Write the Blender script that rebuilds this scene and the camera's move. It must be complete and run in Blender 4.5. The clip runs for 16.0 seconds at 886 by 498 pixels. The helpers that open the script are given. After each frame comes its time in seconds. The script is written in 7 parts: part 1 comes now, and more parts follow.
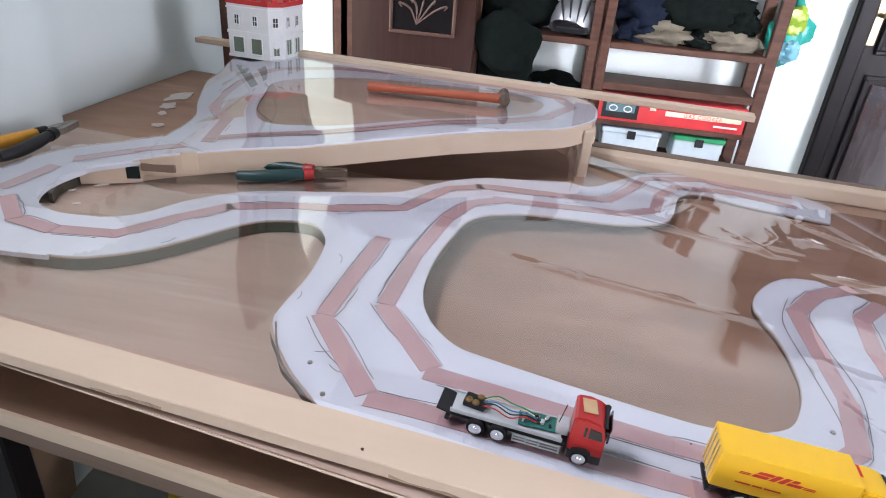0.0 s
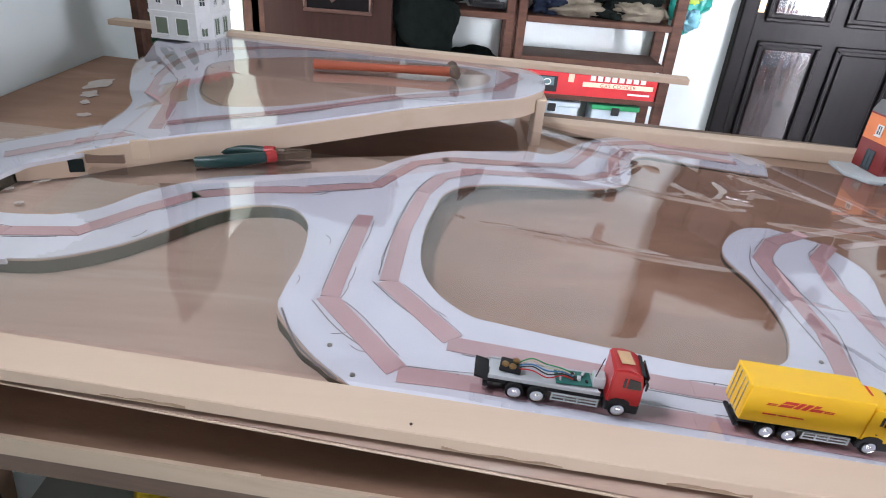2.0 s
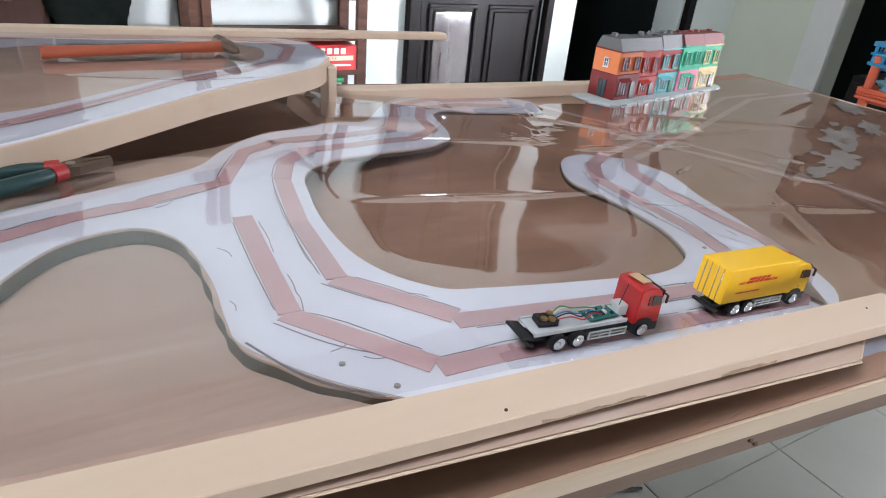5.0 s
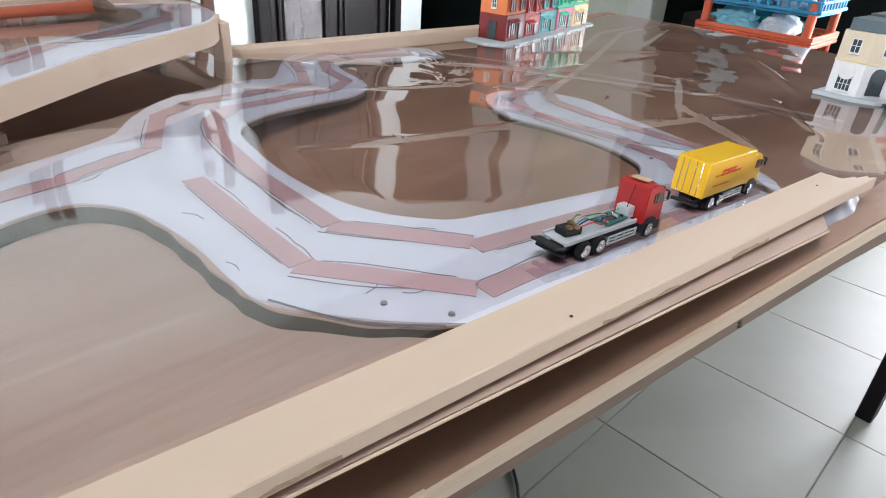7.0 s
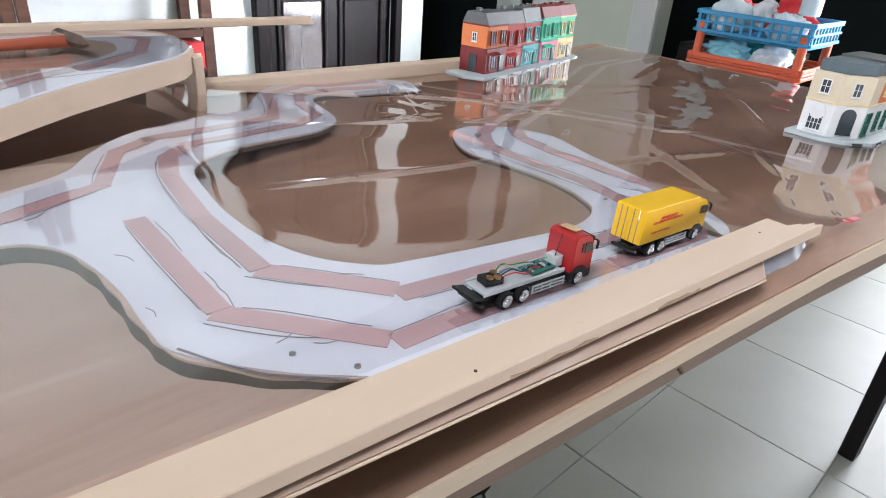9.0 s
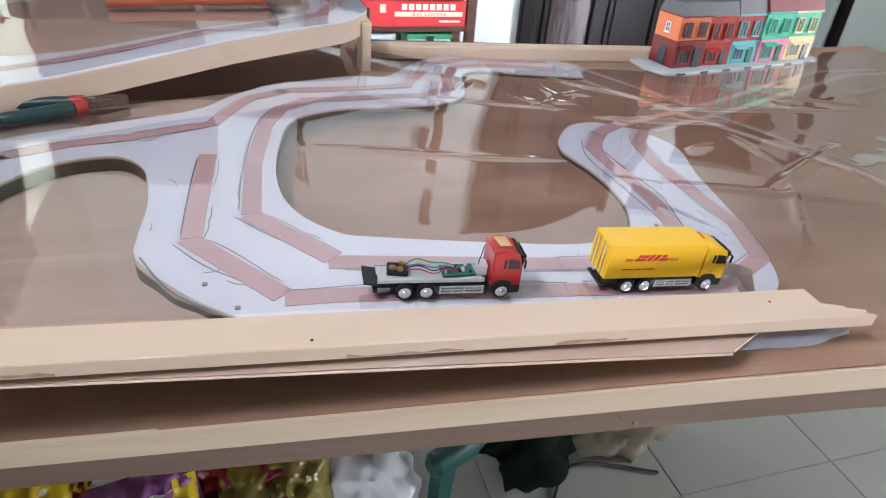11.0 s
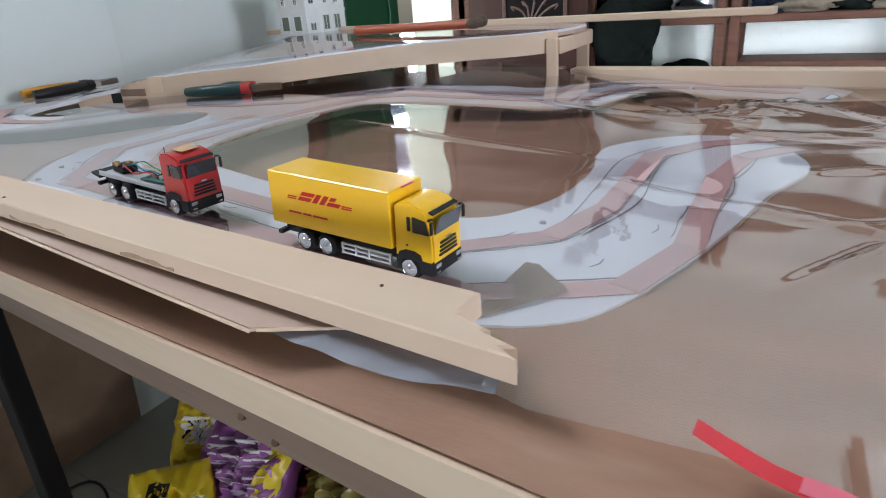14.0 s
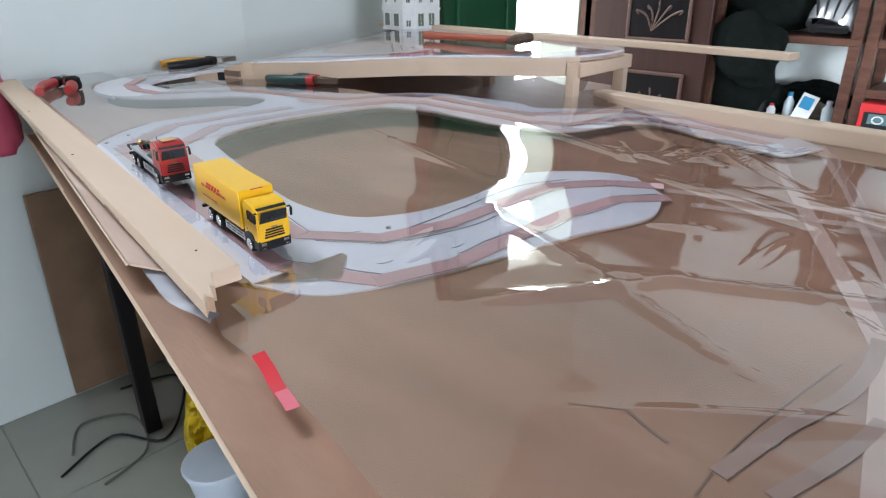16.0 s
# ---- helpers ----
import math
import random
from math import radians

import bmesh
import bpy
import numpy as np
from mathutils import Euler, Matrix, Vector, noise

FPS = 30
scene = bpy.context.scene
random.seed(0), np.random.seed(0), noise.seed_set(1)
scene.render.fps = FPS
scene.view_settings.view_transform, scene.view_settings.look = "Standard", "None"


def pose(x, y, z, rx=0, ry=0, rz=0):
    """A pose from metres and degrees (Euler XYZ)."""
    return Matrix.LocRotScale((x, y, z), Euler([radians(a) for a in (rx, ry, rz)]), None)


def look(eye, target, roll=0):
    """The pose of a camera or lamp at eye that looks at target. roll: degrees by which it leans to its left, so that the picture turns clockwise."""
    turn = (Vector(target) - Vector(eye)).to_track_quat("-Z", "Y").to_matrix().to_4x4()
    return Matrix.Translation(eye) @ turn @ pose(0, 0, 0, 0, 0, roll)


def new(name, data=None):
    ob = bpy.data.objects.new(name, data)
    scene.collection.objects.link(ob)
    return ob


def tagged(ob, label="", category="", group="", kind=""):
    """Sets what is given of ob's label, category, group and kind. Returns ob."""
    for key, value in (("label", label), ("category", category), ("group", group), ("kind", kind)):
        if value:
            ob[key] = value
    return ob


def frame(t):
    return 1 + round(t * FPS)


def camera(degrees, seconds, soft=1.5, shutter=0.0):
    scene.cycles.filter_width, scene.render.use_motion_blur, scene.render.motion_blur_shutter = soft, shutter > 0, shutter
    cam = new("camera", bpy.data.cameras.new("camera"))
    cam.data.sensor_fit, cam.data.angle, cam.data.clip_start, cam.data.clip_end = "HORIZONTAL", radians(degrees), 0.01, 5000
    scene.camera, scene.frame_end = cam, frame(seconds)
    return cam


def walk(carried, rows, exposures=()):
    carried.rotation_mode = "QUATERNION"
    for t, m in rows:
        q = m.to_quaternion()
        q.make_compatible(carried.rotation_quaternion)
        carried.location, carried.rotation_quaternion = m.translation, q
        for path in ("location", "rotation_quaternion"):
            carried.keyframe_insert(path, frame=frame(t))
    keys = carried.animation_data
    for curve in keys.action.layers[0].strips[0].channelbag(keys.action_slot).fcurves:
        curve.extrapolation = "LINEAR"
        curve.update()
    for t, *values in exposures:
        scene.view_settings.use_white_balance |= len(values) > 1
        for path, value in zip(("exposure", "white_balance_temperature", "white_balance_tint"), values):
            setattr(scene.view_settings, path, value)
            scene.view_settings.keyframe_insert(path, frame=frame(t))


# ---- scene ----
cam = camera(70.2, 16.0, 1.0, 0.25)
PATH = [
    (0, (-0.049, 0.103, 1.171), (-0.306, 1.857, 0.246), 4.8),
    (0.5, (-0.099, 0.107, 1.167), (-0.265, 1.872, 0.24), 4.5),
    (1, (-0.138, 0.11, 1.161), (-0.19, 1.877, 0.224), 5.1),
    (1.5, (-0.161, 0.107, 1.155), (-0.14, 1.864, 0.199), 5.1),
    (2, (-0.141, 0.093, 1.152), (-0.116, 1.85, 0.197), 4.8),
    (2.5, (-0.128, 0.074, 1.149), (-0.057, 1.828, 0.191), 4.6),
    (3, (-0.175, 0.059, 1.14), (0.008, 1.836, 0.241), 6.5),
    (3.5, (-0.27, 0.09, 1.124), (0.166, 1.82, 0.219), 4.8),
    (4, (-0.322, 0.135, 1.117), (0.357, 1.789, 0.219), 6.4),
    (4.5, (-0.334, 0.185, 1.097), (0.497, 1.76, 0.186), 5.6),
    (5, (-0.369, 0.2, 1.094), (0.582, 1.697, 0.169), 5.6),
    (5.2, (-0.384, 0.214, 1.085), (0.624, 1.676, 0.165), 6.4),
    (7.3, (-0.458, 0.276, 1.038), (0.842, 1.462, 0.089), 4.1),
    (7.5, (-0.453, 0.272, 1.039), (0.861, 1.468, 0.121), 4.3),
    (8, (-0.434, 0.262, 1.047), (0.867, 1.484, 0.143), 5.0),
    (8.2, (-0.426, 0.256, 1.053), (0.878, 1.48, 0.158), 4.6),
    (10.3, (-0.299, 0.135, 1.108), (0.638, 1.586, 0.1), 5.8),
    (10.5, (-0.263, 0.106, 1.12), (0.556, 1.611, 0.088), 6.3),
    (11, (-0.174, 0.078, 1.122), (0.358, 1.686, 0.057), 4.5),
    (11.5, (-0.078, 0.084, 1.087), (0.234, 1.793, 0.097), 7.1),
    (12, (0.011, 0.1, 1.027), (-0.022, 1.897, 0.15), 5.1),
    (12.5, (0.121, 0.137, 0.951), (-0.274, 1.926, 0.15), 2.2),
    (13, (0.238, 0.172, 0.919), (-0.361, 1.947, 0.219), 1.5),
    (13.5, (0.341, 0.195, 0.923), (-0.385, 1.923, 0.225), 0.1),
    (14, (0.415, 0.196, 0.938), (-0.531, 1.787, 0.182), -4.3),
    (14.5, (0.498, 0.204, 0.955), (-0.559, 1.76, 0.275), -2.2),
    (15, (0.601, 0.192, 0.989), (-0.567, 1.67, 0.315), -1.3),
    (15.5, (0.676, 0.196, 1.008), (-0.539, 1.62, 0.304), -1.1),
    (16, (0.708, 0.238, 1.006), (-0.595, 1.526, 0.203), -0.7),
]
walk(cam, [(r[0], look(*r[1:])) for r in PATH], [(0.0, -0.3, 6200, 20), (3.5, -0.43, 6250, 18), (4.5, -0.38, 6300, 17), (8.0, -0.3, 6350, 16), (11.5, -0.25, 6300, 18), (12.5, -0.35, 6330, 18), (13.5, -0.6, 6200, 14), (14.5, -0.4, 6150, 13), (16.0, -0.35, 6100, 13)])

# ---- light ----
world = bpy.data.worlds.new("world")
scene.world = world
world.use_nodes = True
wn = world.node_tree
sky = wn.nodes.new("ShaderNodeTexSky")
sky.sky_type, sky.sun_disc = "NISHITA", False
sky.sun_elevation, sky.sun_rotation = radians(50), radians(250)
wn.links.new(sky.outputs[0], wn.nodes["Background"].inputs[0])
wn.nodes["Background"].inputs[1].default_value = 0.12


def area_lamp(name, eye, target, sx, sy, watts, color):
    lamp = bpy.data.lights.new(name, "AREA")
    lamp.shape, lamp.size, lamp.size_y, lamp.energy, lamp.color = "RECTANGLE", sx, sy, watts, color
    ob = new(name, lamp)
    ob.matrix_world = look(eye, target)
    return ob


area_lamp("high_window_daylight", (-1.13, 0.30, 2.36), (0.35, 0.80, 0.8), 0.85, 0.62, 56, (0.93, 0.965, 1.0))
area_lamp("doorway_daylight", (-1.75, 3.85, 1.0), (0.2, 0.6, 0.8), 1.5, 1.6, 380, (0.93, 0.965, 1.0))
# Added fill from an unseen low opening; brightens the table's front strip and rail.
front = area_lamp("front_low_fill", (0.50, -1.84, 0.36), (0.3, 0.6, 0.60), 1.2, 0.6, 5.8, (0.95, 0.98, 1.0))
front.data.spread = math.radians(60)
# Added fill lamp out of view on the right, lifting the left wall.
area_lamp("side_wall_fill", (3.72, 0.20, 1.40), (-1.0, 1.6, 1.25), 1.0, 1.2, 115, (0.95, 0.98, 1.0))
# Added narrow-spread lamp; lifts the back wall and the dark door's sheen.
side = area_lamp("door_sheen_fill", (3.72, -0.95, 0.98), (1.2, 3.1, 1.05), 1.1, 1.8, 42, (0.95, 0.98, 1.0))
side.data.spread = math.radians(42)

# ---- materials ----


def mat(name, color, rough=0.6, color2=None, scale=8.0, stretch=(1, 1, 1), detail=6.0, bump=0.0, bump_scale=60.0, metal=0.0,
        mix=0.5, spots=None, spot_scale=3.0, spot_width=0.08, coat=0.0, vary=0.0, transmission=0.0, alpha=1.0, rough2=None, spec=0.5):
    """A principled material: two colours mixed by grain, sparse spots, fine relief, variation by piece."""
    m = bpy.data.materials.new(name)
    m.use_nodes = True
    nt = m.node_tree
    b = nt.nodes["Principled BSDF"]
    b.inputs["Roughness"].default_value = rough
    b.inputs["Metallic"].default_value = metal
    b.inputs["Specular IOR Level"].default_value = spec
    b.inputs["Coat Weight"].default_value = coat
    b.inputs["Coat Roughness"].default_value = 0.06
    b.inputs["Transmission Weight"].default_value = transmission
    b.inputs["Alpha"].default_value = alpha
    tc = nt.nodes.new("ShaderNodeTexCoord")
    mp = nt.nodes.new("ShaderNodeMapping")
    mp.inputs["Scale"].default_value = stretch
    nt.links.new(tc.outputs["Object"], mp.inputs[0])

    def noise_node(s, d):
        n = nt.nodes.new("ShaderNodeTexNoise")
        n.inputs["Scale"].default_value, n.inputs["Detail"].default_value, n.inputs["Roughness"].default_value = s, d, 0.62
        nt.links.new(mp.outputs[0], n.inputs["Vector"])
        return n

    col2 = color2 or tuple(c * 0.8 for c in color)
    n1 = noise_node(scale, detail)
    ramp = nt.nodes.new("ShaderNodeValToRGB")
    e = ramp.color_ramp.elements
    e[0].position, e[1].position = max(0.0, mix - 0.22), min(1.0, mix + 0.22)
    e[0].color, e[1].color = (*col2, 1), (*color, 1)
    nt.links.new(n1.outputs["Fac"], ramp.inputs[0])
    out = ramp.outputs[0]
    if spots:
        n2 = noise_node(spot_scale, 5.0)
        r2 = nt.nodes.new("ShaderNodeValToRGB")
        f = r2.color_ramp.elements
        f[0].position, f[1].position = 0.60, 0.60 + spot_width
        nt.links.new(n2.outputs["Fac"], r2.inputs[0])
        mx = nt.nodes.new("ShaderNodeMix")
        mx.data_type = "RGBA"
        nt.links.new(r2.outputs[0], mx.inputs[0])
        nt.links.new(out, mx.inputs[6])
        mx.inputs[7].default_value = (*spots, 1)
        out = mx.outputs[2]
    if vary:
        oi = nt.nodes.new("ShaderNodeObjectInfo")
        hs = nt.nodes.new("ShaderNodeHueSaturation")
        mr = nt.nodes.new("ShaderNodeMapRange")
        mr.inputs[3].default_value, mr.inputs[4].default_value = 1 - vary, 1 + vary
        nt.links.new(oi.outputs["Random"], mr.inputs[0])
        nt.links.new(mr.outputs[0], hs.inputs["Value"])
        nt.links.new(out, hs.inputs["Color"])
        out = hs.outputs[0]
    nt.links.new(out, b.inputs["Base Color"])
    if rough2 is not None:
        rr = nt.nodes.new("ShaderNodeMapRange")
        rr.inputs[1].default_value, rr.inputs[2].default_value = 0.35, 0.65
        rr.inputs[3].default_value, rr.inputs[4].default_value = rough, rough2
        nt.links.new(noise_node(scale * 0.7, 4.0).outputs["Fac"], rr.inputs[0])
        nt.links.new(rr.outputs[0], b.inputs["Roughness"])
    if bump:
        nb = noise_node(bump_scale, 6.0)
        bp = nt.nodes.new("ShaderNodeBump")
        bp.inputs["Strength"].default_value, bp.inputs["Distance"].default_value = bump, 0.002
        nt.links.new(nb.outputs["Fac"], bp.inputs["Height"])
        nt.links.new(bp.outputs[0], b.inputs["Normal"])
    return m


def glow(name, color, strength):
    m = bpy.data.materials.new(name)
    m.use_nodes = True
    nt = m.node_tree
    nt.nodes.remove(nt.nodes["Principled BSDF"])
    em = nt.nodes.new("ShaderNodeEmission")
    em.inputs[0].default_value, em.inputs[1].default_value = (*color, 1), strength
    nt.links.new(em.outputs[0], nt.nodes["Material Output"].inputs[0])
    return m


def film(name, tint=(0.97, 0.97, 0.97), rough=0.03, bump=0.25, bump_scale=5.0, ior=1.5, haze=0.0, haze_color=(0.8, 0.85, 0.9)):
    """Clear plastic film: what lies below shows through, gloss by Fresnel on top."""
    m = bpy.data.materials.new(name)
    m.use_nodes = True
    nt = m.node_tree
    nt.nodes.remove(nt.nodes["Principled BSDF"])
    tr = nt.nodes.new("ShaderNodeBsdfTransparent")
    tr.inputs[0].default_value = (*tint, 1)
    gl = nt.nodes.new("ShaderNodeBsdfGlossy")
    gl.inputs["Roughness"].default_value = rough
    fr = nt.nodes.new("ShaderNodeFresnel")
    fr.inputs[0].default_value = ior
    mx = nt.nodes.new("ShaderNodeMixShader")
    tc = nt.nodes.new("ShaderNodeTexCoord")
    no = nt.nodes.new("ShaderNodeTexNoise")
    no.inputs["Scale"].default_value, no.inputs["Detail"].default_value = bump_scale, 2.0
    bp = nt.nodes.new("ShaderNodeBump")
    bp.inputs["Strength"].default_value, bp.inputs["Distance"].default_value = bump, 0.01
    nt.links.new(tc.outputs["Object"], no.inputs["Vector"])
    nt.links.new(no.outputs["Fac"], bp.inputs["Height"])
    for n in (gl, fr):
        nt.links.new(bp.outputs[0], n.inputs["Normal"])
    two = nt.nodes.new("ShaderNodeMath")
    one = nt.nodes.new("ShaderNodeMath")
    both = nt.nodes.new("ShaderNodeMath")
    two.operation, one.operation, both.operation = "MULTIPLY", "ADD", "DIVIDE"
    two.inputs[1].default_value, one.inputs[1].default_value = 2.0, 1.0
    nt.links.new(fr.outputs[0], two.inputs[0])
    nt.links.new(fr.outputs[0], one.inputs[0])
    nt.links.new(two.outputs[0], both.inputs[0])
    nt.links.new(one.outputs[0], both.inputs[1])
    nt.links.new(both.outputs[0], mx.inputs[0])
    nt.links.new(tr.outputs[0], mx.inputs[1])
    nt.links.new(gl.outputs[0], mx.inputs[2])
    last = mx.outputs[0]
    if haze:
        df = nt.nodes.new("ShaderNodeBsdfDiffuse")
        df.inputs[0].default_value = (*haze_color, 1)
        m2 = nt.nodes.new("ShaderNodeMixShader")
        m2.inputs[0].default_value = haze
        nt.links.new(last, m2.inputs[1])
        nt.links.new(df.outputs[0], m2.inputs[2])
        last = m2.outputs[0]
    nt.links.new(last, nt.nodes["Material Output"].inputs[0])
    return m


PLY = mat("brown_plywood", (0.415, 0.252, 0.176), 0.6, (0.275, 0.162, 0.110), 5, (0.9, 2.6, 1), 13, 0.2, 140, spec=0.25, spots=(0.48, 0.325, 0.245), spot_scale=2.4, spot_width=0.14)
PLY_EDGE = mat("thin_plywood", (0.53, 0.405, 0.335), 0.55, (0.42, 0.30, 0.24), 7, (0.6, 6, 1), 10, 0.2, 120, spots=(0.58, 0.49, 0.43), spot_scale=3.0, spot_width=0.12)
# Brown board core, toned darker to hold the shadow along cut edges.
CORE = mat("shadow_toned_board_edge", (0.085, 0.070, 0.050), 0.6, (0.05, 0.045, 0.034), 30, bump=0.3, bump_scale=150, spec=0.3)
PALE = mat("pale_planed_wood", (0.64, 0.505, 0.395), 0.6, (0.59, 0.455, 0.345), 4, (0.5, 5, 5), 7, 0.12, 140, spots=(0.55, 0.40, 0.285), spot_scale=2.2, spot_width=0.16, spec=0.25)
RAIL = mat("reddish_planed_wood", (0.215, 0.145, 0.106), 0.65, (0.165, 0.108, 0.079), 5, (0.4, 8, 8), 8, 0.15, 120)
STRIP_WOOD = mat("pale_strip_wood", (0.70, 0.565, 0.43), 0.6, (0.63, 0.495, 0.37), 4, (0.5, 5, 5), 7, 0.12, 140, spots=(0.58, 0.43, 0.30), spot_scale=2.2, spot_width=0.16, spec=0.25)
ROAD = mat("white_painted_board", (0.66, 0.67, 0.725), 0.5, (0.60, 0.61, 0.67), 9, (1, 1, 1), 6, 0.08, 50, spots=(0.52, 0.525, 0.58), spot_scale=5, spot_width=0.10)
TAPE = mat("pinkish_paper_tape", (0.53, 0.355, 0.365), 0.55, (0.46, 0.30, 0.305), 14, (1, 1, 1), 6, 0.1, 200, vary=0.08)
PENCIL = mat("dark_pencil_line", (0.13, 0.11, 0.12), 0.6, (0.24, 0.21, 0.23), 40)
WALL = mat("pale_green_plaster", (0.71, 0.755, 0.65), 0.7, (0.65, 0.695, 0.595), 2.2, (1, 1, 1), 7, 0.2, 40, spots=(0.62, 0.65, 0.59), spot_scale=1.1, spot_width=0.2)
# Tone of the unseen front wall, kept dark to cut bounced light.
LOW_BOUNCE_WALL = mat("dark_low_bounce_grey", (0.20, 0.195, 0.185), 0.85, (0.16, 0.155, 0.145), 3, bump=0.3, bump_scale=40)
WHITE_WALL = mat("white_wall_tile", (0.79, 0.865, 0.855), 0.3, (0.75, 0.825, 0.815), 3, bump=0.05, bump_scale=20)
# Ceiling is out of view; its pale tone serves as a bounce surface.
CEIL = mat("pale_bounce_ceiling", (0.52, 0.53, 0.51), 0.8, scale=3, bump=0.1)
TILE = mat("pale_floor_tile", (0.33, 0.345, 0.305), 0.45, (0.29, 0.305, 0.27), 4, bump=0.05, bump_scale=30, vary=0.04)
GROUT = mat("grey_grout", (0.285, 0.295, 0.265), 0.8, scale=20)
BROWN_DOOR = mat("red_brown_varnished_wood", (0.050, 0.020, 0.014), 0.45, (0.032, 0.013, 0.010), 6, (8, 8, 0.6), 6, 0.1, 60, spec=0.3)
DARK_DOOR = mat("dark_varnished_wood", (0.012, 0.010, 0.0105), 0.4, (0.008, 0.0065, 0.007), 5, (7, 7, 0.6), 6, 0.15, 40, spec=0.12)
SHELF_WOOD = mat("old_brown_shelf_wood", (0.13, 0.060, 0.040), 0.6, (0.06, 0.028, 0.019), 6, (1, 6, 6), 6, 0.2, 60, spec=0.25)
GREEN_DOOR = mat("dark_green_painted_door", (0.012, 0.085, 0.035), 0.35, (0.008, 0.06, 0.025), 4, bump=0.06, bump_scale=30)
WHITE_PAINT = mat("white_gloss_paint", (0.78, 0.80, 0.78), 0.35, (0.70, 0.72, 0.70), 4, bump=0.04)
# Near-black paint standing in for the darkness inside openings.
SHADE_BLACK = mat("near_black_gloom", (0.02, 0.027, 0.027), 0.8, scale=3, spec=0.1)
OUTSIDE = glow("bright_daylight_outside", (1.0, 1.0, 1.0), 9.0)
YELLOW = mat("yellow_diecast_paint", (0.90, 0.53, 0.014), 0.3, (0.87, 0.50, 0.012), 20, coat=0.5)
RED = mat("red_diecast_paint", (0.42, 0.018, 0.02), 0.28, (0.38, 0.015, 0.017), 20, coat=0.5)
BLACK = mat("black_plastic", (0.014, 0.014, 0.016), 0.45, scale=30, spec=0.3)
RUBBER = mat("black_rubber", (0.013, 0.013, 0.014), 0.8, scale=40, bump=0.1, spec=0.2)
CHROME = mat("chromed_plastic", (0.75, 0.76, 0.78), 0.2, scale=20, metal=1.0)
GREY = mat("light_grey_plastic", (0.50, 0.53, 0.56), 0.4, scale=20)
GLASS_DARK = mat("dark_tinted_window", (0.02, 0.025, 0.03), 0.08, scale=20, coat=0.6)
LOGO_RED = mat("red_print", (0.62, 0.02, 0.015), 0.45, scale=30)
HOLE_STEEL = mat("dull_brass_screw", (0.16, 0.11, 0.06), 0.5, scale=60, metal=0.6)
STEEL = mat("worn_steel", (0.42, 0.40, 0.37), 0.38, (0.25, 0.22, 0.2), 30, metal=0.9, bump=0.1, bump_scale=150)
SHEET = film("clear_plastic_film", rough=0.05, bump=0.12, bump_scale=4.0, ior=1.75)

# ---- helpers of this scene ----


def spline(points, n=8, closed=True):
    """Catmull-Rom through control points."""
    out, k = [], len(points)
    for i in range(k if closed else k - 1):
        p = [points[(i + j - 1) % k] if closed else points[min(max(i + j - 1, 0), k - 1)] for j in range(4)]
        for s in range(n):
            t = s / n
            out.append(tuple(0.5 * (2 * b + (c - a) * t + (2 * a - 5 * b + 4 * c - d) * t * t + (3 * b - a - 3 * c + d) * t ** 3)
                             for a, b, c, d in zip(*p)))
    if not closed:
        out.append(tuple(points[-1]))
    return out


def add_box(bm, size, at=(0, 0, 0), turn=(0, 0, 0), bevel=0.0, seg=1):
    r = bmesh.ops.create_cube(bm, size=1.0, matrix=pose(*at, *turn) @ Matrix.Diagonal((*size, 1)))
    if bevel:
        edges = list({e for v in r["verts"] for e in v.link_edges})
        bmesh.ops.bevel(bm, geom=edges, offset=bevel, segments=seg, affect="EDGES", profile=0.5)
    return bm


def box(size, at=(0, 0, 0), turn=(0, 0, 0), bevel=0.0, seg=1):
    return add_box(bmesh.new(), size, at, turn, bevel, seg)


def add_cyl(bm, r, depth, at=(0, 0, 0), turn=(0, 0, 0), r2=None, n=20):
    bmesh.ops.create_cone(bm, cap_ends=True, segments=n, radius1=r, radius2=r if r2 is None else r2, depth=depth, matrix=pose(*at, *turn))
    return bm


def cyl(r, depth, at=(0, 0, 0), turn=(0, 0, 0), r2=None, n=20):
    return add_cyl(bmesh.new(), r, depth, at, turn, r2, n)


def add_lathe(bm, profile, m=None, n=20):
    """profile: (radius, height) up the z axis."""
    m = m or Matrix()
    rings = [[bm.verts.new(m @ Vector((r * math.cos(2 * math.pi * i / n), r * math.sin(2 * math.pi * i / n), z))) for i in range(n)] for r, z in profile]
    for a, b in zip(rings, rings[1:]):
        for i in range(n):
            bm.faces.new((a[i], a[(i + 1) % n], b[(i + 1) % n], b[i]))
    bm.faces.new(rings[0][::-1]), bm.faces.new(rings[-1])
    return bm


def lathe(profile, m=None, n=20):
    return add_lathe(bmesh.new(), profile, m, n)


def add_prism(bm, outline, z0, z1, m=None):
    """An outline in x and y, filled, from z0 up to z1."""
    m = m or Matrix()
    verts = [bm.verts.new(m @ Vector((x, y, z0))) for x, y in outline]
    edges = [bm.edges.new((verts[i], verts[(i + 1) % len(verts)])) for i in range(len(verts))]
    faces = [f for f in bmesh.ops.triangle_fill(bm, edges=edges, use_beauty=True)["geom"] if isinstance(f, bmesh.types.BMFace)]
    up = [v for v in bmesh.ops.extrude_face_region(bm, geom=faces)["geom"] if isinstance(v, bmesh.types.BMVert)]
    bmesh.ops.translate(bm, vec=m.to_3x3() @ Vector((0, 0, z1 - z0)), verts=up)
    return bm


def prism(outline, z0, z1, m=None):
    return add_prism(bmesh.new(), outline, z0, z1, m)


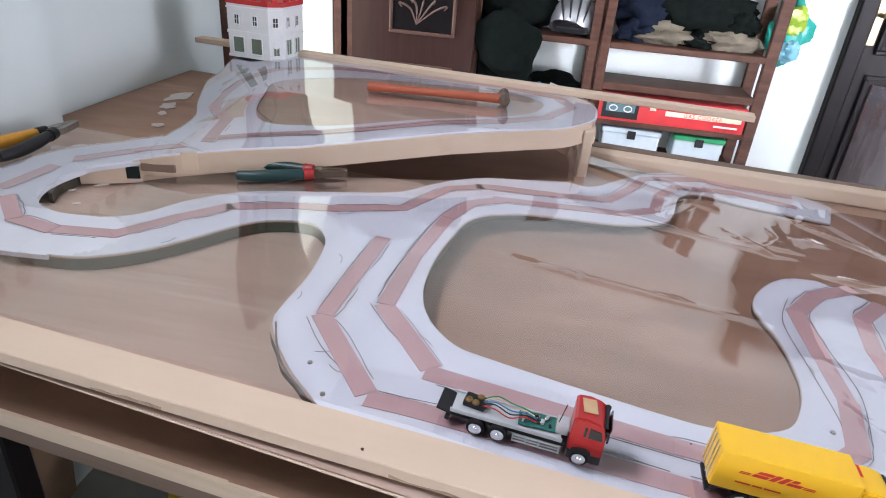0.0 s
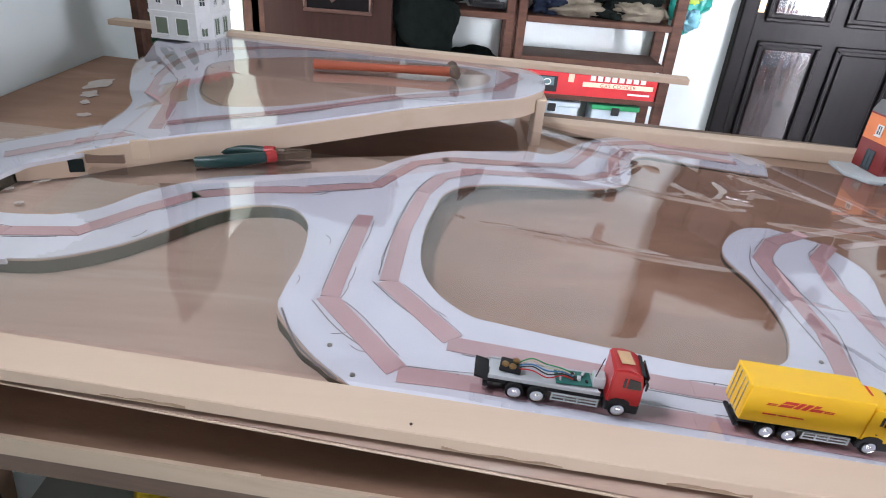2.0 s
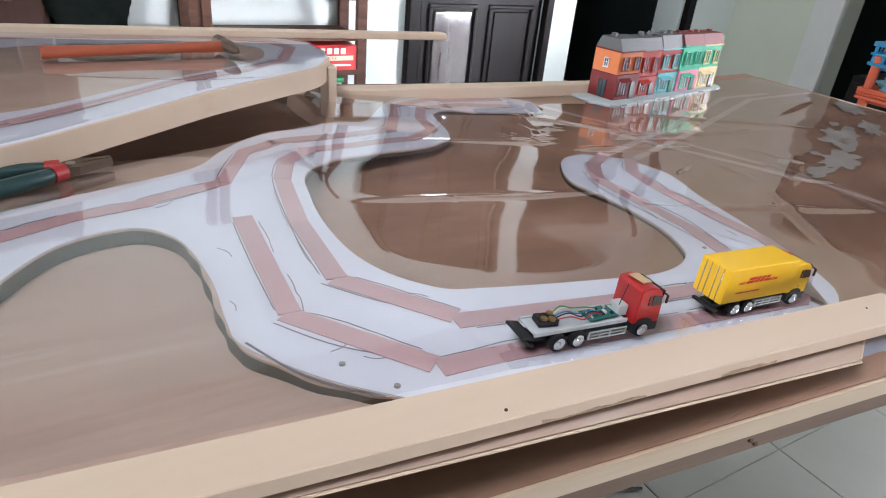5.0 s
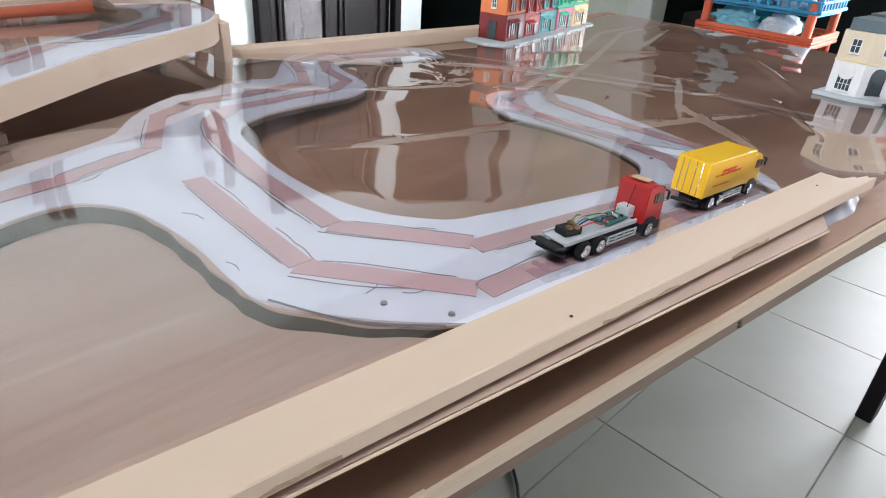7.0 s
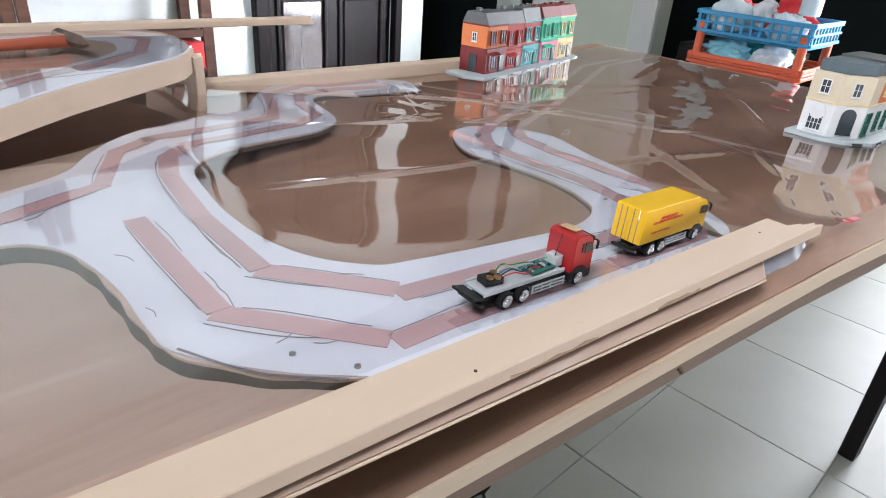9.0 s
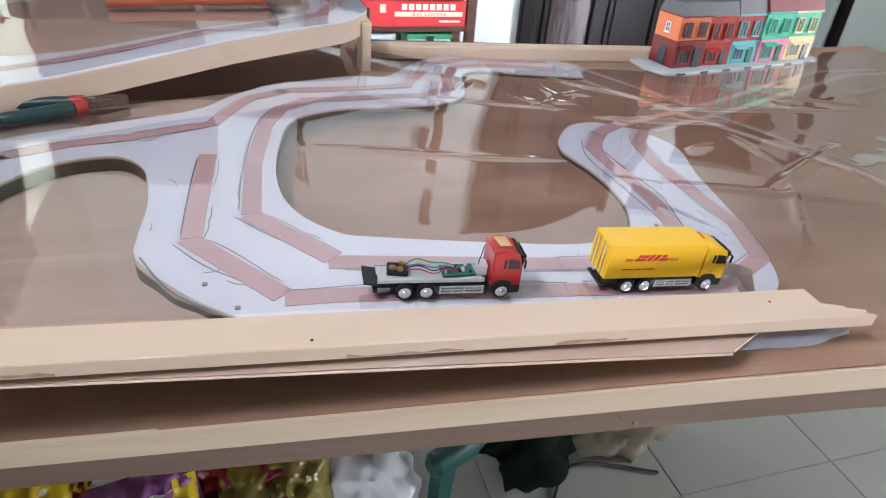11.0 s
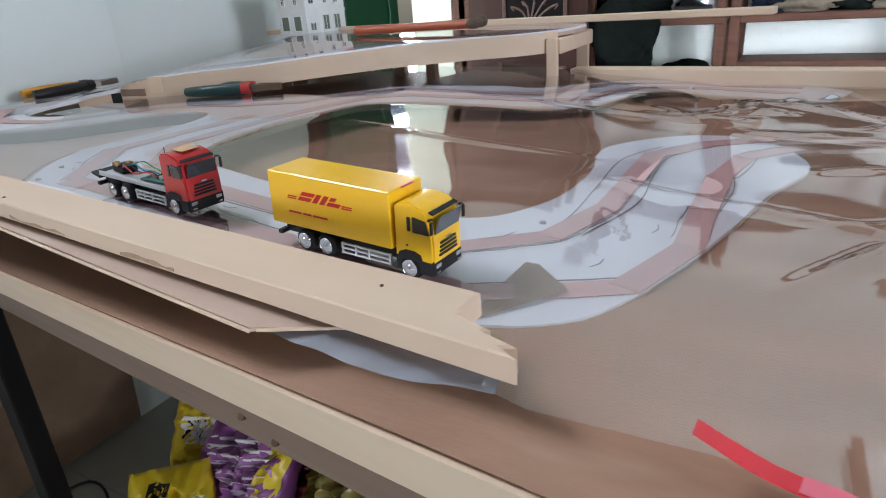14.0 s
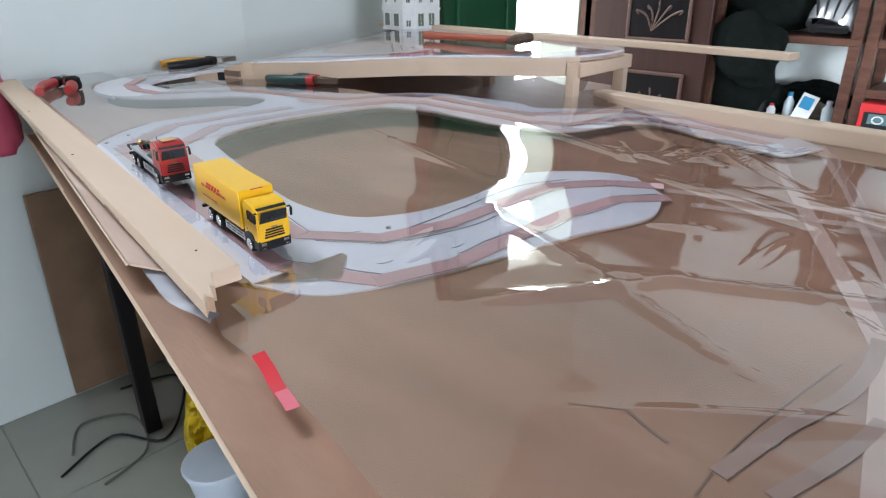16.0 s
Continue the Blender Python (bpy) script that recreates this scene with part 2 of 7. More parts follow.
def add_sweep(bm, path, r, n=8):
    """A round tube along a path of 3D points; r: a radius or one per point."""
    rings = []
    path = [Vector(p) for p in path]
    for i, p in enumerate(path):
        d = (path[min(i + 1, len(path) - 1)] - path[max(i - 1, 0)]).normalized()
        side = d.cross(Vector((0, 0, 1)))
        side = side.normalized() if side.length > 1e-3 else Vector((1, 0, 0))
        up = side.cross(d)
        rr = r[i] if isinstance(r, (list, tuple)) else r
        rings.append([bm.verts.new(p + rr * (side * math.cos(2 * math.pi * k / n) + up * math.sin(2 * math.pi * k / n))) for k in range(n)])
    for a, b in zip(rings, rings[1:]):
        for k in range(n):
            bm.faces.new((a[k], a[(k + 1) % n], b[(k + 1) % n], b[k]))
    bm.faces.new(rings[0][::-1]), bm.faces.new(rings[-1])
    return bm


def sweep(path, r, n=8):
    return add_sweep(bmesh.new(), path, r, n)


def ribbon(path, width, thick):
    """A flat strip along 3D points, lying on its back."""
    bm = bmesh.new()
    path = [Vector(p) for p in path]
    rows = []
    for i, p in enumerate(path):
        d = path[min(i + 1, len(path) - 1)] - path[max(i - 1, 0)]
        side = Vector((-d.y, d.x, 0)).normalized() * (width / 2)
        t = Vector((0, 0, thick))
        rows.append([bm.verts.new(q) for q in (p + side, p - side, p - side + t, p + side + t)])
    for a, b in zip(rows, rows[1:]):
        for k in range(4):
            bm.faces.new((a[k], a[(k + 1) % 4], b[(k + 1) % 4], b[k]))
    bm.faces.new(rows[0][::-1]), bm.faces.new(rows[-1])
    return bm


def part(name, bm, material, parent=None, label="", smooth=False, sharp=40):
    bmesh.ops.recalc_face_normals(bm, faces=bm.faces)
    me = bpy.data.meshes.new(name)
    bm.to_mesh(me)
    bm.free()
    me.materials.append(material)
    if smooth:
        me.polygons.foreach_set("use_smooth", [True] * len(me.polygons))
        me.set_sharp_from_angle(angle=radians(sharp))
    ob = new(name, me)
    if parent:
        ob.parent = parent
    return tagged(ob, label)


def thing(name, at, label, category, group="", kind="", turn=(0, 0, 0)):
    ob = new(name)
    ob.empty_display_size = 0.05
    ob.matrix_world = pose(*at, *turn)
    return tagged(ob, label, category, group, kind)


def setting(name, bm, material, label="", category="wall"):
    return tagged(part(name, bm, material, None, label), "", category, "", "structure")


def smooth(u):
    u = min(max(u, 0.0), 1.0)
    return u * u * (3 - 2 * u)


def lerp(a, b, t):
    return tuple(x + (y - x) * t for x, y in zip(a, b))

# ---- the room ----
ROOM_L, ROOM_R, ROOM_F, ROOM_B, ROOM_H = -1.0, 3.6, -1.8, 3.12, 2.9
TOP, BASE, DECK = 0.801, 0.768, 0.858
DOOR_Y0, DOOR_Y1 = 1.90, 2.80
FILL_X0, FILL_X1 = -0.15, 1.15


def pieces(bm, axis, at, spans):
    """Wall blocks: each span is (from, to, z0, z1) along the other axis."""
    for u0, u1, z0, z1 in spans:
        size, mid = ((u1 - u0, 0.2, z1 - z0), ((u0 + u1) / 2, at, (z0 + z1) / 2)) if axis == "y" else ((0.2, u1 - u0, z1 - z0), (at, (u0 + u1) / 2, (z0 + z1) / 2))
        add_box(bm, size, mid)
    return bm


setting("floor", box((ROOM_R - ROOM_L + 3.6, ROOM_B - ROOM_F + 3.6, 0.1), ((ROOM_L + ROOM_R) / 2, (ROOM_F + ROOM_B) / 2, -0.054)), GROUT, "pale square floor tiles with grey joints", "floor")
setting("ceiling", box((ROOM_R - ROOM_L + 0.6, ROOM_B - ROOM_F + 0.6, 0.1), ((ROOM_L + ROOM_R) / 2, (ROOM_F + ROOM_B) / 2, ROOM_H + 0.05)), CEIL, "unseen plain ceiling, pale to bounce light down", "ceiling")
wl = pieces(bmesh.new(), "x", ROOM_L - 0.1, ((ROOM_F, -0.20, 0, ROOM_H), (-0.20, 0.8, 0, 2.0), (-0.20, 0.8, 2.72, ROOM_H), (0.8, DOOR_Y0, 0, ROOM_H), (DOOR_Y1, ROOM_B, 0, ROOM_H), (DOOR_Y0, DOOR_Y1, 1.80, ROOM_H)))
setting("wall_left", wl, WALL, "pale grey-green painted wall beside the table")
setting("wall_pier", box((0.05, 1.9, 1.96), (ROOM_L + 0.0255, 1.13 - 0.95, 0.9805), bevel=0.004), WALL, "shallow pier of the painted wall")
wb = pieces(bmesh.new(), "y", ROOM_B + 0.1, ((ROOM_L - 0.2, 1.20, 0, ROOM_H), (1.20, 1.98, 2.06, ROOM_H), (1.98, 2.22, 0, ROOM_H), (2.22, 3.09, 2.06, ROOM_H), (3.09, ROOM_R + 0.2, 0, ROOM_H)))
setting("wall_back", wb, WHITE_WALL, "white wall behind the shelves")
# The wide opening below y 0.70 is made up for the side fill lamps.
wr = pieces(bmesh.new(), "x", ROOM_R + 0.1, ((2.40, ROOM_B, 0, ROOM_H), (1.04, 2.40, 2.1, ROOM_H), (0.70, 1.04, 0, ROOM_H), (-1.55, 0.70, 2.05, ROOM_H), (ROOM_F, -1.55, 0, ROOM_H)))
setting("wall_right", wr, WALL, "pale green painted wall with a doorway and an added opening for fill lamps")
# Unseen wall with a made-up low opening that lets the front fill through.
wf = pieces(bmesh.new(), "y", ROOM_F - 0.1, ((ROOM_L - 0.2, FILL_X0, 0, ROOM_H), (FILL_X1, ROOM_R + 0.2, 0, ROOM_H), (FILL_X0, FILL_X1, 0.0, 0.04), (FILL_X0, FILL_X1, 0.68, ROOM_H)))
setting("wall_front", wf, LOW_BOUNCE_WALL, "unseen dark grey wall with a low opening for a fill lamp")

# Both rooms beyond the doorways get their gloom from near-black walls.
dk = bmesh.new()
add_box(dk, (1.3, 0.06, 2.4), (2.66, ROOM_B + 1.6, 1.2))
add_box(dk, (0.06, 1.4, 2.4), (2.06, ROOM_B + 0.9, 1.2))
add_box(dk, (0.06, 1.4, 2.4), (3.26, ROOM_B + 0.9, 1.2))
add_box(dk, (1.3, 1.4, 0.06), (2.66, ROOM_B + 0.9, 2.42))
setting("wall_passage", dk, SHADE_BLACK, "passage beyond the doorway, its gloom painted near-black")
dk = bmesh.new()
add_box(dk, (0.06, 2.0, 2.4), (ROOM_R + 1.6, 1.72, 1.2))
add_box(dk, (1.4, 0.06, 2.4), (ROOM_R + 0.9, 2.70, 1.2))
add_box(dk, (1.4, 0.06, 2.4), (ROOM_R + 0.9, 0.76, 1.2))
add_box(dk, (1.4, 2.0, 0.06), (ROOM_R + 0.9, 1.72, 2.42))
setting("wall_side_room", dk, SHADE_BLACK, "room beyond the doorway, its gloom painted near-black")
setting("backdrop", box((0.02, 4.4, 4.6), (-2.9, 2.9, 1.6)), OUTSIDE, "glaring daylight outside the open door", "backdrop")


def frame_trim(name, boxes, material, label):
    bm = bmesh.new()
    for size, at in boxes:
        add_box(bm, size, at, bevel=0.006)
    setting(name, bm, material, label, "trim")


frame_trim("trim_side_door", [((0.05, 0.17, 2.12), (ROOM_R - 0.025, 2.46, 1.06))], WHITE_PAINT, "white painted door frame")
frame_trim("trim_passage", [((0.06, 0.05, 2.12), (3.14, ROOM_B - 0.025, 1.06))], DARK_DOOR, "dark wooden door frame")
frame_trim("trim_dark_door", [((0.07, 0.05, 2.12), (1.165, ROOM_B - 0.025, 1.06)), ((0.05, 0.05, 2.12), (2.0, ROOM_B - 0.025, 1.06))], DARK_DOOR, "dark wooden door frame")
frame_trim("trim_open_door", [((0.09, 0.06, 1.8), (ROOM_L + 0.047, DOOR_Y1 + 0.03, 0.9)), ((0.05, 0.05, 1.8), (ROOM_L + 0.003, DOOR_Y0 - 0.027, 0.9))], SHELF_WOOD, "worn wooden door frame")

# ---- the table ----


def front_y(x):
    """The front edge of the tabletop."""
    return 0.4085 - 0.159 * min(x, 0.6) - 0.135 * max(x - 0.6, 0.0)


def edge_top(x):
    """Height of that edge: it rises along the table."""
    return 0.7495 + 0.0675 * min(x, 0.30) + 0.0675 * 0.10 * (1 - math.exp(-max(x - 0.30, 0.0) / 0.10))


def back_y(x):
    return float(np.interp(x, (-1.0, -0.05, 0.04, 0.6, 0.8, 1.1, 1.36), (1.66, 1.54, 1.366, 1.305, 1.31, 1.35, 1.37)))


def surf(x):
    """The road board is propped up at the ramp's side and slopes down to the tabletop."""
    return TOP - 0.029 * min(max((x + 0.12) / 0.42, 0.0), 1.0)


def lay(bm, top=TOP):
    """Bend a flat mesh built at the height top onto the sloping road board."""
    for cut in (-0.12, 0.30):
        bmesh.ops.bisect_plane(bm, geom=bm.verts[:] + bm.edges[:] + bm.faces[:], plane_co=(cut, 0, 0), plane_no=(1, 0, 0))
    for v in bm.verts:
        v.co.z += surf(v.co.x) - top
    return bm


def base_z(x, y):
    """The tabletop droops towards its front rail; under the track board it stays low before it rises, a hollow added to
    keep the gap in shade.
    """
    low = BASE - edge_top(x)
    d = y - front_y(x)
    droop = (1 - min(max(d / 0.16, 0.0), 1.0)) ** 2
    v = min(max((d - 0.115 - 0.12 * smooth((-0.18 - x) / 0.12)) / 0.075, 0.0), 1.0)
    flat = 1 - v * v * (3 - 2 * v)
    k = min(max((x - 0.20) / 0.16, 0.0), 1.0)
    k = k * k * (3 - 2 * k)
    return BASE - low * (flat + (droop - flat) * k) + 0.0025 * math.sin(3.1 * x + 1) * math.sin(4 * y)


TABLE_L, TABLE_R = -0.99, 1.36


table = thing("work_table", (0.4, 0.9, 0), "large plywood work table on dark wooden legs", "table")


bpy.context.view_layer.update()


def under(name, bm, material, parent, label="", smooth=False):
    """A part whose mesh is given in world places."""
    bm.transform(parent.matrix_basis.inverted())
    return part(name, bm, material, parent, label, smooth)


tb = bmesh.new()
nx, ny = 90, 34
grid = [[[tb.verts.new((x, y, base_z(x, y) - d)) for y in (front_y(x) + 0.003 + 0.6 * d + (back_y(x) - front_y(x) - 0.003) * (j / ny) ** 1.6 for j in range(ny + 1))]
         for x in (TABLE_L + (TABLE_R - TABLE_L) * i / nx for i in range(nx + 1))] for d in (0, 0.012)]
for i in range(nx):
    for j in range(ny):
        tb.faces.new((grid[0][i][j], grid[0][i + 1][j], grid[0][i + 1][j + 1], grid[0][i][j + 1]))
        tb.faces.new((grid[1][i][j], grid[1][i][j + 1], grid[1][i + 1][j + 1], grid[1][i + 1][j]))
for i in range(nx):
    for j in (0, ny):
        tb.faces.new((grid[0][i][j], grid[1][i][j], grid[1][i + 1][j], grid[0][i + 1][j]))
for j in range(ny):
    for i in (0, nx):
        tb.faces.new((grid[0][i][j], grid[0][i][j + 1], grid[1][i][j + 1], grid[1][i][j]))
under("tabletop", tb, PLY, table, "brown plywood top", True)


def beam(a, b, w, h, bevel=0.002):
    """A straight timber from a to b (centres of its top face's ends), w wide and h high."""
    a, b = Vector(a), Vector(b)
    d = b - a
    bm = bmesh.new()
    add_box(bm, (d.length, w, h), (d.length / 2, 0, -h / 2), bevel=bevel)
    side = Vector((0, 0, 1)).cross(d.normalized()).normalized()
    up = d.normalized().cross(side)
    m = Matrix((d.normalized(), side, up)).transposed().to_4x4()
    m.translation = a
    bm.transform(m)
    return bm


def leaning(top, low, thick, n=12):
    """A board along the table's front whose face leans in from the line top to the line low; each gives (y, z) for an x."""
    bm = bmesh.new()
    rows = []
    for i in range(n + 1):
        x = TABLE_L + (TABLE_R - TABLE_L) * i / n
        (y0, z0), (y1, z1) = top(x), low(x)
        rows.append([bm.verts.new((x, y, z)) for y, z in ((y0, z0), (y1, z1), (y1 + thick, z1), (y0 + thick, z0))])
    for a, b in zip(rows, rows[1:]):
        for k in range(4):
            bm.faces.new((a[k], a[(k + 1) % 4], b[(k + 1) % 4], b[k]))
    bm.faces.new(rows[0][::-1]), bm.faces.new(rows[-1])
    bmesh.ops.bevel(bm, geom=[e for e in bm.edges if abs(e.verts[0].co.x - e.verts[1].co.x) > 0.05 and e.calc_face_angle(0) > 0.8], offset=0.0007, segments=1, affect="EDGES")
    return bm


def rail_line(drop, inset=0.0):
    """A line on the leaning front, drop below the tabletop's edge."""
    return lambda x: (front_y(x) + 0.0008 + 0.42 * drop + inset, edge_top(x) - drop - 0.0005)


STRIP, APRON = 0.046, 0.100
under("front_rail", leaning(rail_line(STRIP + 0.0004, 0.0015), rail_line(APRON, 0.0015), 0.022), RAIL, table, "planed timber rail with screws")
under("edge_strip", leaning(rail_line(-0.0009), rail_line(STRIP), 0.004), STRIP_WOOD, table, "pale planed strip along the tabletop's edge")
under("back_rail", beam((TABLE_L, back_y(TABLE_L) - 0.02, 0.752), (TABLE_R, back_y(TABLE_R) - 0.02, 0.752), 0.035, 0.07), RAIL, table)
under("side_rail", beam((TABLE_R - 0.02, front_y(TABLE_R) + 0.02, 0.75), (TABLE_R - 0.02, back_y(TABLE_R) - 0.04, 0.75), 0.035, 0.07), RAIL, table)
for x, y in ((-0.673, 0.60), (1.132, 0.325), (-0.673, 1.45), (1.20, 1.25)):
    under("leg", box((0.05, 0.035, 0.745), (x, y, 0.3725), (0, 0, -5), 0.003), DARK_DOOR, table, "dark stained leg")
for x, z in ((0.124, 0.694), (0.145, 0.677), (0.95, 0.70)):
    under("screw", cyl(0.0028, 0.003, (x, rail_line(edge_top(x) - z, 0.001)(x)[0], z), (67, 0, 0), n=10), HOLE_STEEL, table)

# ---- thin plywood sheet under the track ----
PLY_OUTLINE = [(-0.92, 0.550), (-0.5, 0.500), (-0.15, 0.462), (0.12, 0.4330), (0.185, 0.4260), (0.208, 0.4250), (0.27, 0.452), (0.31, 0.51), (0.28, 0.54), (0.17, 0.55), (-0.06, 0.575),
               (-0.14, 0.62), (-0.175, 0.70), (-0.172, 0.86), (-0.18, 1.02), (-0.24, 1.06), (-0.40, 1.07), (-0.56, 1.07), (-0.92, 1.10)]


def board_z(x, y):
    """Top of the thin sheet: level with the road at its front edge, lower behind."""
    u = min(max((y - 0.50) / 0.13, 0.0), 1.0) * min(max((-0.10 - x) / 0.15, 0.0), 1.0)
    return surf(x) - 0.0095 - 0.0095 * u * u * (3 - 2 * u)


sheet_ply = prism(PLY_OUTLINE, 0, 0.002)
bmesh.ops.subdivide_edges(sheet_ply, edges=[e for e in sheet_ply.edges if e.calc_length() > 0.05], cuts=7, use_grid_fill=True)
bmesh.ops.triangulate(sheet_ply, faces=sheet_ply.faces[:])
bmesh.ops.subdivide_edges(sheet_ply, edges=[e for e in sheet_ply.edges if e.calc_length() > 0.06], cuts=2)
for v in sheet_ply.verts:
    v.co.z += board_z(v.co.x, v.co.y) - 0.002
for v in sheet_ply.verts:
    v.co.z = max(v.co.z, base_z(v.co.x, v.co.y) + 0.004)
track_board = part("track_board", sheet_ply, PLY_EDGE)
tagged(track_board, "thin brown plywood sheet under the model road", "plywood sheet")


def lip_y(x):
    return 0.4130 - 0.142 * x


lip = prism([(-0.92, 0.556), (-0.92, lip_y(-0.92) - 0.006), (-0.6, lip_y(-0.6) - 0.002), (-0.3, lip_y(-0.3)), (-0.05, lip_y(-0.05) + 0.0007), (0.1, lip_y(0.1)), (0.186, lip_y(0.186)), (0.189, lip_y(0.186) + 0.002),
             (0.238, 0.411), (0.10, 0.442), (-0.3, 0.487)], 0.7863, 0.7883)
part("front_lip", lip, PLY_EDGE, track_board, "overhanging front edge of the sheet")
edge = [(x, lip_y(x) - 0.0004, 0.7873) for x in (-0.60 + 0.0393 * i for i in range(21))]
edge = [(x, y - 0.001, z) for x, y, z in edge]
part("veneer_edge", sweep(edge, 0.0011, 6), PALE, track_board, "pale sawn edge")
part("veneer_edge", sweep([(0.189, lip_y(0.186) + 0.001, 0.7873), (0.238, 0.410, 0.7876)], 0.0010, 6), PALE, track_board, "pale sawn edge")
for x, y in ((-0.78, 0.62), (-0.45, 0.60), (-0.30, 0.90), (-0.05, 0.56)):
    z, t = base_z(x, y), board_z(x, y) - 0.003
    blk = part("support_block", box((0.05, 0.02, t - z), (x, y, (t + z) / 2), (0, 0, 8), 0.001), PALE)
    tagged(blk, "small pale wooden block propping the track board", "wood block", "blocks under the track board")

# ---- model road ----
OUTER = [(-0.62, 0.647), (-0.55, 0.652), (-0.496, 0.685), (-0.458, 0.730), (-0.416, 0.790), (-0.378, 0.816), (-0.332, 0.820), (-0.304, 0.792), (-0.292, 0.750),
         (-0.287, 0.690), (-0.290, 0.630), (-0.286, 0.592), (-0.246, 0.535), (-0.209, 0.499), (-0.185, 0.478)]
LAKE = [(0.346, 0.932), (0.303, 0.924), (0.262, 0.880), (0.238, 0.825), (0.250, 0.755), (0.250, 0.687), (0.238, 0.638), (0.210, 0.596), (0.145, 0.575), (0.05, 0.583), (-0.066, 0.600),
        (-0.106, 0.611), (-0.138, 0.648), (-0.155, 0.700), (-0.157, 0.770), (-0.148, 0.840), (-0.128, 0.912), (-0.07, 0.957), (0.01, 0.979), (0.09, 0.997),
        (0.150, 1.035), (0.174, 1.080), (0.198, 1.170), (0.244, 1.205), (0.325, 1.185), (0.40, 1.165), (0.44, 1.155)]
FAR = [(0.468, 1.235), (0.40, 1.288), (0.275, 1.325), (0.165, 1.270), (0.105, 1.205), (0.045, 1.130), (-0.003, 1.127), (-0.10, 1.085), (-0.158, 1.060), (-0.208, 1.015), (-0.252, 0.965),
       (-0.345, 0.930), (-0.45, 0.893), (-0.515, 0.835), (-0.550, 0.775), (-0.59, 0.750), (-0.62, 0.744)]
RIGHT = [(0.27, 0.452), (0.325, 0.485), (0.358, 0.56), (0.380, 0.645), (0.398, 0.73), (0.425, 0.82), (0.40, 0.895)]


def open_line(points, n=6):
    return spline(points, n, False)


outline = open_line(OUTER) + open_line(RIGHT) + open_line(LAKE) + open_line(FAR)
road = thing("model_road", (0, 0.8, TOP - 0.009), "white-painted model road board with pinkish tape lines", "model road")


def grown(points, widths):
    """The outline pushed outwards by a width of its own at each point."""
    k = len(points)
    turn_ = 1 if sum(points[i - 1][0] * points[i][1] - points[i][0] * points[i - 1][1] for i in range(k)) > 0 else -1
    out = []
    for i, (x, y) in enumerate(points):
        dx, dy = points[(i + 1) % k][0] - points[i - 1][0], points[(i + 1) % k][1] - points[i - 1][1]
        n_ = math.hypot(dx, dy) or 1.0
        out.append((x + turn_ * dy / n_ * widths[i], y - turn_ * dx / n_ * widths[i]))
    return out


rim_w = []
for points, w in ((OUTER, 0.0042), (RIGHT, 0.0012), (LAKE, 0.0008), (FAR, 0.0022)):
    n_ = len(open_line(points))
    rim_w += [(w if points[0][0] > -0.5 or i > 44 else 0.0003) * (0.65 + 0.45 * math.sin(0.37 * i) + 0.25 * math.sin(1.31 * i + 2)) * min(1.0, i / 6, (n_ - 1 - i) / 6) for i in range(n_)]
rim_line = grown(outline, rim_w)
# The core's dark sides paint in the shadow line under the road's edge.
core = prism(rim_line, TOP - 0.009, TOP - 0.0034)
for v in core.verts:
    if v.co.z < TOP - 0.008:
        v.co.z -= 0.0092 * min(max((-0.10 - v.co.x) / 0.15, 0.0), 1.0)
under("board_core", lay(core), CORE, road, "brown board core at the cut edges, darkened to carry their shadow")
under("board_rim", lay(prism(rim_line, TOP - 0.0034, TOP - 0.0014)), PLY_EDGE, road, "unpainted brown plywood rim")
under("roadway", lay(prism(outline, TOP - 0.0014, TOP)), ROAD, road, "matt white painted face")


def tape_run(points, width, parent, z=None, zs=None):
    """Straight lengths of tape laid end to end along a polyline, each a piece of its own; z None: on the sloping road."""
    for i, (a, b) in enumerate(zip(points, points[1:])):
        d = (Vector(b) - Vector(a)).normalized() * random.uniform(0.002, 0.006)
        a, b = (a[0] - d.x, a[1] - d.y), (b[0] + d.x, b[1] + d.y)
        path = []
        for k in range(9):
            x, y = lerp(a, b, k / 8)
            h = surf(x) if z is None and zs is None else z(x, y) if zs is None else zs[i] + (zs[i + 1] - zs[i]) * k / 8
            path.append((x, y, h + 0.0004))
        under("tape_strip", ribbon(path, width * random.uniform(0.92, 1.06), 0.0006 + 0.0004 * (i % 2)), TAPE, parent)
        if math.dist(a, b) > 0.04:
            flip = random.choice((-1, 1))
            n_ = Vector((a[1] - b[1], b[0] - a[0])).normalized() * flip
            gap = [width * 0.53 + random.uniform(0.0, 0.0022) + 0.0018 * math.sin(math.pi * k / 8) for k in range(9)]
            line_ = [(x + n_.x * g, y + n_.y * g, z_) for (x, y, z_), g in zip(path, gap)]
            under("pencil_line", ribbon(line_[random.randint(0, 2):9 - random.randint(0, 2)], random.uniform(0.0005, 0.0010), 0.0003), PENCIL, parent)


TW = 0.0205
tape_run([(-0.100, 0.990), (-0.138, 0.960), (-0.162, 0.900), (-0.182, 0.775), (-0.187, 0.662)], TW, road)
tape_run([(-0.187, 0.655), (-0.121, 0.568)], TW, road)
tape_run([(-0.118, 0.558), (0.104, 0.538), (0.213, 0.531)], TW, road)
tape_run([(0.213, 0.531), (0.272, 0.588), (0.290, 0.66), (0.290, 0.74), (0.290, 0.83), (0.330, 0.886), (0.385, 0.918)], TW, road)
tape_run([(-0.232, 0.808), (-0.238, 0.70), (-0.242, 0.622)], TW, road)
tape_run([(-0.244, 0.618), (-0.168, 0.518)], TW, road)
tape_run([(-0.162, 0.510), (0.090, 0.495), (0.255, 0.484)], TW, road)
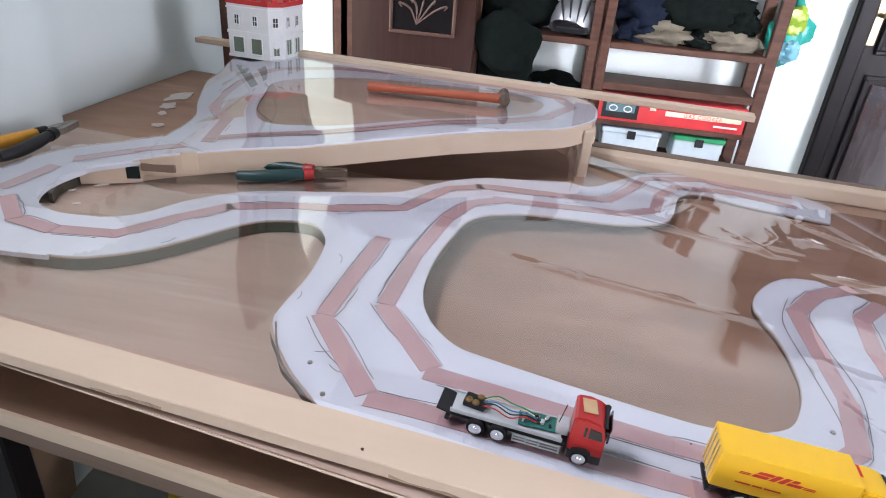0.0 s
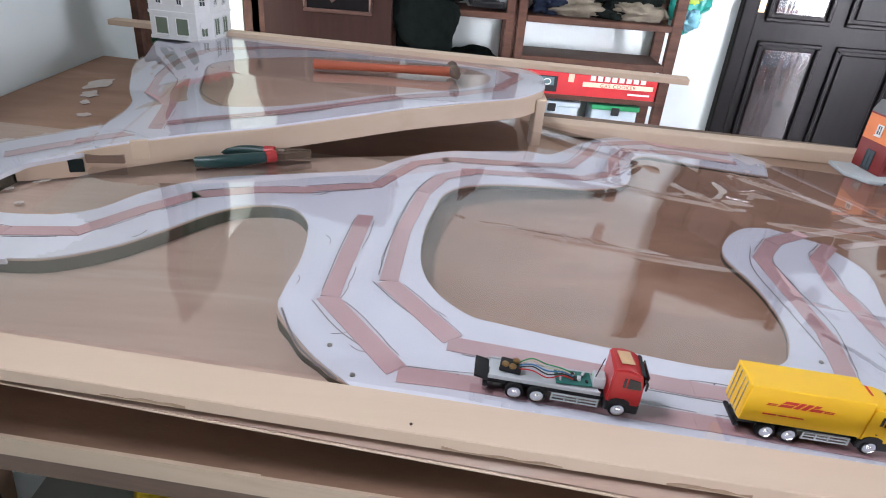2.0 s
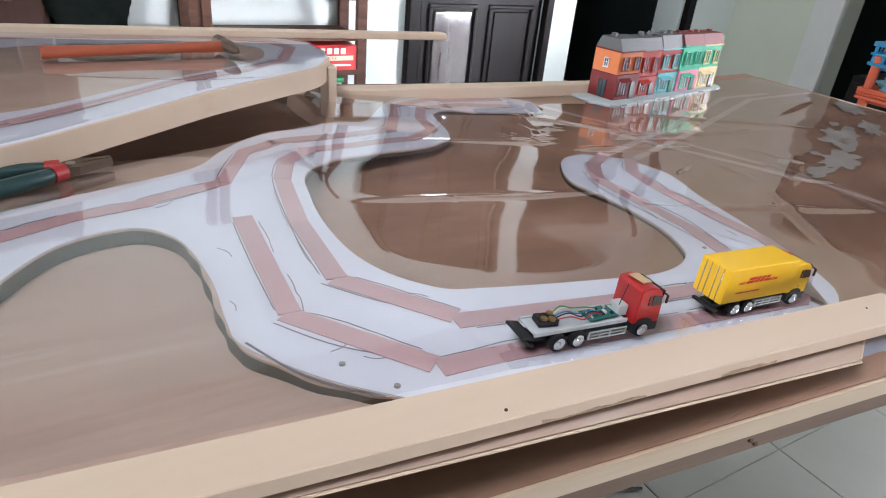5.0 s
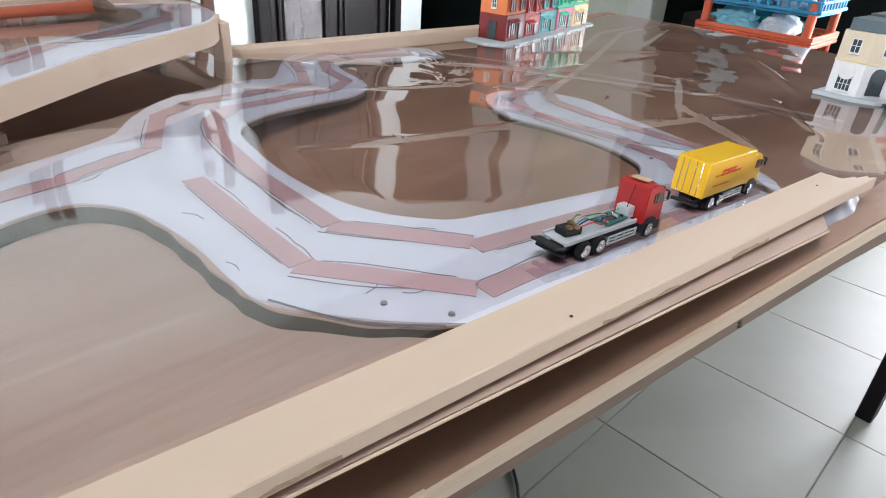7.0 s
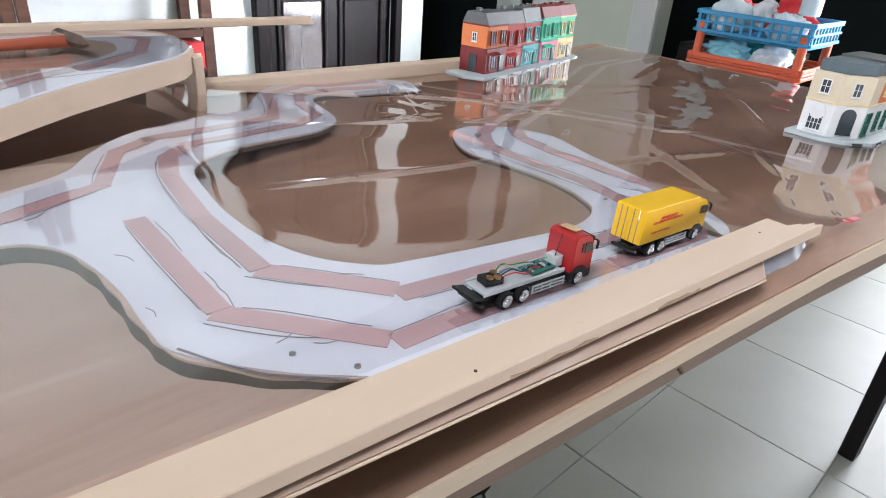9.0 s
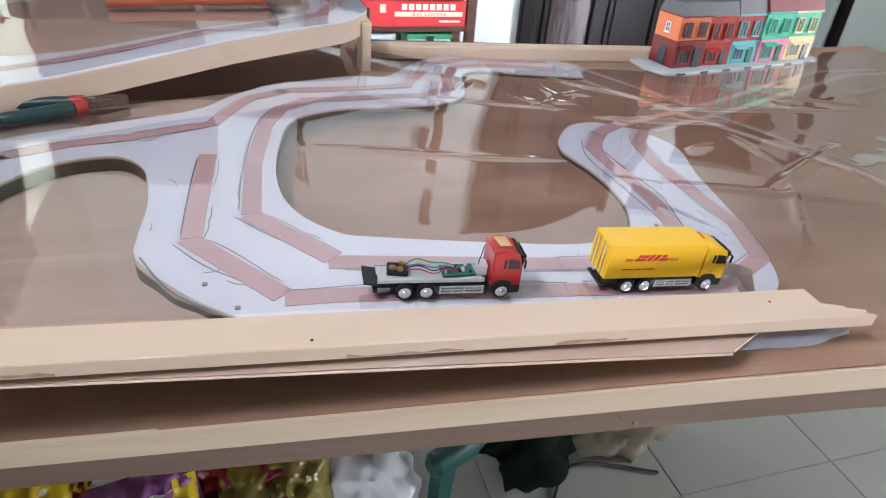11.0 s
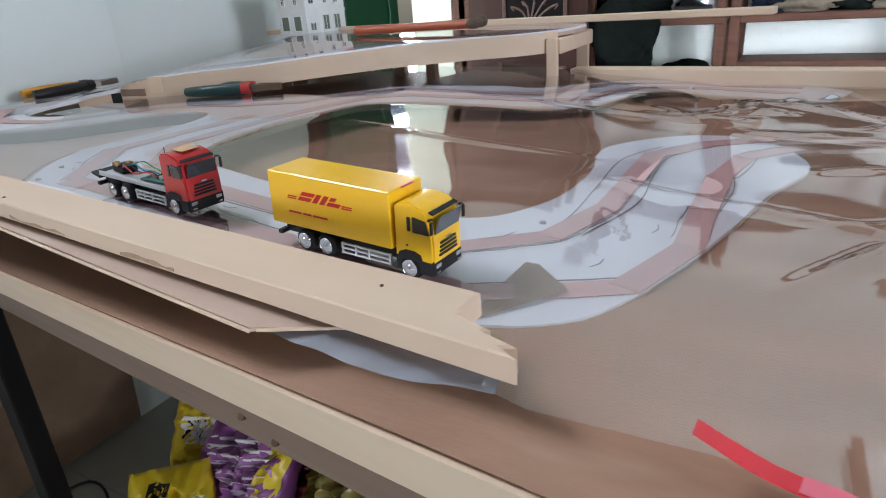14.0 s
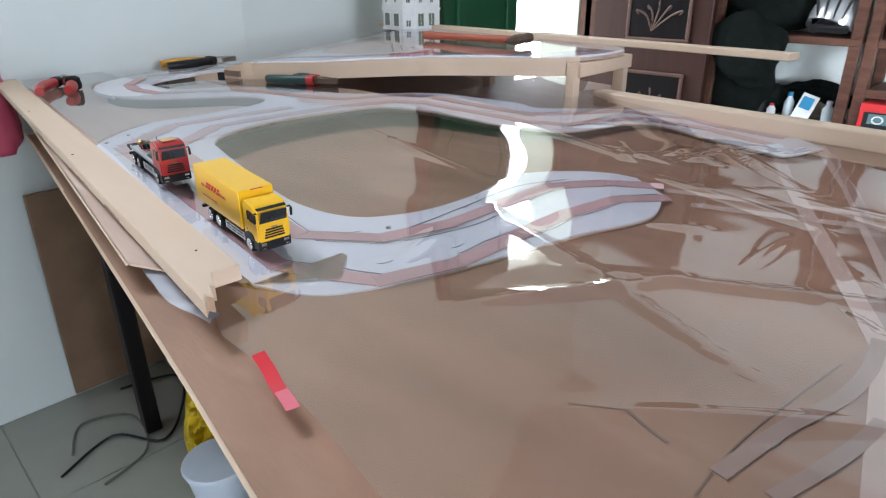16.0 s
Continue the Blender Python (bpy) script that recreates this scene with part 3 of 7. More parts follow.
tape_run([(0.255, 0.484), (0.338, 0.53), (0.360, 0.60), (0.358, 0.68), (0.358, 0.77), (0.370, 0.84), (0.41, 0.885)], TW, road)
tape_run([(-0.62, 0.702), (-0.542, 0.714), (-0.498, 0.780), (-0.455, 0.832)], TW, road)
tape_run([(-0.455, 0.832), (-0.385, 0.862), (-0.315, 0.875)], TW, road)
tape_run([(-0.315, 0.880), (-0.228, 0.910), (-0.180, 1.006), (-0.135, 1.030)], 0.018, road)
tape_run([(-0.135, 1.032), (-0.037, 1.052), (0.070, 1.082), (0.112, 1.155), (0.142, 1.225), (0.245, 1.280), (0.405, 1.262)], 0.018, road)
tape_run([(-0.104, 0.994), (-0.001, 1.016), (0.087, 1.035), (0.145, 1.078), (0.160, 1.150), (0.195, 1.212), (0.300, 1.242), (0.40, 1.210)], 0.018, road)


def pencil(points, parent, z=None, r=0.0005):
    path = [(x, y, (surf(x) if z is None else z(x, y)) + 0.0004) for x, y in open_line(points, 6)]
    under("pencil_line", ribbon(path, r * 2, 0.0003), PENCIL, parent)


pencil([(-0.258, 0.612), (-0.22, 0.562), (-0.157, 0.512)], road)
pencil([(-0.203, 0.655), (-0.165, 0.607), (-0.122, 0.572)], road)
pencil([(-0.155, 0.5185), (0.0, 0.509), (0.11, 0.503), (0.25, 0.494)], road)
pencil([(-0.11, 0.5445), (0.0, 0.534), (0.10, 0.526), (0.21, 0.519)], road)
pencil([(-0.199, 0.67), (-0.194, 0.76), (-0.174, 0.90), (-0.148, 0.965)], road)
pencil([(-0.252, 0.63), (-0.249, 0.72), (-0.244, 0.80)], road)
pencil([(0.256, 0.56), (0.270, 0.62), (0.268, 0.71), (0.266, 0.80), (0.29, 0.865)], road)
pencil([(0.29, 0.60), (0.309, 0.68), (0.304, 0.76), (0.306, 0.83), (0.345, 0.885)], road)
pencil([(-0.214, 0.498), (-0.256, 0.540), (-0.284, 0.595)], road, None, 0.001)
pencil([(-0.17, 1.012), (-0.13, 1.042), (-0.035, 1.064), (0.055, 1.092), (0.10, 1.165), (0.132, 1.235), (0.24, 1.293), (0.40, 1.274)], road)
pencil([(-0.46, 0.822), (-0.385, 0.852), (-0.32, 0.865), (-0.235, 0.897)], road)
for x, y in ((-0.202, 0.505), (-0.228, 0.543), (0.257, 0.608)):
    under("screw", cyl(0.0024, 0.0016, (x, y, surf(x) + 0.0006), n=12), STEEL, road, "countersunk screw head")

rp = random.Random(3)
for x, y, a in ((-0.28, 0.64, 1.4), (-0.262, 0.73, 1.7), (-0.21, 0.545, -0.7), (-0.23, 0.56, 0.2), (-0.31, 0.86, 0.3), (-0.17, 0.83, 1.5), (0.02, 0.5235, -0.05), (0.15, 0.512, -0.1), (0.27, 0.70, 1.5), (0.333, 0.62, 1.3), (-0.40, 0.845, 0.5),
                (-0.48, 0.71, 0.9), (0.0, 1.035, 0.3), (0.12, 1.10, 1.2), (-0.22, 0.50, 2.2), (0.31, 0.55, 1.0), (-0.125, 0.60, 2.3), (0.23, 0.56, 0.7)):
    l = rp.uniform(0.006, 0.015)
    pencil([(x, y), (x + l * math.cos(a), y + l * math.sin(a)), (x + 2 * l * math.cos(a + 0.25), y + 2 * l * math.sin(a + 0.25))], road, None, 0.0004)


# ---- ramp and upper deck ----
RAMP = [(-0.585, 0.697, 0.801), (-0.655, 0.693, 0.801), (-0.718, 0.718, 0.8015), (-0.757, 0.772, 0.802), (-0.763, 0.838, 0.804), (-0.734, 0.899, 0.809), (-0.675, 0.934, 0.817), (-0.619, 0.962, 0.826), (-0.560, 0.985, 0.8325)]
DECK_OUT = [(-0.600, 0.908), (-0.53, 0.937), (-0.465, 0.966), (-0.40, 0.995), (-0.30, 1.046), (-0.227, 1.087), (-0.152, 1.127), (-0.071, 1.169), (-0.011, 1.208), (0.036, 1.277), (0.048, 1.347), (0.034, 1.421), (-0.031, 1.475), (-0.14, 1.51), (-0.358, 1.549), (-0.575, 1.584), (-0.734, 1.584), (-0.768, 1.485), (-0.749, 1.374), (-0.745, 1.311), (-0.719, 1.238), (-0.689, 1.168), (-0.655, 1.105), (-0.645, 1.050), (-0.650, 1.005), (-0.632, 0.930)]
DECK_IN = [(-0.505, 1.068), (-0.548, 1.118), (-0.57, 1.195), (-0.583, 1.278), (-0.532, 1.349), (-0.427, 1.406), (-0.308, 1.423), (-0.14, 1.426), (-0.066, 1.381), (-0.061, 1.322), (-0.1, 1.257), (-0.25, 1.160), (-0.357, 1.105), (-0.428, 1.078)]


def edge_z(x):
    """Height of the road along the front edge of the ramp and the deck."""
    return float(np.interp(x, (-0.72, -0.69, -0.64, -0.60, -0.57, -0.50, -0.41, -0.307, -0.20, -0.07), (0.802, 0.806, 0.818, 0.828, 0.832, 0.838, 0.842, 0.850, 0.857, 0.861)))


def deck_z(x, y):
    """The deck climbs from the ramp's end and then runs level."""
    front = 0.908 + 0.455 * max(x + 0.60, 0)
    return min(0.861, edge_z(x) + 0.09 * max(y - front, 0))


def deck_lift(h):
    return lambda x, y: deck_z(x, y) + h


def on_deck(bm):
    bmesh.ops.subdivide_edges(bm, edges=[e for e in bm.edges if e.calc_length() > 0.12], cuts=3, use_grid_fill=True)
    for v in bm.verts:
        v.co.z += deck_z(v.co.x, v.co.y) - DECK
    return bm


deck = thing("raised_track", (-0.4, 1.2, BASE), "raised plywood track deck with a pale curved edge band", "model track")
deck_line = spline(DECK_OUT, 6)
under("deck_board", on_deck(prism(deck_line, DECK - 0.007, DECK - 0.001)), PLY_EDGE, deck, "light brown plywood deck")
ringbm = bmesh.new()
outer = [ringbm.verts.new((x, y, DECK - 0.001)) for x, y in deck_line]
inner = [ringbm.verts.new((x, y, DECK - 0.001)) for x, y in spline(DECK_IN, 6)]
edges = [ringbm.edges.new((l[i], l[(i + 1) % len(l)])) for l in (outer, inner) for i in range(len(l))]
faces = [f for f in bmesh.ops.triangle_fill(ringbm, edges=edges, use_beauty=True)["geom"] if isinstance(f, bmesh.types.BMFace)]
up = [v for v in bmesh.ops.extrude_face_region(ringbm, geom=list(ringbm.faces))["geom"] if isinstance(v, bmesh.types.BMVert)]
bmesh.ops.translate(ringbm, vec=(0, 0, 0.0015), verts=up)
under("roadway", on_deck(ringbm), ROAD, deck, "matt white painted road")
ramp_path = open_line(RAMP, 8)
under("ramp", ribbon([(x, y, z - 0.006) for x, y, z in ramp_path], 0.106, 0.006), ROAD, deck, "white ramp climbing to the deck")

# band along the deck's front edge
BAND = [(-0.708, 0.868), (-0.666, 0.887), (-0.632, 0.903), (-0.600, 0.906), (-0.53, 0.935), (-0.465, 0.964), (-0.40, 0.993), (-0.30, 1.044), (-0.227, 1.085), (-0.152, 1.125), (-0.071, 1.167), (-0.011, 1.206), (0.032, 1.265)]
band = bmesh.new()
line = open_line(BAND, 6)
rows = []
for i, (x, y) in enumerate(line):
    a, b = line[max(i - 1, 0)], line[min(i + 1, len(line) - 1)]
    d = Vector((b[0] - a[0], b[1] - a[1])).normalized()
    nx_, ny_ = d.y, -d.x
    top = edge_z(x) + 0.0012
    low = max(top - 0.033, board_z(x, y) + 0.004)
    rows.append([band.verts.new((x + nx_ * o, y + ny_ * o, z)) for o, z in ((0, low), (0.005, low), (0.005, top), (0, top))])
for a, b in zip(rows, rows[1:]):
    for k in range(4):
        band.faces.new((a[k], a[(k + 1) % 4], b[(k + 1) % 4], b[k]))
band.faces.new(rows[0][::-1]), band.faces.new(rows[-1])
under("edge_band", band, PALE, deck, "pale bent plywood band", True)
for x, y, w in ((0.030, 1.252, 0.018), (0.030, 1.42, 0.022), (-0.27, 1.36, 0.02), (-0.42, 1.47, 0.03), (-0.67, 1.40, 0.03)):
    top = deck_z(x, y) - 0.008
    foot = board_z(x, y) if y < 0.95 else base_z(x, y) - 0.004
    under("post", box((w, 0.026, top - foot), (x, y, (top + foot) / 2), (0, 0, 12), 0.0015), PALE, deck, "pale wooden post")
under("end_beam", beam((0.034, 1.255, DECK - 0.006), (0.032, 1.44, DECK - 0.006), 0.022, 0.026), PALE, deck, "pale wooden cross beam")
tape_run([(-0.762, 0.785), (-0.748, 0.866)], TW, deck, zs=[0.8030, 0.8068])
tape_run([(-0.735, 0.895), (-0.655, 0.938), (-0.565, 0.968)], TW, deck, zs=[0.8095, 0.8208, 0.8345])
dark_side = [(-0.700, 0.800), (-0.7135, 0.832), (-0.710, 0.868)]
bm = bmesh.new()
rows = []
for x, y in open_line(dark_side, 4):
    rows.append([bm.verts.new(v) for v in ((x, y, board_z(x, y)), (x - 0.006, y, board_z(x, y)), (x - 0.006, y, 0.797), (x, y, 0.797))])
for p_, q_ in zip(rows, rows[1:]):
    for k in range(4):
        bm.faces.new((p_[k], p_[(k + 1) % 4], q_[(k + 1) % 4], q_[k]))
bm.faces.new(rows[0][::-1]), bm.faces.new(rows[-1])
under("ramp_side", bm, CORE, deck, "dark board closing the ramp's side")
def band_y(x):
    return float(np.interp(x, [p[0] for p in BAND], [p[1] for p in BAND])) - 0.0053


# The first block is painted near-black in place of a shaded opening.
for x, w, h, z, m_, label, turn_ in ((-0.641, 0.019, 0.019, 0.8025, SHADE_BLACK, "near-black block standing in for a shaded opening below the ramp", 20), (-0.603, 0.050, 0.012, 0.8125, RAIL, "brown wooden panel", 10),
                                     (-0.561, 0.023, 0.027, 0.8235, STRIP_WOOD, "pale wooden block", 22)):
    under("side_block", box((w, 0.006, h), (x, band_y(x) + 0.0022, z), (0, 0, turn_), 0.0006), m_, deck, label)
tape_run([(-0.560, 0.972), (-0.576, 1.065), (-0.638, 1.140), (-0.657, 1.228)], TW, deck, deck_lift(0.0006))
tape_run([(-0.657, 1.228), (-0.661, 1.311), (-0.61, 1.406), (-0.516, 1.46), (-0.378, 1.477), (-0.14, 1.465), (-0.031, 1.426), (-0.002, 1.361), (-0.041, 1.277)], TW, deck, deck_lift(0.0006))
tape_run([(-0.041, 1.267), (-0.125, 1.197), (-0.231, 1.145), (-0.328, 1.090), (-0.43, 1.042), (-0.548, 0.990)], TW, deck, deck_lift(0.0006))
tape_run([(-0.62, 0.700), (-0.68, 0.712), (-0.727, 0.755)], TW, deck, zs=[TOP + 0.0005, TOP + 0.001, TOP + 0.005])
pencil([(-0.497, 1.070), (-0.545, 1.119), (-0.566, 1.196), (-0.58, 1.277), (-0.529, 1.347)], deck, deck_lift(0.0008), 0.001)
pencil([(-0.565, 0.978), (-0.44, 1.034), (-0.317, 1.098), (-0.221, 1.154), (-0.051, 1.262)], deck, deck_lift(0.0015))

# ---- planks ----
pl = [(-0.93, -0.021), (0.331, -0.021), (0.322, -0.0165), (0.328, -0.0135), (0.309, -0.009), (0.312, -0.0065), (0.299, -0.003), (0.292, -0.001), (0.293, 0.021), (-0.93, 0.021)]
bm = prism([(x, 0.444 - 0.1114 * x + v) for x, v in pl], 0.7930, 0.8065)
bmesh.ops.bevel(bm, geom=[e for e in bm.edges if abs(e.verts[0].co.z - e.verts[1].co.z) < 1e-6 and e.calc_face_angle(0) > 1], offset=0.001, segments=1, affect="EDGES")
p = part("front_plank", bm, PALE)
tagged(p, "pale planed plank along the table's front edge", "plank")
HOLE = mat("dark_nail_hole", (0.05, 0.03, 0.02), 0.8, scale=60)
for x, v, r in ((-0.149, -0.0126, 0.0013), (0.245, 0.004, 0.0010), (-0.50, -0.012, 0.0012)):
    part("nail_hole", cyl(r, 0.0006, (x, 0.444 - 0.1114 * x + v, 0.8068), n=9), HOLE, p)
STAIN = mat("dark_bark_stain", (0.24, 0.155, 0.10), 0.8, (0.42, 0.30, 0.21), 90, bump=0.3, bump_scale=150)
rs = random.Random(5)
for x0, w in ((-0.36, 0.07), (-0.08, 0.09), (0.07, 0.06)):
    pts = [(x0 + w * (k / 6 - 0.5), 0.7945 + rs.uniform(0.0, 0.001)) for k in range(7)] + [(x0 + w * (0.5 - k / 6), 0.7962 + rs.uniform(-0.0008, 0.0022)) for k in range(7)]
    bm = prism(pts, 0, 0.0005, Matrix(((1, 0, 0, 0), (0, 0, 1, 0), (0, 1, 0, 0), (0, 0, 0, 1))))
    for v in bm.verts:
        v.co.y += 0.444 - 0.1114 * v.co.x - 0.0214
    part("bark_stain", bm, STAIN, p, "dark bark stain")
p = part("back_plank", beam((0.045, 1.322, 0.796), (0.72, 1.2644, 0.796), 0.036, 0.026, 0.002), PALE)
tagged(p, "pale planed plank along the table's back edge", "plank")
p = part("long_batten", beam((-0.92, 1.592, 0.870), (0.352, 1.412, 0.878), 0.032, 0.012, 0.0012), PALE)
tagged(p, "long pale batten lying along the raised deck, overhanging", "batten")

# ---- trucks ----
TRUCK_WHEELS = ((-0.037, -0.0125), (-0.037, 0.0125), (-0.0185, -0.0125), (-0.0185, 0.0125), (0.0473, -0.0130), (0.0473, 0.0130))


def truck_chassis(t, rails=GREY):
    bm = bmesh.new()
    add_box(bm, (0.112, 0.012, 0.0035), (-0.005, 0, 0.0105), bevel=0.0006)
    for y in (-0.006, 0.006):
        add_box(bm, (0.114, 0.002, 0.005), (-0.005, y, 0.0095), bevel=0.0004)
    for x in (-0.037, -0.0185, 0.0473):
        add_cyl(bm, 0.0012, 0.024, (x, 0, 0.0065), (90, 0, 0), n=8)
    add_box(bm, (0.004, 0.028, 0.003), (-0.0615, 0, 0.0085), bevel=0.0006)
    part("chassis", bm, BLACK, t, "black plastic chassis")
    for y in (-0.0135, 0.0135):
        bm = bmesh.new()
        for z in (0.0055, 0.0085, 0.0115):
            add_box(bm, (0.038, 0.0012, 0.0013), (0.0125, y, z), bevel=0.0003)
        for x in (-0.0062, 0.0045, 0.0150, 0.0312):
            add_box(bm, (0.0013, 0.0012, 0.0075), (x, y, 0.0085))
        part("side_guard", bm, rails, t, "grey side guard rails")
    for x, y in TRUCK_WHEELS:
        s = 1 if y > 0 else -1
        prof = [(0.004, -0.003), (0.0066, -0.003), (0.0075, -0.0022), (0.0077, 0), (0.0075, 0.0022), (0.0066, 0.003), (0.004, 0.003)]
        wheel = part("wheel", lathe(prof, pose(x, y, 0.0077, 90, 0, 0), 18), RUBBER, t, "", True)
        rim = lathe([(0.0008, 0.0), (0.0052, 0.0006), (0.0054, 0.0014), (0.0045, 0.0010), (0.0024, 0.0012), (0.0018, 0.0022), (0.0006, 0.0024)],
                    pose(x, y + s * 0.0023, 0.0077, -90 * s, 0, 0), 14)
        part("rim", rim, CHROME, wheel, "silver wheel rim", True)


def truck_cab(t, paint, black_front=True):
    bm = bmesh.new()
    m = pose(0, 0, 0, 90, 0, 0)
    side = [(0.0365, 0.0135), (0.0365, 0.0440), (0.0385, 0.0462), (0.0470, 0.0472), (0.0560, 0.0452), (0.0600, 0.0425), (0.0630, 0.0310), (0.0637, 0.0220), (0.0637, 0.0120)]
    add_prism(bm, side, -0.0152, 0.0152, m)
    bmesh.ops.bevel(bm, geom=[e for e in bm.edges if abs(e.verts[0].co.y - e.verts[1].co.y) < 1e-6 and e.calc_face_angle(0) > 1.0], offset=0.0012, segments=2, affect="EDGES")
    cab = part("cab", bm, paint, t, "", True)
    bm = bmesh.new()
    add_box(bm, (0.0275, 0.031, 0.0095), (0.0502, 0, 0.0095), bevel=0.001)
    part("bumper", bm, BLACK, t, "black lower cab and bumper")
    ws = prism([(0.0, -0.0128), (0.0, 0.0128), (0.0108, 0.0118), (0.0108, -0.0118)], 0, 0.0006, pose(0.0634, 0, 0.0305, 0, -75, 0))
    part("windscreen", ws, GLASS_DARK, cab, "dark tinted windscreen")
    for s in (-1, 1):
        m = pose(0, s * 0.01525 - 0.0002, 0, 90, 0, 0)
        part("side_window", prism([(0.0500, 0.0305), (0.0500, 0.0400), (0.0588, 0.0385), (0.0612, 0.0305)], -0.0005, 0.0005, m), GLASS_DARK, cab)
        part("quarter_window", prism([(0.0462, 0.0310), (0.0462, 0.0395), (0.0482, 0.0395), (0.0482, 0.0310)], -0.0005, 0.0005, m), GLASS_DARK, cab)
        bm = box((0.0016, 0.0022, 0.0080), (0.0640, s * 0.0172, 0.0360), bevel=0.0005)
        add_box(bm, (0.0018, 0.003, 0.001), (0.0625, s * 0.0160, 0.0405))
        part("mirror", bm, BLACK, cab)
        part("headlight", box((0.0008, 0.0052, 0.0026), (0.0641, s * 0.0108, 0.0110), bevel=0.0003), CHROME, cab)
        part("fog_light", box((0.0008, 0.0035, 0.0012), (0.0641, s * 0.0112, 0.0072)), CHROME, cab)
        part("wheel_arch", prism([(0.0385, 0.0130), (0.0400, 0.0170), (0.0440, 0.0188), (0.0505, 0.0188), (0.0548, 0.0170), (0.0560, 0.0130)], -0.0008, 0.0008, pose(0, s * 0.0155, 0, 90, 0, 0)), BLACK, cab)
    bm = bmesh.new()
    for k in range(4):
        add_box(bm, (0.0008, 0.019 - 0.001 * k, 0.0014), (0.0640, 0, 0.0170 + 0.0024 * k))
    part("grille", bm, BLACK, cab, "black slatted grille")
    part("badge", box((0.0008, 0.0050, 0.0010), (0.0642, 0, 0.0262)), CHROME, cab)
    part("sun_visor", box((0.0035, 0.0270, 0.0010), (0.0612, 0, 0.0430), (0, 20, 0), 0.0003), BLACK, cab)
    return cab


def bar_print(outlines, m, parent, material, name, label=""):
    bm = bmesh.new()
    for o in outlines:
        add_prism(bm, o, 0, 0.00025, m)
    part(name, bm, material, parent, label)


def slanted(x, y, w, h, lean=0.35):
    return [(x, y), (x + w, y), (x + w + h * lean, y + h), (x + h * lean, y + h)]


def yellow_truck(m):
    t = thing("delivery_truck", (0, 0, 0), "yellow toy delivery truck with red markings on the model road", "toy truck")
    truck_chassis(t)
    cab = truck_cab(t, YELLOW)
    part("cargo_box", box((0.0985, 0.0335, 0.0355), (-0.0142, 0, 0.0347), bevel=0.0007), YELLOW, t, "yellow cargo box")
    bm = bmesh.new()
    for y in (-0.0075, 0.0075):
        add_box(bm, (0.0006, 0.0148, 0.0335), (-0.0638, y, 0.0346), bevel=0.0002)
    part("rear_door", bm, YELLOW, t)
    bm = bmesh.new()
    for y in (-0.010, -0.004, 0.004, 0.010):
        add_cyl(bm, 0.0005, 0.033, (-0.0645, y, 0.0346), n=6)
    part("lock_bar", bm, CHROME, t)
    for s in (-1, 1):
        mm = pose(-0.014, s * 0.01677, 0.0360, 90, 0, 0 if s < 0 else 180)
        marks = [slanted(-0.0240, 0, 0.0105, 0.0026, 0.8), slanted(-0.0212, 0.0035, 0.0110, 0.0026, 0.8), slanted(-0.0118, 0, 0.0040, 0.0062, 0.8), slanted(-0.0058, 0, 0.0040, 0.0062, 0.8),
                 slanted(0.0002, 0, 0.0100, 0.0026, 0.8), slanted(0.0028, 0.0035, 0.0046, 0.0026, 0.8), slanted(-0.0330, 0.0000, 0.0075, 0.0008), slanted(-0.0325, 0.0014, 0.0075, 0.0008),
                 slanted(0.0122, 0.0000, 0.0080, 0.0008), slanted(0.0127, 0.0014, 0.0080, 0.0008)]
        bar_print(marks, mm, t, LOGO_RED, "emblem", "red slanted emblem print")
        words = [[(x, -0.0095), (x + w, -0.0095), (x + w, -0.0083), (x, -0.0083)] for x, w in ((-0.0330, 0.0110), (-0.0205, 0.0070), (-0.0120, 0.0120))]
        bar_print(words, mm, t, LOGO_RED, "slogan_print", "small red printed line")
        bar_print([[(0.0600, -0.0140), (0.0612, -0.0140), (0.0612, -0.0128), (0.0600, -0.0128)]], mm, cab, BLACK, "door_handle")
    bar_print([slanted(-0.006, -0.001, 0.012, 0.002)], pose(0.0360, 0, 0.0524, 0, 0, 90), t, LOGO_RED, "roof_print")
    t.matrix_basis = m
    return t


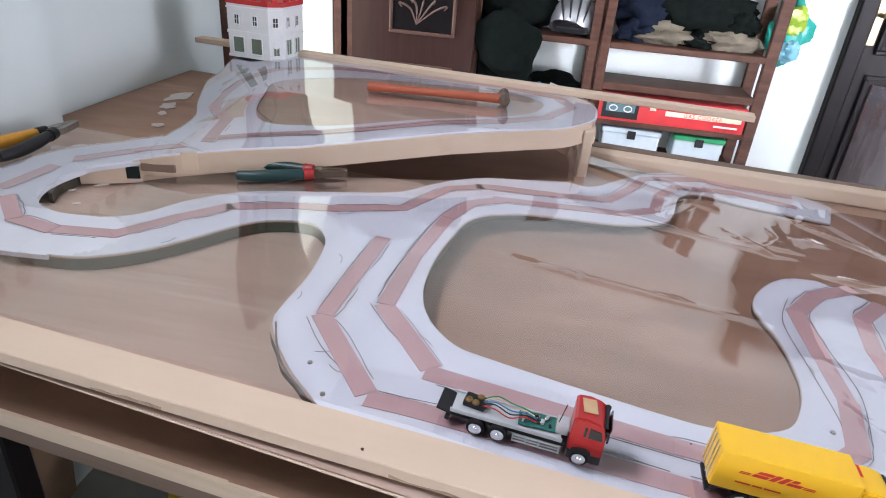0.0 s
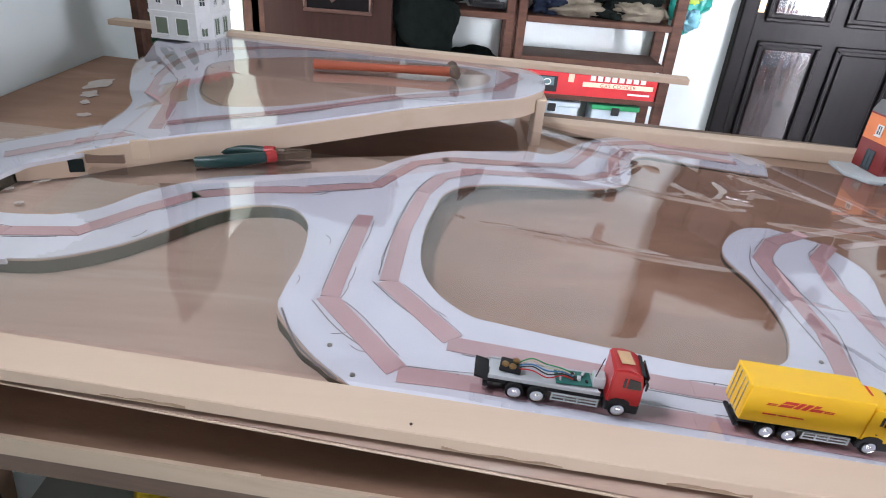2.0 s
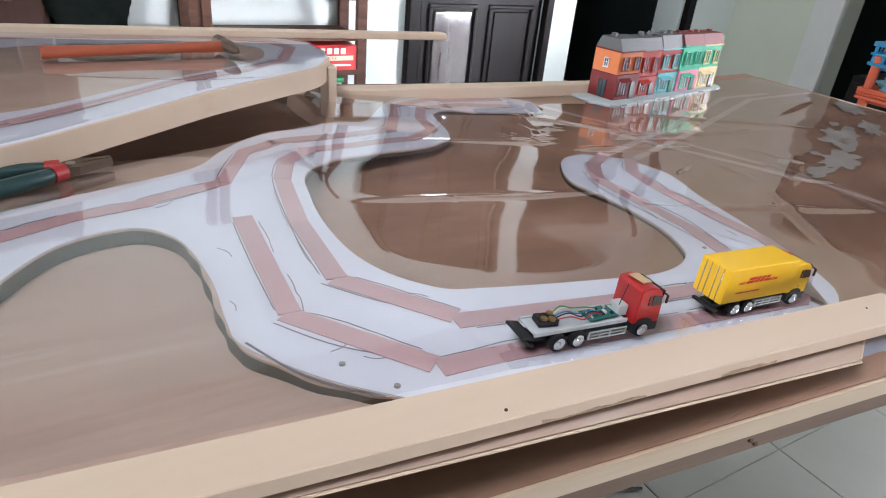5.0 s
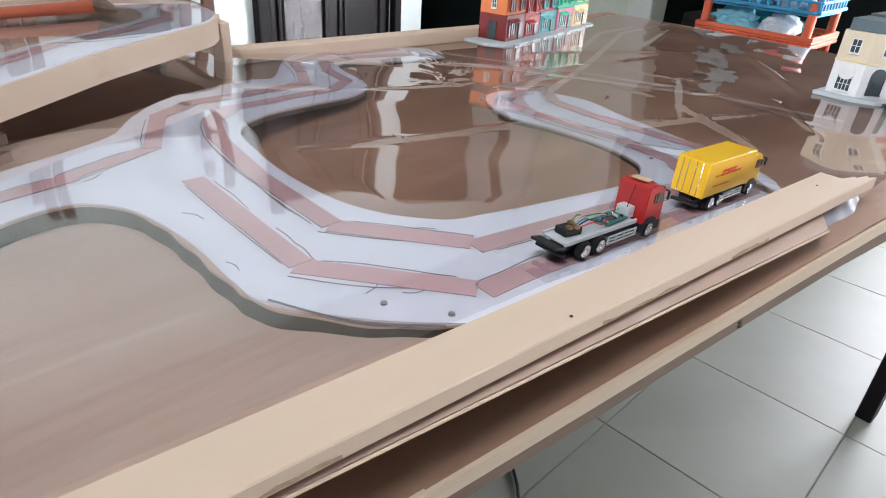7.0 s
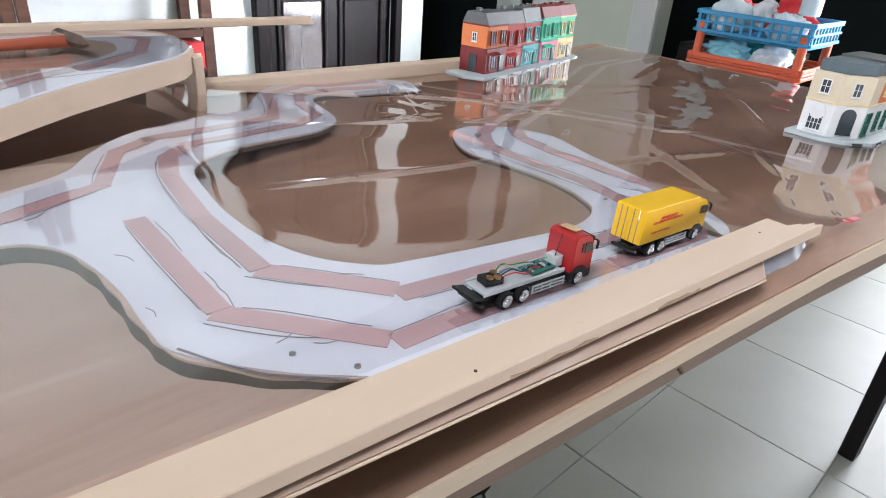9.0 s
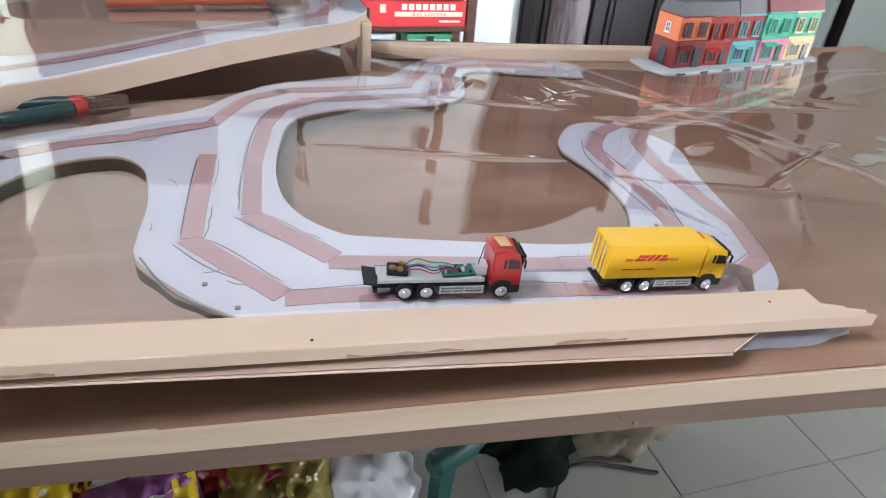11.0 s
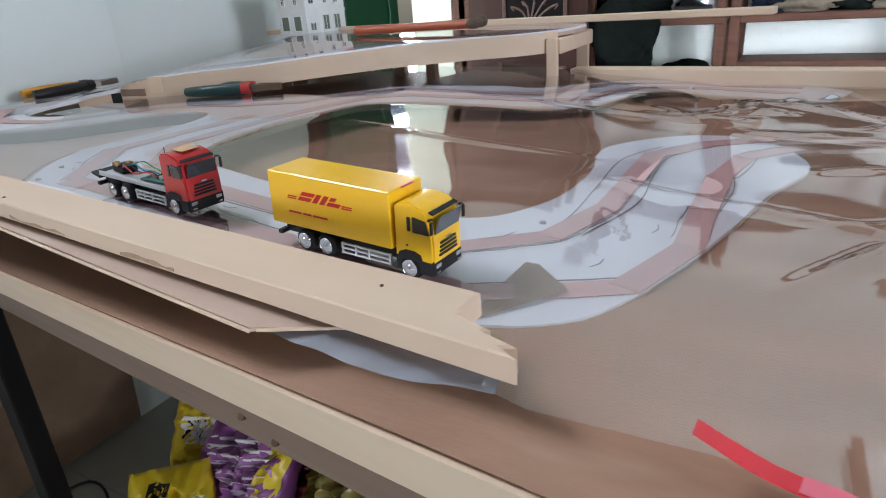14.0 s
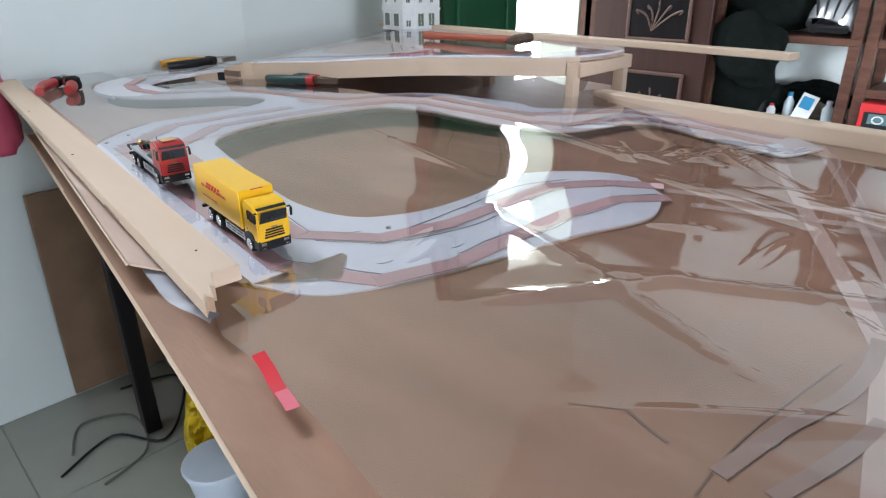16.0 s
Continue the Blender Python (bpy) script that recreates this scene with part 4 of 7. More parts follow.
def red_truck(m):
    t = thing("flatbed_truck", (0, 0, 0), "red toy flatbed truck carrying a bare circuit board", "toy truck")
    truck_chassis(t)
    cab = truck_cab(t, RED)
    bed = bmesh.new()
    add_box(bed, (0.090, 0.024, 0.0022), (-0.014, 0, 0.0165), bevel=0.0005)
    for y in (-0.0115, 0.0115):
        add_box(bed, (0.092, 0.0018, 0.0040), (-0.014, y, 0.0172), bevel=0.0004)
    part("flatbed", bed, GREY, t, "light grey flatbed frame")
    part("tail_ramp", box((0.012, 0.026, 0.0022), (-0.0655, 0, 0.0150), (0, 12, 0), 0.0004), BLACK, t)
    board = part("circuit_board", box((0.030, 0.017, 0.0014), (0.010, 0, 0.0196), (0, 0, 4), 0.0003), mat("green_circuit_board", (0.02, 0.14, 0.12), 0.4, scale=200), t, "green circuit board")
    for i in range(11):
        sx, sy, sz = random.uniform(0.0015, 0.005), random.uniform(0.0015, 0.004), random.uniform(0.001, 0.003)
        part("component", box((sx, sy, sz), (0.010 + random.uniform(-0.012, 0.012), random.uniform(-0.006, 0.006), 0.0203 + sz / 2), (0, 0, random.uniform(0, 90)), 0.0002),
             (BLACK, GREY, CHROME)[i % 3], board)
    motor = part("servo", box((0.018, 0.013, 0.006), (-0.042, 0.001, 0.0208), (0, 0, -6), 0.0008), BLACK, t, "small black servo with brass parts")
    brass = mat("brass", (0.35, 0.22, 0.09), 0.35, scale=60, metal=0.9)
    for x, y in ((-0.047, -0.003), (-0.038, 0.003), (-0.041, -0.005)):
        part("winding", lathe([(0.0012, 0), (0.0030, 0.0006), (0.0030, 0.0022), (0.0012, 0.0028)], pose(x, y, 0.0238), 12), brass, motor)
    for i, c in enumerate(((0.5, 0.02, 0.02), (0.02, 0.02, 0.02), (0.05, 0.2, 0.4), (0.6, 0.55, 0.4), (0.02, 0.3, 0.1))):
        w = mat("wire_%s" % "abcde"[i], c, 0.45, scale=50)
        y0 = -0.008 + 0.004 * i
        path = spline([(-0.036, y0 * 0.5, 0.023), (-0.025, y0, 0.0265 + 0.001 * (i % 2)), (-0.012, y0 * 1.1, 0.0225), (0.0, y0 * 0.6, 0.0240), (0.010, y0 * 0.5, 0.0212)], 5, False)
        part("wire", sweep(path, 0.00055, 6), w, t)
    led = part("indicator_light", lathe([(0.0005, 0), (0.0011, 0.0003), (0.0011, 0.0012), (0.0004, 0.0019)], pose(0.026, 0.004, 0.0225), 10), mat("green_lens", (0.1, 0.6, 0.15), 0.2, scale=50), t)
    part("receiver", box((0.010, 0.012, 0.010), (0.0305, 0, 0.0225), (0, 0, 0), 0.0006), GREY, t)
    part("antenna", cyl(0.0004, 0.024, (0.028, -0.004, 0.036), (4, 8, 0), n=6), BLACK, t)
    part("paper_patch", box((0.011, 0.016, 0.0006), (0.0470, 0.001, 0.0480), (0, 3, 8)), mat("tan_paper", (0.55, 0.36, 0.2), 0.6, scale=60), cab, "torn tan paper patch")
    t.matrix_basis = m
    return t


FILM_LIFT = 0.0035
yellow_truck(pose(0.178, 0.496, surf(0.178) + FILM_LIFT, 0, 3.0, -3.5))
red_truck(pose(-0.030, 0.504, surf(-0.03) + FILM_LIFT, 0, 2.6, -5))

# ---- model houses ----


def paint(name, c, rough=0.45):
    return mat(name, c, rough, tuple(v * 0.9 for v in c), 60, bump=0.03, bump_scale=150, spec=0.3)


HOUSE_WHITE = paint("white_house_plastic", (0.78, 0.79, 0.80))
ROOF_RED = paint("red_roof_plastic", (0.50, 0.035, 0.035))
ROOF_GREY = paint("grey_roof_plastic", (0.10, 0.105, 0.11))
ROOF_BLUE = paint("blue_grey_roof_plastic", (0.11, 0.15, 0.17))
MINT = paint("mint_plastic", (0.06, 0.50, 0.32))
ORANGE = paint("orange_plastic", (0.66, 0.19, 0.06))
REDBRICK = paint("red_plastic", (0.40, 0.035, 0.025))
MAROON = paint("maroon_plastic", (0.18, 0.02, 0.02))
PINK = paint("pink_plastic", (0.78, 0.25, 0.38))
CREAM = paint("cream_plastic", (0.80, 0.66, 0.38))
BEIGE = paint("beige_plastic", (0.68, 0.60, 0.45))
TEAL = paint("teal_plastic", (0.15, 0.48, 0.52))
DARKGREEN = paint("dark_green_plastic", (0.01, 0.16, 0.10))
LIGHTBASE = paint("pale_grey_base_plastic", (0.50, 0.56, 0.58))
HOUSE_DARK = paint("dark_window_plastic", (0.06, 0.08, 0.09), 0.25)
HOUSE_PANE = paint("grey_green_window_plastic", (0.16, 0.20, 0.15), 0.3)


def frame_ring(x, z, w, h, t, y0, y1):
    """A window's frame: one closed rectangular ring."""
    bm = bmesh.new()
    loops = []
    for y in (y0, y1):
        for e in (0, t):
            loops.append([bm.verts.new((x + sx * (w / 2 + e), y, z + sz * (h / 2 + e))) for sx, sz in ((-1, -1), (1, -1), (1, 1), (-1, 1))])
    for a, b in ((0, 1), (1, 3), (3, 2), (2, 0)):
        for k in range(4):
            bm.faces.new((loops[a][k], loops[a][(k + 1) % 4], loops[b][(k + 1) % 4], loops[b][k]))
    return bm


def wall_window(parent, m, x, z, w, h, frame_mat, dark=HOUSE_DARK, bars=(1, 1), arch=False):
    """A window on a facade; m carries facade x and z onto the house (outwards is -y)."""
    t = 0.0016

    def put(name, bm, material, owner):
        bm.transform(m)
        return part(name, bm, material, owner)

    win = put("window", frame_ring(x, z, w, h, t, -0.0025, 0.0005), frame_mat, parent)
    owner = parent if parent.parent else win
    for k in range(1, bars[0] + 1):
        put("glazing_bar", box((0.0009, 0.002, h), (x - w / 2 + w * k / (bars[0] + 1), -0.0012, z)), frame_mat, owner)
    for k in range(1, bars[1] + 1):
        put("glazing_bar", box((w, 0.0016, 0.0009), (x, -0.0012, z - h / 2 + h * k / (bars[1] + 1))), frame_mat, owner)
    put("sill", box((w + 3 * t, 0.0045, t), (x, -0.0022, z - h / 2 - 1.6 * t)), frame_mat, owner)
    if arch:
        put("arch", lathe([(w / 2 - 0.001, 0), (w / 2 + t, 0), (w / 2 + t, 0.002), (w / 2 - 0.001, 0.002)], pose(x, -0.0005, z + h / 2, 90, 0, 0), 16), frame_mat, owner)
    put("pane", box((w, 0.0012, h), (x, -0.0004, z)), dark, owner)


def white_house(at, turn):
    h = thing("model_house", at, "white plastic model house with a red crenellated roof edge", "model house", turn=(0, 0, turn))
    outline = [(0, 0), (0.119, 0), (0.145, 0.026), (0.145, 0.125), (0.0, 0.125)]
    wide = [(-0.002, -0.002), (0.120, -0.002), (0.147, 0.025), (0.147, 0.127), (-0.002, 0.127)]
    part("wall", prism(outline, 0, 0.121), HOUSE_WHITE, h)
    for z0, z1 in ((0, 0.006), (0.054, 0.060), (0.110, 0.114)):
        part("cornice", prism(wide, z0, z1), HOUSE_WHITE, h)
    part("roof_edge", prism(wide, 0.120, 0.130), ROOF_RED, h, "red roof edge")
    diag, side_ = pose(0.119, 0, 0, 0, 0, 45), pose(0.145, 0.026, 0, 0, 0, 90)
    for m, turn_, xs in ((Matrix(), 0, (0.012, 0.045, 0.078, 0.109)), (diag, 45, (0.018,)), (side_, 90, (0.022, 0.055, 0.088))):
        for x in xs:
            part("merlon", box((0.015, 0.008, 0.009), tuple(m @ Vector((x, 0.002, 0.1342))), (0, 0, turn_), 0.001), ROOF_RED, h)
    for x in (0.030, 0.083):
        wall_window(h, Matrix(), x, 0.029, 0.030, 0.034, HOUSE_WHITE, HOUSE_PANE, bars=(0, 0))
        wall_window(h, Matrix(), x - 0.002, 0.086, 0.012, 0.020, HOUSE_WHITE)
    wall_window(h, diag, 0.018, 0.024, 0.014, 0.024, HOUSE_WHITE, HOUSE_PANE, bars=(1, 0), arch=True)
    wall_window(h, diag, 0.018, 0.086, 0.012, 0.020, HOUSE_WHITE)
    for x in (0.024, 0.066):
        wall_window(h, side_, x, 0.029, 0.022, 0.034, HOUSE_WHITE, HOUSE_PANE, bars=(1, 0))
        wall_window(h, side_, x, 0.086, 0.011, 0.020, HOUSE_WHITE)
    return h


white_house((-0.777, 1.475, deck_z(-0.75, 1.5) + 0.0045), -8).scale = (0.87, 0.87, 0.95)


def shop(row, x0, w, d, hg, hu, ground, upper, roof, roof_h, trim, y0=0.0):
    """One shop of a row: ground floor, upper floor, roof; its front faces -y."""
    unit = part("shop_unit", box((w, d, hg), (x0 + w / 2, y0 + d / 2, 0.006 + hg / 2), bevel=0.0006), ground, row)
    part("upper_wall", box((w, d - 0.003, hu), (x0 + w / 2, y0 + d / 2 + 0.001, 0.006 + hg + hu / 2), bevel=0.0006), upper, unit)
    part("string_course", box((w + 0.001, d, 0.003), (x0 + w / 2, y0 + d / 2 - 0.001, 0.006 + hg), bevel=0.0006), trim, unit)
    part("eave_board", box((w + 0.001, d + 0.001, 0.004), (x0 + w / 2, y0 + d / 2 - 0.001, 0.006 + hg + hu + 0.001), bevel=0.0008), trim, unit)
    z = 0.006 + hg + hu + 0.003
    bm = prism([(0, 0), (d, 0), (d - 0.012, roof_h), (0.012, roof_h)], 0, w, Matrix(((0, 0, 1, x0), (1, 0, 0, y0), (0, 1, 0, z), (0, 0, 0, 1))))
    part("roof", bm, roof, unit)
    m = pose(x0, y0, 0.006)
    n = 2 if w < 0.1 else 3
    for k in range(n):
        wall_window(unit, m, w * (k + 0.5) / n, hg + hu * 0.5, w / n * 0.42, hu * 0.52, trim, DARKGREEN if upper == MINT else HOUSE_DARK, (1, 0))
    wall_window(unit, m, w * 0.3, hg * 0.45, w * 0.34, hg * 0.5, trim, HOUSE_DARK, (2, 0))
    door = box((w * 0.2, 0.003, hg * 0.72), (x0 + w * 0.74, y0 - 0.0008, 0.006 + hg * 0.36), bevel=0.0005)
    part("shop_door", door, DARKGREEN if ground in (PINK, TEAL) else HOUSE_DARK, unit)
    aw = prism([(0, 0), (-0.012, -0.006), (-0.012, -0.008), (0, -0.002)], x0 + w * 0.10, x0 + w * 0.55, Matrix(((0, 0, 1, 0), (1, 0, 0, y0), (0, 1, 0, 0.006 + hg * 0.86), (0, 0, 0, 1))))
    part("awning", aw, trim, unit)
    return unit


row = thing("model_shop_row", (0.650, 1.182, 0.7725), "row of brightly coloured plastic model shops on a grey base", "model houses", turn=(0, 0, 8.5))
row.scale = (0.94, 0.94, 0.91)
base = prism([(-0.055, 0.022), (-0.035, -0.022), (0.0, -0.032), (0.44, -0.018), (0.46, 0.0), (0.46, 0.09), (-0.04, 0.09)], 0, 0.006)
part("base_plate", base, LIGHTBASE, row, "pale grey pavement base")
for k in range(7):
    part("slot", box((0.022, 0.002, 0.003), (0.0 + 0.068 * k, -0.0325 + 0.0022 * k, 0.003)), HOUSE_DARK, row)
u = shop(row, 0.0, 0.085, 0.075, 0.058, 0.052, MAROON, ORANGE, ROOF_GREY, 0.026, MAROON)
left = pose(0.0, 0.075, 0.006, 0, 0, -90)
wall_window(u, left, 0.038, 0.083, 0.010, 0.018, HOUSE_WHITE, HOUSE_DARK, (1, 1))
wall_window(u, left, 0.038, 0.024, 0.018, 0.034, HOUSE_DARK, HOUSE_DARK, (1, 1))
shop(row, 0.086, 0.080, 0.070, 0.046, 0.060, REDBRICK, REDBRICK, ROOF_GREY, 0.028, REDBRICK, 0.004)
shop(row, 0.167, 0.085, 0.070, 0.050, 0.058, TEAL, REDBRICK, ROOF_GREY, 0.030, TEAL, 0.004)
shop(row, 0.253, 0.088, 0.072, 0.054, 0.058, PINK, MINT, MAROON, 0.026, MINT, 0.0)
shop(row, 0.342, 0.090, 0.072, 0.054, 0.058, CREAM, MINT, MAROON, 0.026, CREAM, 0.0)
for x in (0.02, 0.12, 0.16, 0.21, 0.24, 0.275, 0.33, 0.36, 0.42):
    part("chimney", box((0.010, 0.012, 0.022), (x, 0.045, 0.142 if x < 0.25 else 0.140), bevel=0.001), ROOF_GREY if x < 0.25 else MAROON, row)

corner = thing("model_corner_house", (0.832, 0.490, 0.7745), "cream and orange plastic model corner house on a grey base", "model house", turn=(0, 0, -6))
corner.scale = (0.85, 0.85, 0.88)
part("base_plate", prism([(-0.02, 0.06), (0.0, 0.015), (0.045, -0.02), (0.20, -0.02), (0.20, 0.13), (-0.02, 0.13)], 0, 0.007), LIGHTBASE, corner, "pale grey pavement base")
for x, y, a in ((0.018, -0.002, -38), (0.075, -0.0205, 0), (0.13, -0.0205, 0)):
    part("slot", box((0.020, 0.003, 0.003), (x, y, 0.0035), (0, 0, a)), HOUSE_DARK, corner)
cut = [(0.0, 0.055), (0.045, 0.012), (0.19, 0.012), (0.19, 0.115), (0.0, 0.115)]
part("ground_floor", prism(cut, 0.007, 0.072), HOUSE_WHITE, corner)
part("upper_wall", prism([(0.0, 0.055), (0.045, 0.012), (0.088, 0.012), (0.088, 0.115), (0.0, 0.115)], 0.073, 0.128), BEIGE, corner)
part("orange_wall", prism([(0.0885, 0.013), (0.19, 0.013), (0.19, 0.115), (0.0885, 0.115)], 0.073, 0.134), ORANGE, corner)
part("string_course", prism([(-0.002, 0.054), (0.044, 0.010), (0.191, 0.010), (0.191, 0.116), (-0.002, 0.116)], 0.0705, 0.0735), CREAM, corner)
part("roof", prism([(0.004, 0.058), (0.047, 0.018), (0.085, 0.018), (0.085, 0.11), (0.004, 0.11)], 0.1285, 0.150), ROOF_BLUE, corner, "blue-grey roof")
part("roof_ridge", prism([(0.090, 0.018), (0.188, 0.018), (0.188, 0.11), (0.090, 0.11)], 0.1345, 0.154), ROOF_GREY, corner)
lm = pose(0.0, 0.115, 0.007, 0, 0, -90)
wall_window(corner, lm, 0.030, 0.094, 0.016, 0.024, HOUSE_WHITE, HOUSE_DARK, (1, 1))
wall_window(corner, lm, 0.030, 0.027, 0.028, 0.036, HOUSE_WHITE, HOUSE_DARK, (3, 2), True)
cm = pose(0.0, 0.055, 0.007, 0, 0, math.degrees(math.atan2(-0.043, 0.045)))
wall_window(corner, cm, 0.031, 0.094, 0.014, 0.024, HOUSE_WHITE, HOUSE_DARK, (1, 1))
wall_window(corner, cm, 0.031, 0.026, 0.026, 0.034, HOUSE_DARK, HOUSE_DARK, (3, 2), True)
for x in (0.115, 0.155):
    m2 = pose(0.0, 0.0128, 0.007)
    wall_window(corner, m2, x, 0.095, 0.014, 0.026, CREAM, HOUSE_DARK, (1, 1))
    wall_window(corner, m2, x, 0.030, 0.018, 0.036, DARKGREEN, HOUSE_DARK, (1, 1))
wall_window(corner, pose(0.0, 0.0118, 0.007), 0.066, 0.028, 0.022, 0.042, DARKGREEN, HOUSE_DARK, (1, 1))

# ---- tools ----
RUST_WOOD = mat("red_brown_hammer_handle", (0.42, 0.10, 0.045), 0.45, (0.30, 0.06, 0.03), 6, (1, 8, 8), 6, 0.1, 100)
HAMMER_STEEL = mat("rusty_hammer_steel", (0.13, 0.085, 0.06), 0.6, (0.07, 0.045, 0.032), 40, metal=0.3, bump=0.2, bump_scale=200)
GRIP_GREEN = mat("dark_green_grip", (0.012, 0.045, 0.045), 0.4, scale=40)
GRIP_RED = mat("red_grip", (0.42, 0.03, 0.03), 0.4, scale=40)
GRIP_YELLOW = mat("yellow_orange_grip", (0.72, 0.33, 0.03), 0.4, scale=40)

hd = Vector((-0.126, 1.300, 0)) - Vector((-0.390, 1.280, 0))
hammer = thing("hammer", (-0.392, 1.280, deck_z(-0.39, 1.28) + 0.0045), "hammer with a red-brown wooden handle lying on the raised deck", "hammer", turn=(0, -0.6, math.degrees(math.atan2(hd.y, hd.x)) - 1))
hb = bmesh.new()
rows = []
for i in range(15):
    s = i / 14
    ry, rz = 0.0125 - 0.003 * math.sin(s * math.pi), 0.0095 - 0.002 * math.sin(s * math.pi)
    rows.append([hb.verts.new((s * 0.262, ry * math.cos(a), 0.0105 + rz * math.sin(a))) for a in (2 * math.pi * k / 12 for k in range(12))])
for a, b in zip(rows, rows[1:]):
    for k in range(12):
        hb.faces.new((a[k], a[(k + 1) % 12], b[(k + 1) % 12], b[k]))
hb.faces.new(rows[0][::-1]), hb.faces.new(rows[-1])
part("handle", hb, RUST_WOOD, hammer, "", True)
hh = lathe([(0.0085, -0.046), (0.0108, -0.044), (0.0108, -0.030), (0.0085, -0.024), (0.0105, -0.012), (0.0105, 0.012), (0.008, 0.026), (0.004, 0.044), (0.002, 0.048)], pose(0.262, -0.008, 0.0125, 90, 0, 4), 8)
part("head", hh, HAMMER_STEEL, hammer, "rusty steel head", True)


def pliers(name, at, turn, grips, tip, label, scale=1.0):
    t = thing(name, at, label, "pliers", "pliers on the table", turn=(0, 0, turn))
    t.scale = (scale,) * 3
    for s, grip in zip((-1, 1), grips):
        path = spline([(-0.115, s * 0.020, 0.008), (-0.085, s * 0.023, 0.0085), (-0.045, s * 0.017, 0.009), (-0.010, s * 0.007, 0.009)], 6, False)
        part("grip", sweep(path, [0.0070 + 0.0022 * math.sin(math.pi * i / (len(path) - 1)) for i in range(len(path))], 10), grip, t, "", True)
        part("grip_band", sweep(spline([(-0.020, s * 0.0105, 0.009), (-0.006, s * 0.006, 0.009)], 3, False), 0.0092, 10), GRIP_RED if grip == GRIP_GREEN else BLACK, t, "", True)
    for s in (-1, 1):
        outline = [(-0.006, -s * 0.006), (-0.004, s * 0.010), (0.008, s * 0.012), (0.022, s * 0.009), (0.046, s * 0.0036), (0.046, s * 0.0006), (0.016, s * 0.0006), (0.006, -s * 0.004)]
        bm = prism(outline, 0.004 + (0.0006 if s > 0 else 0), 0.0135 + (0.0006 if s > 0 else 0))
        part("jaw", bm, tip, t, "steel jaw")
    part("pivot", cyl(0.005, 0.013, (0.003, 0, 0.009), n=14), STEEL, t)
    return t


pliers("pliers", (-0.764, 0.614, surf(-0.7) + 0.0030), 158, (GRIP_RED, GRIP_RED), STEEL, "pliers with red grips lying near the table's front edge", 1.15)
pliers("pliers", (-0.381, 0.970, surf(-0.48) + 0.0030), 17, (GRIP_GREEN, GRIP_GREEN), HAMMER_STEEL, "pliers with dark green grips lying beside the model road")
pliers("pliers", (-0.842, 0.985, surf(-0.8) + 0.0030), 86, (BLACK, GRIP_YELLOW), STEEL, "pliers with orange and black grips lying near the wall", 1.1)
# A round black cap.
knob = thing("black_cap", (-0.694, 0.614, surf(-0.7) + 0.0030), "round black cap beside red pliers", "stopper")
part("stopper_body", lathe([(0.008, 0), (0.0135, 0.002), (0.0145, 0.010), (0.0130, 0.022), (0.008, 0.026)], None, 18), RUBBER, knob, "", True)

# ---- plastic film over the model ----
from mathutils import noise


def ripple(x, y, k=1.0):
    z = 0.0006 * math.sin(23 * x + 9 * y) * math.sin(17 * y - 6 * x + 1.0)
    z += 0.0020 * k * (noise.noise(Vector((x * 5, y * 5, 0.3))))
    z += 0.0006 * k * (noise.noise(Vector((x * 14, y * 14, 4.3))))
    return z


CREASES = [((0.45, 0.66), (0.72, 0.80), 0.006), ((0.30, 0.72), (0.62, 0.60), 0.004), ((0.36, 0.95), (0.56, 0.90), 0.006), ((0.42, 0.55), (0.52, 0.70), 0.007), ((-0.10, 0.82), (0.22, 0.79), 0.0035),
           ((0.48, 0.98), (0.85, 0.93), 0.005), ((0.62, 1.10), (0.95, 0.92), 0.005), ((0.55, 0.50), (0.70, 0.62), 0.004), ((0.80, 0.62), (1.05, 0.80), 0.005), ((0.10, 1.02), (0.34, 0.99), 0.004),
           ((0.36, 1.14), (0.50, 1.02), 0.006), ((0.95, 1.00), (1.22, 1.08), 0.006)]


rc = random.Random(12)
for _ in range(20):
    ax, ay, an, ln = rc.uniform(0.33, 1.25), rc.uniform(0.50, 1.20), rc.uniform(0, math.pi), rc.uniform(0.03, 0.12)
    CREASES.append(((ax, ay), (ax + ln * math.cos(an), ay + ln * math.sin(an)), rc.uniform(0.0015, 0.0045)))
for _ in range(12):
    ax, ay, an, ln = rc.uniform(0.12, 0.45), rc.uniform(0.98, 1.22), rc.uniform(0, math.pi), rc.uniform(0.03, 0.10)
    CREASES.append(((ax, ay), (ax + ln * math.cos(an), ay + ln * math.sin(an)), rc.uniform(0.002, 0.004)))


def crease(x, y):
    z = 0.0
    for (ax, ay), (bx, by), h in CREASES:
        dx, dy = bx - ax, by - ay
        u = ((x - ax) * dx + (y - ay) * dy) / (dx * dx + dy * dy)
        if -0.1 < u < 1.1:
            d = abs((x - ax) * dy - (y - ay) * dx) / math.hypot(dx, dy)
            z += h * max(0.0, 1 - d / 0.013) ** 2 * max(0.0, math.sin(math.pi * min(max((u + 0.1) / 1.2, 0), 1)))
    return z


def sheet_front(x):
    return 0.4725 - 0.1114 * x if x < 0.285 else float(np.interp(x, (0.285, 0.30, 0.331, 0.40, 0.47, 0.515, 1.32), (0.4407, 0.404, 0.393, 0.390, 0.382, 0.374, 0.266)))


RAMP_LINE = [(x, y) for x, y, z in ramp_path]


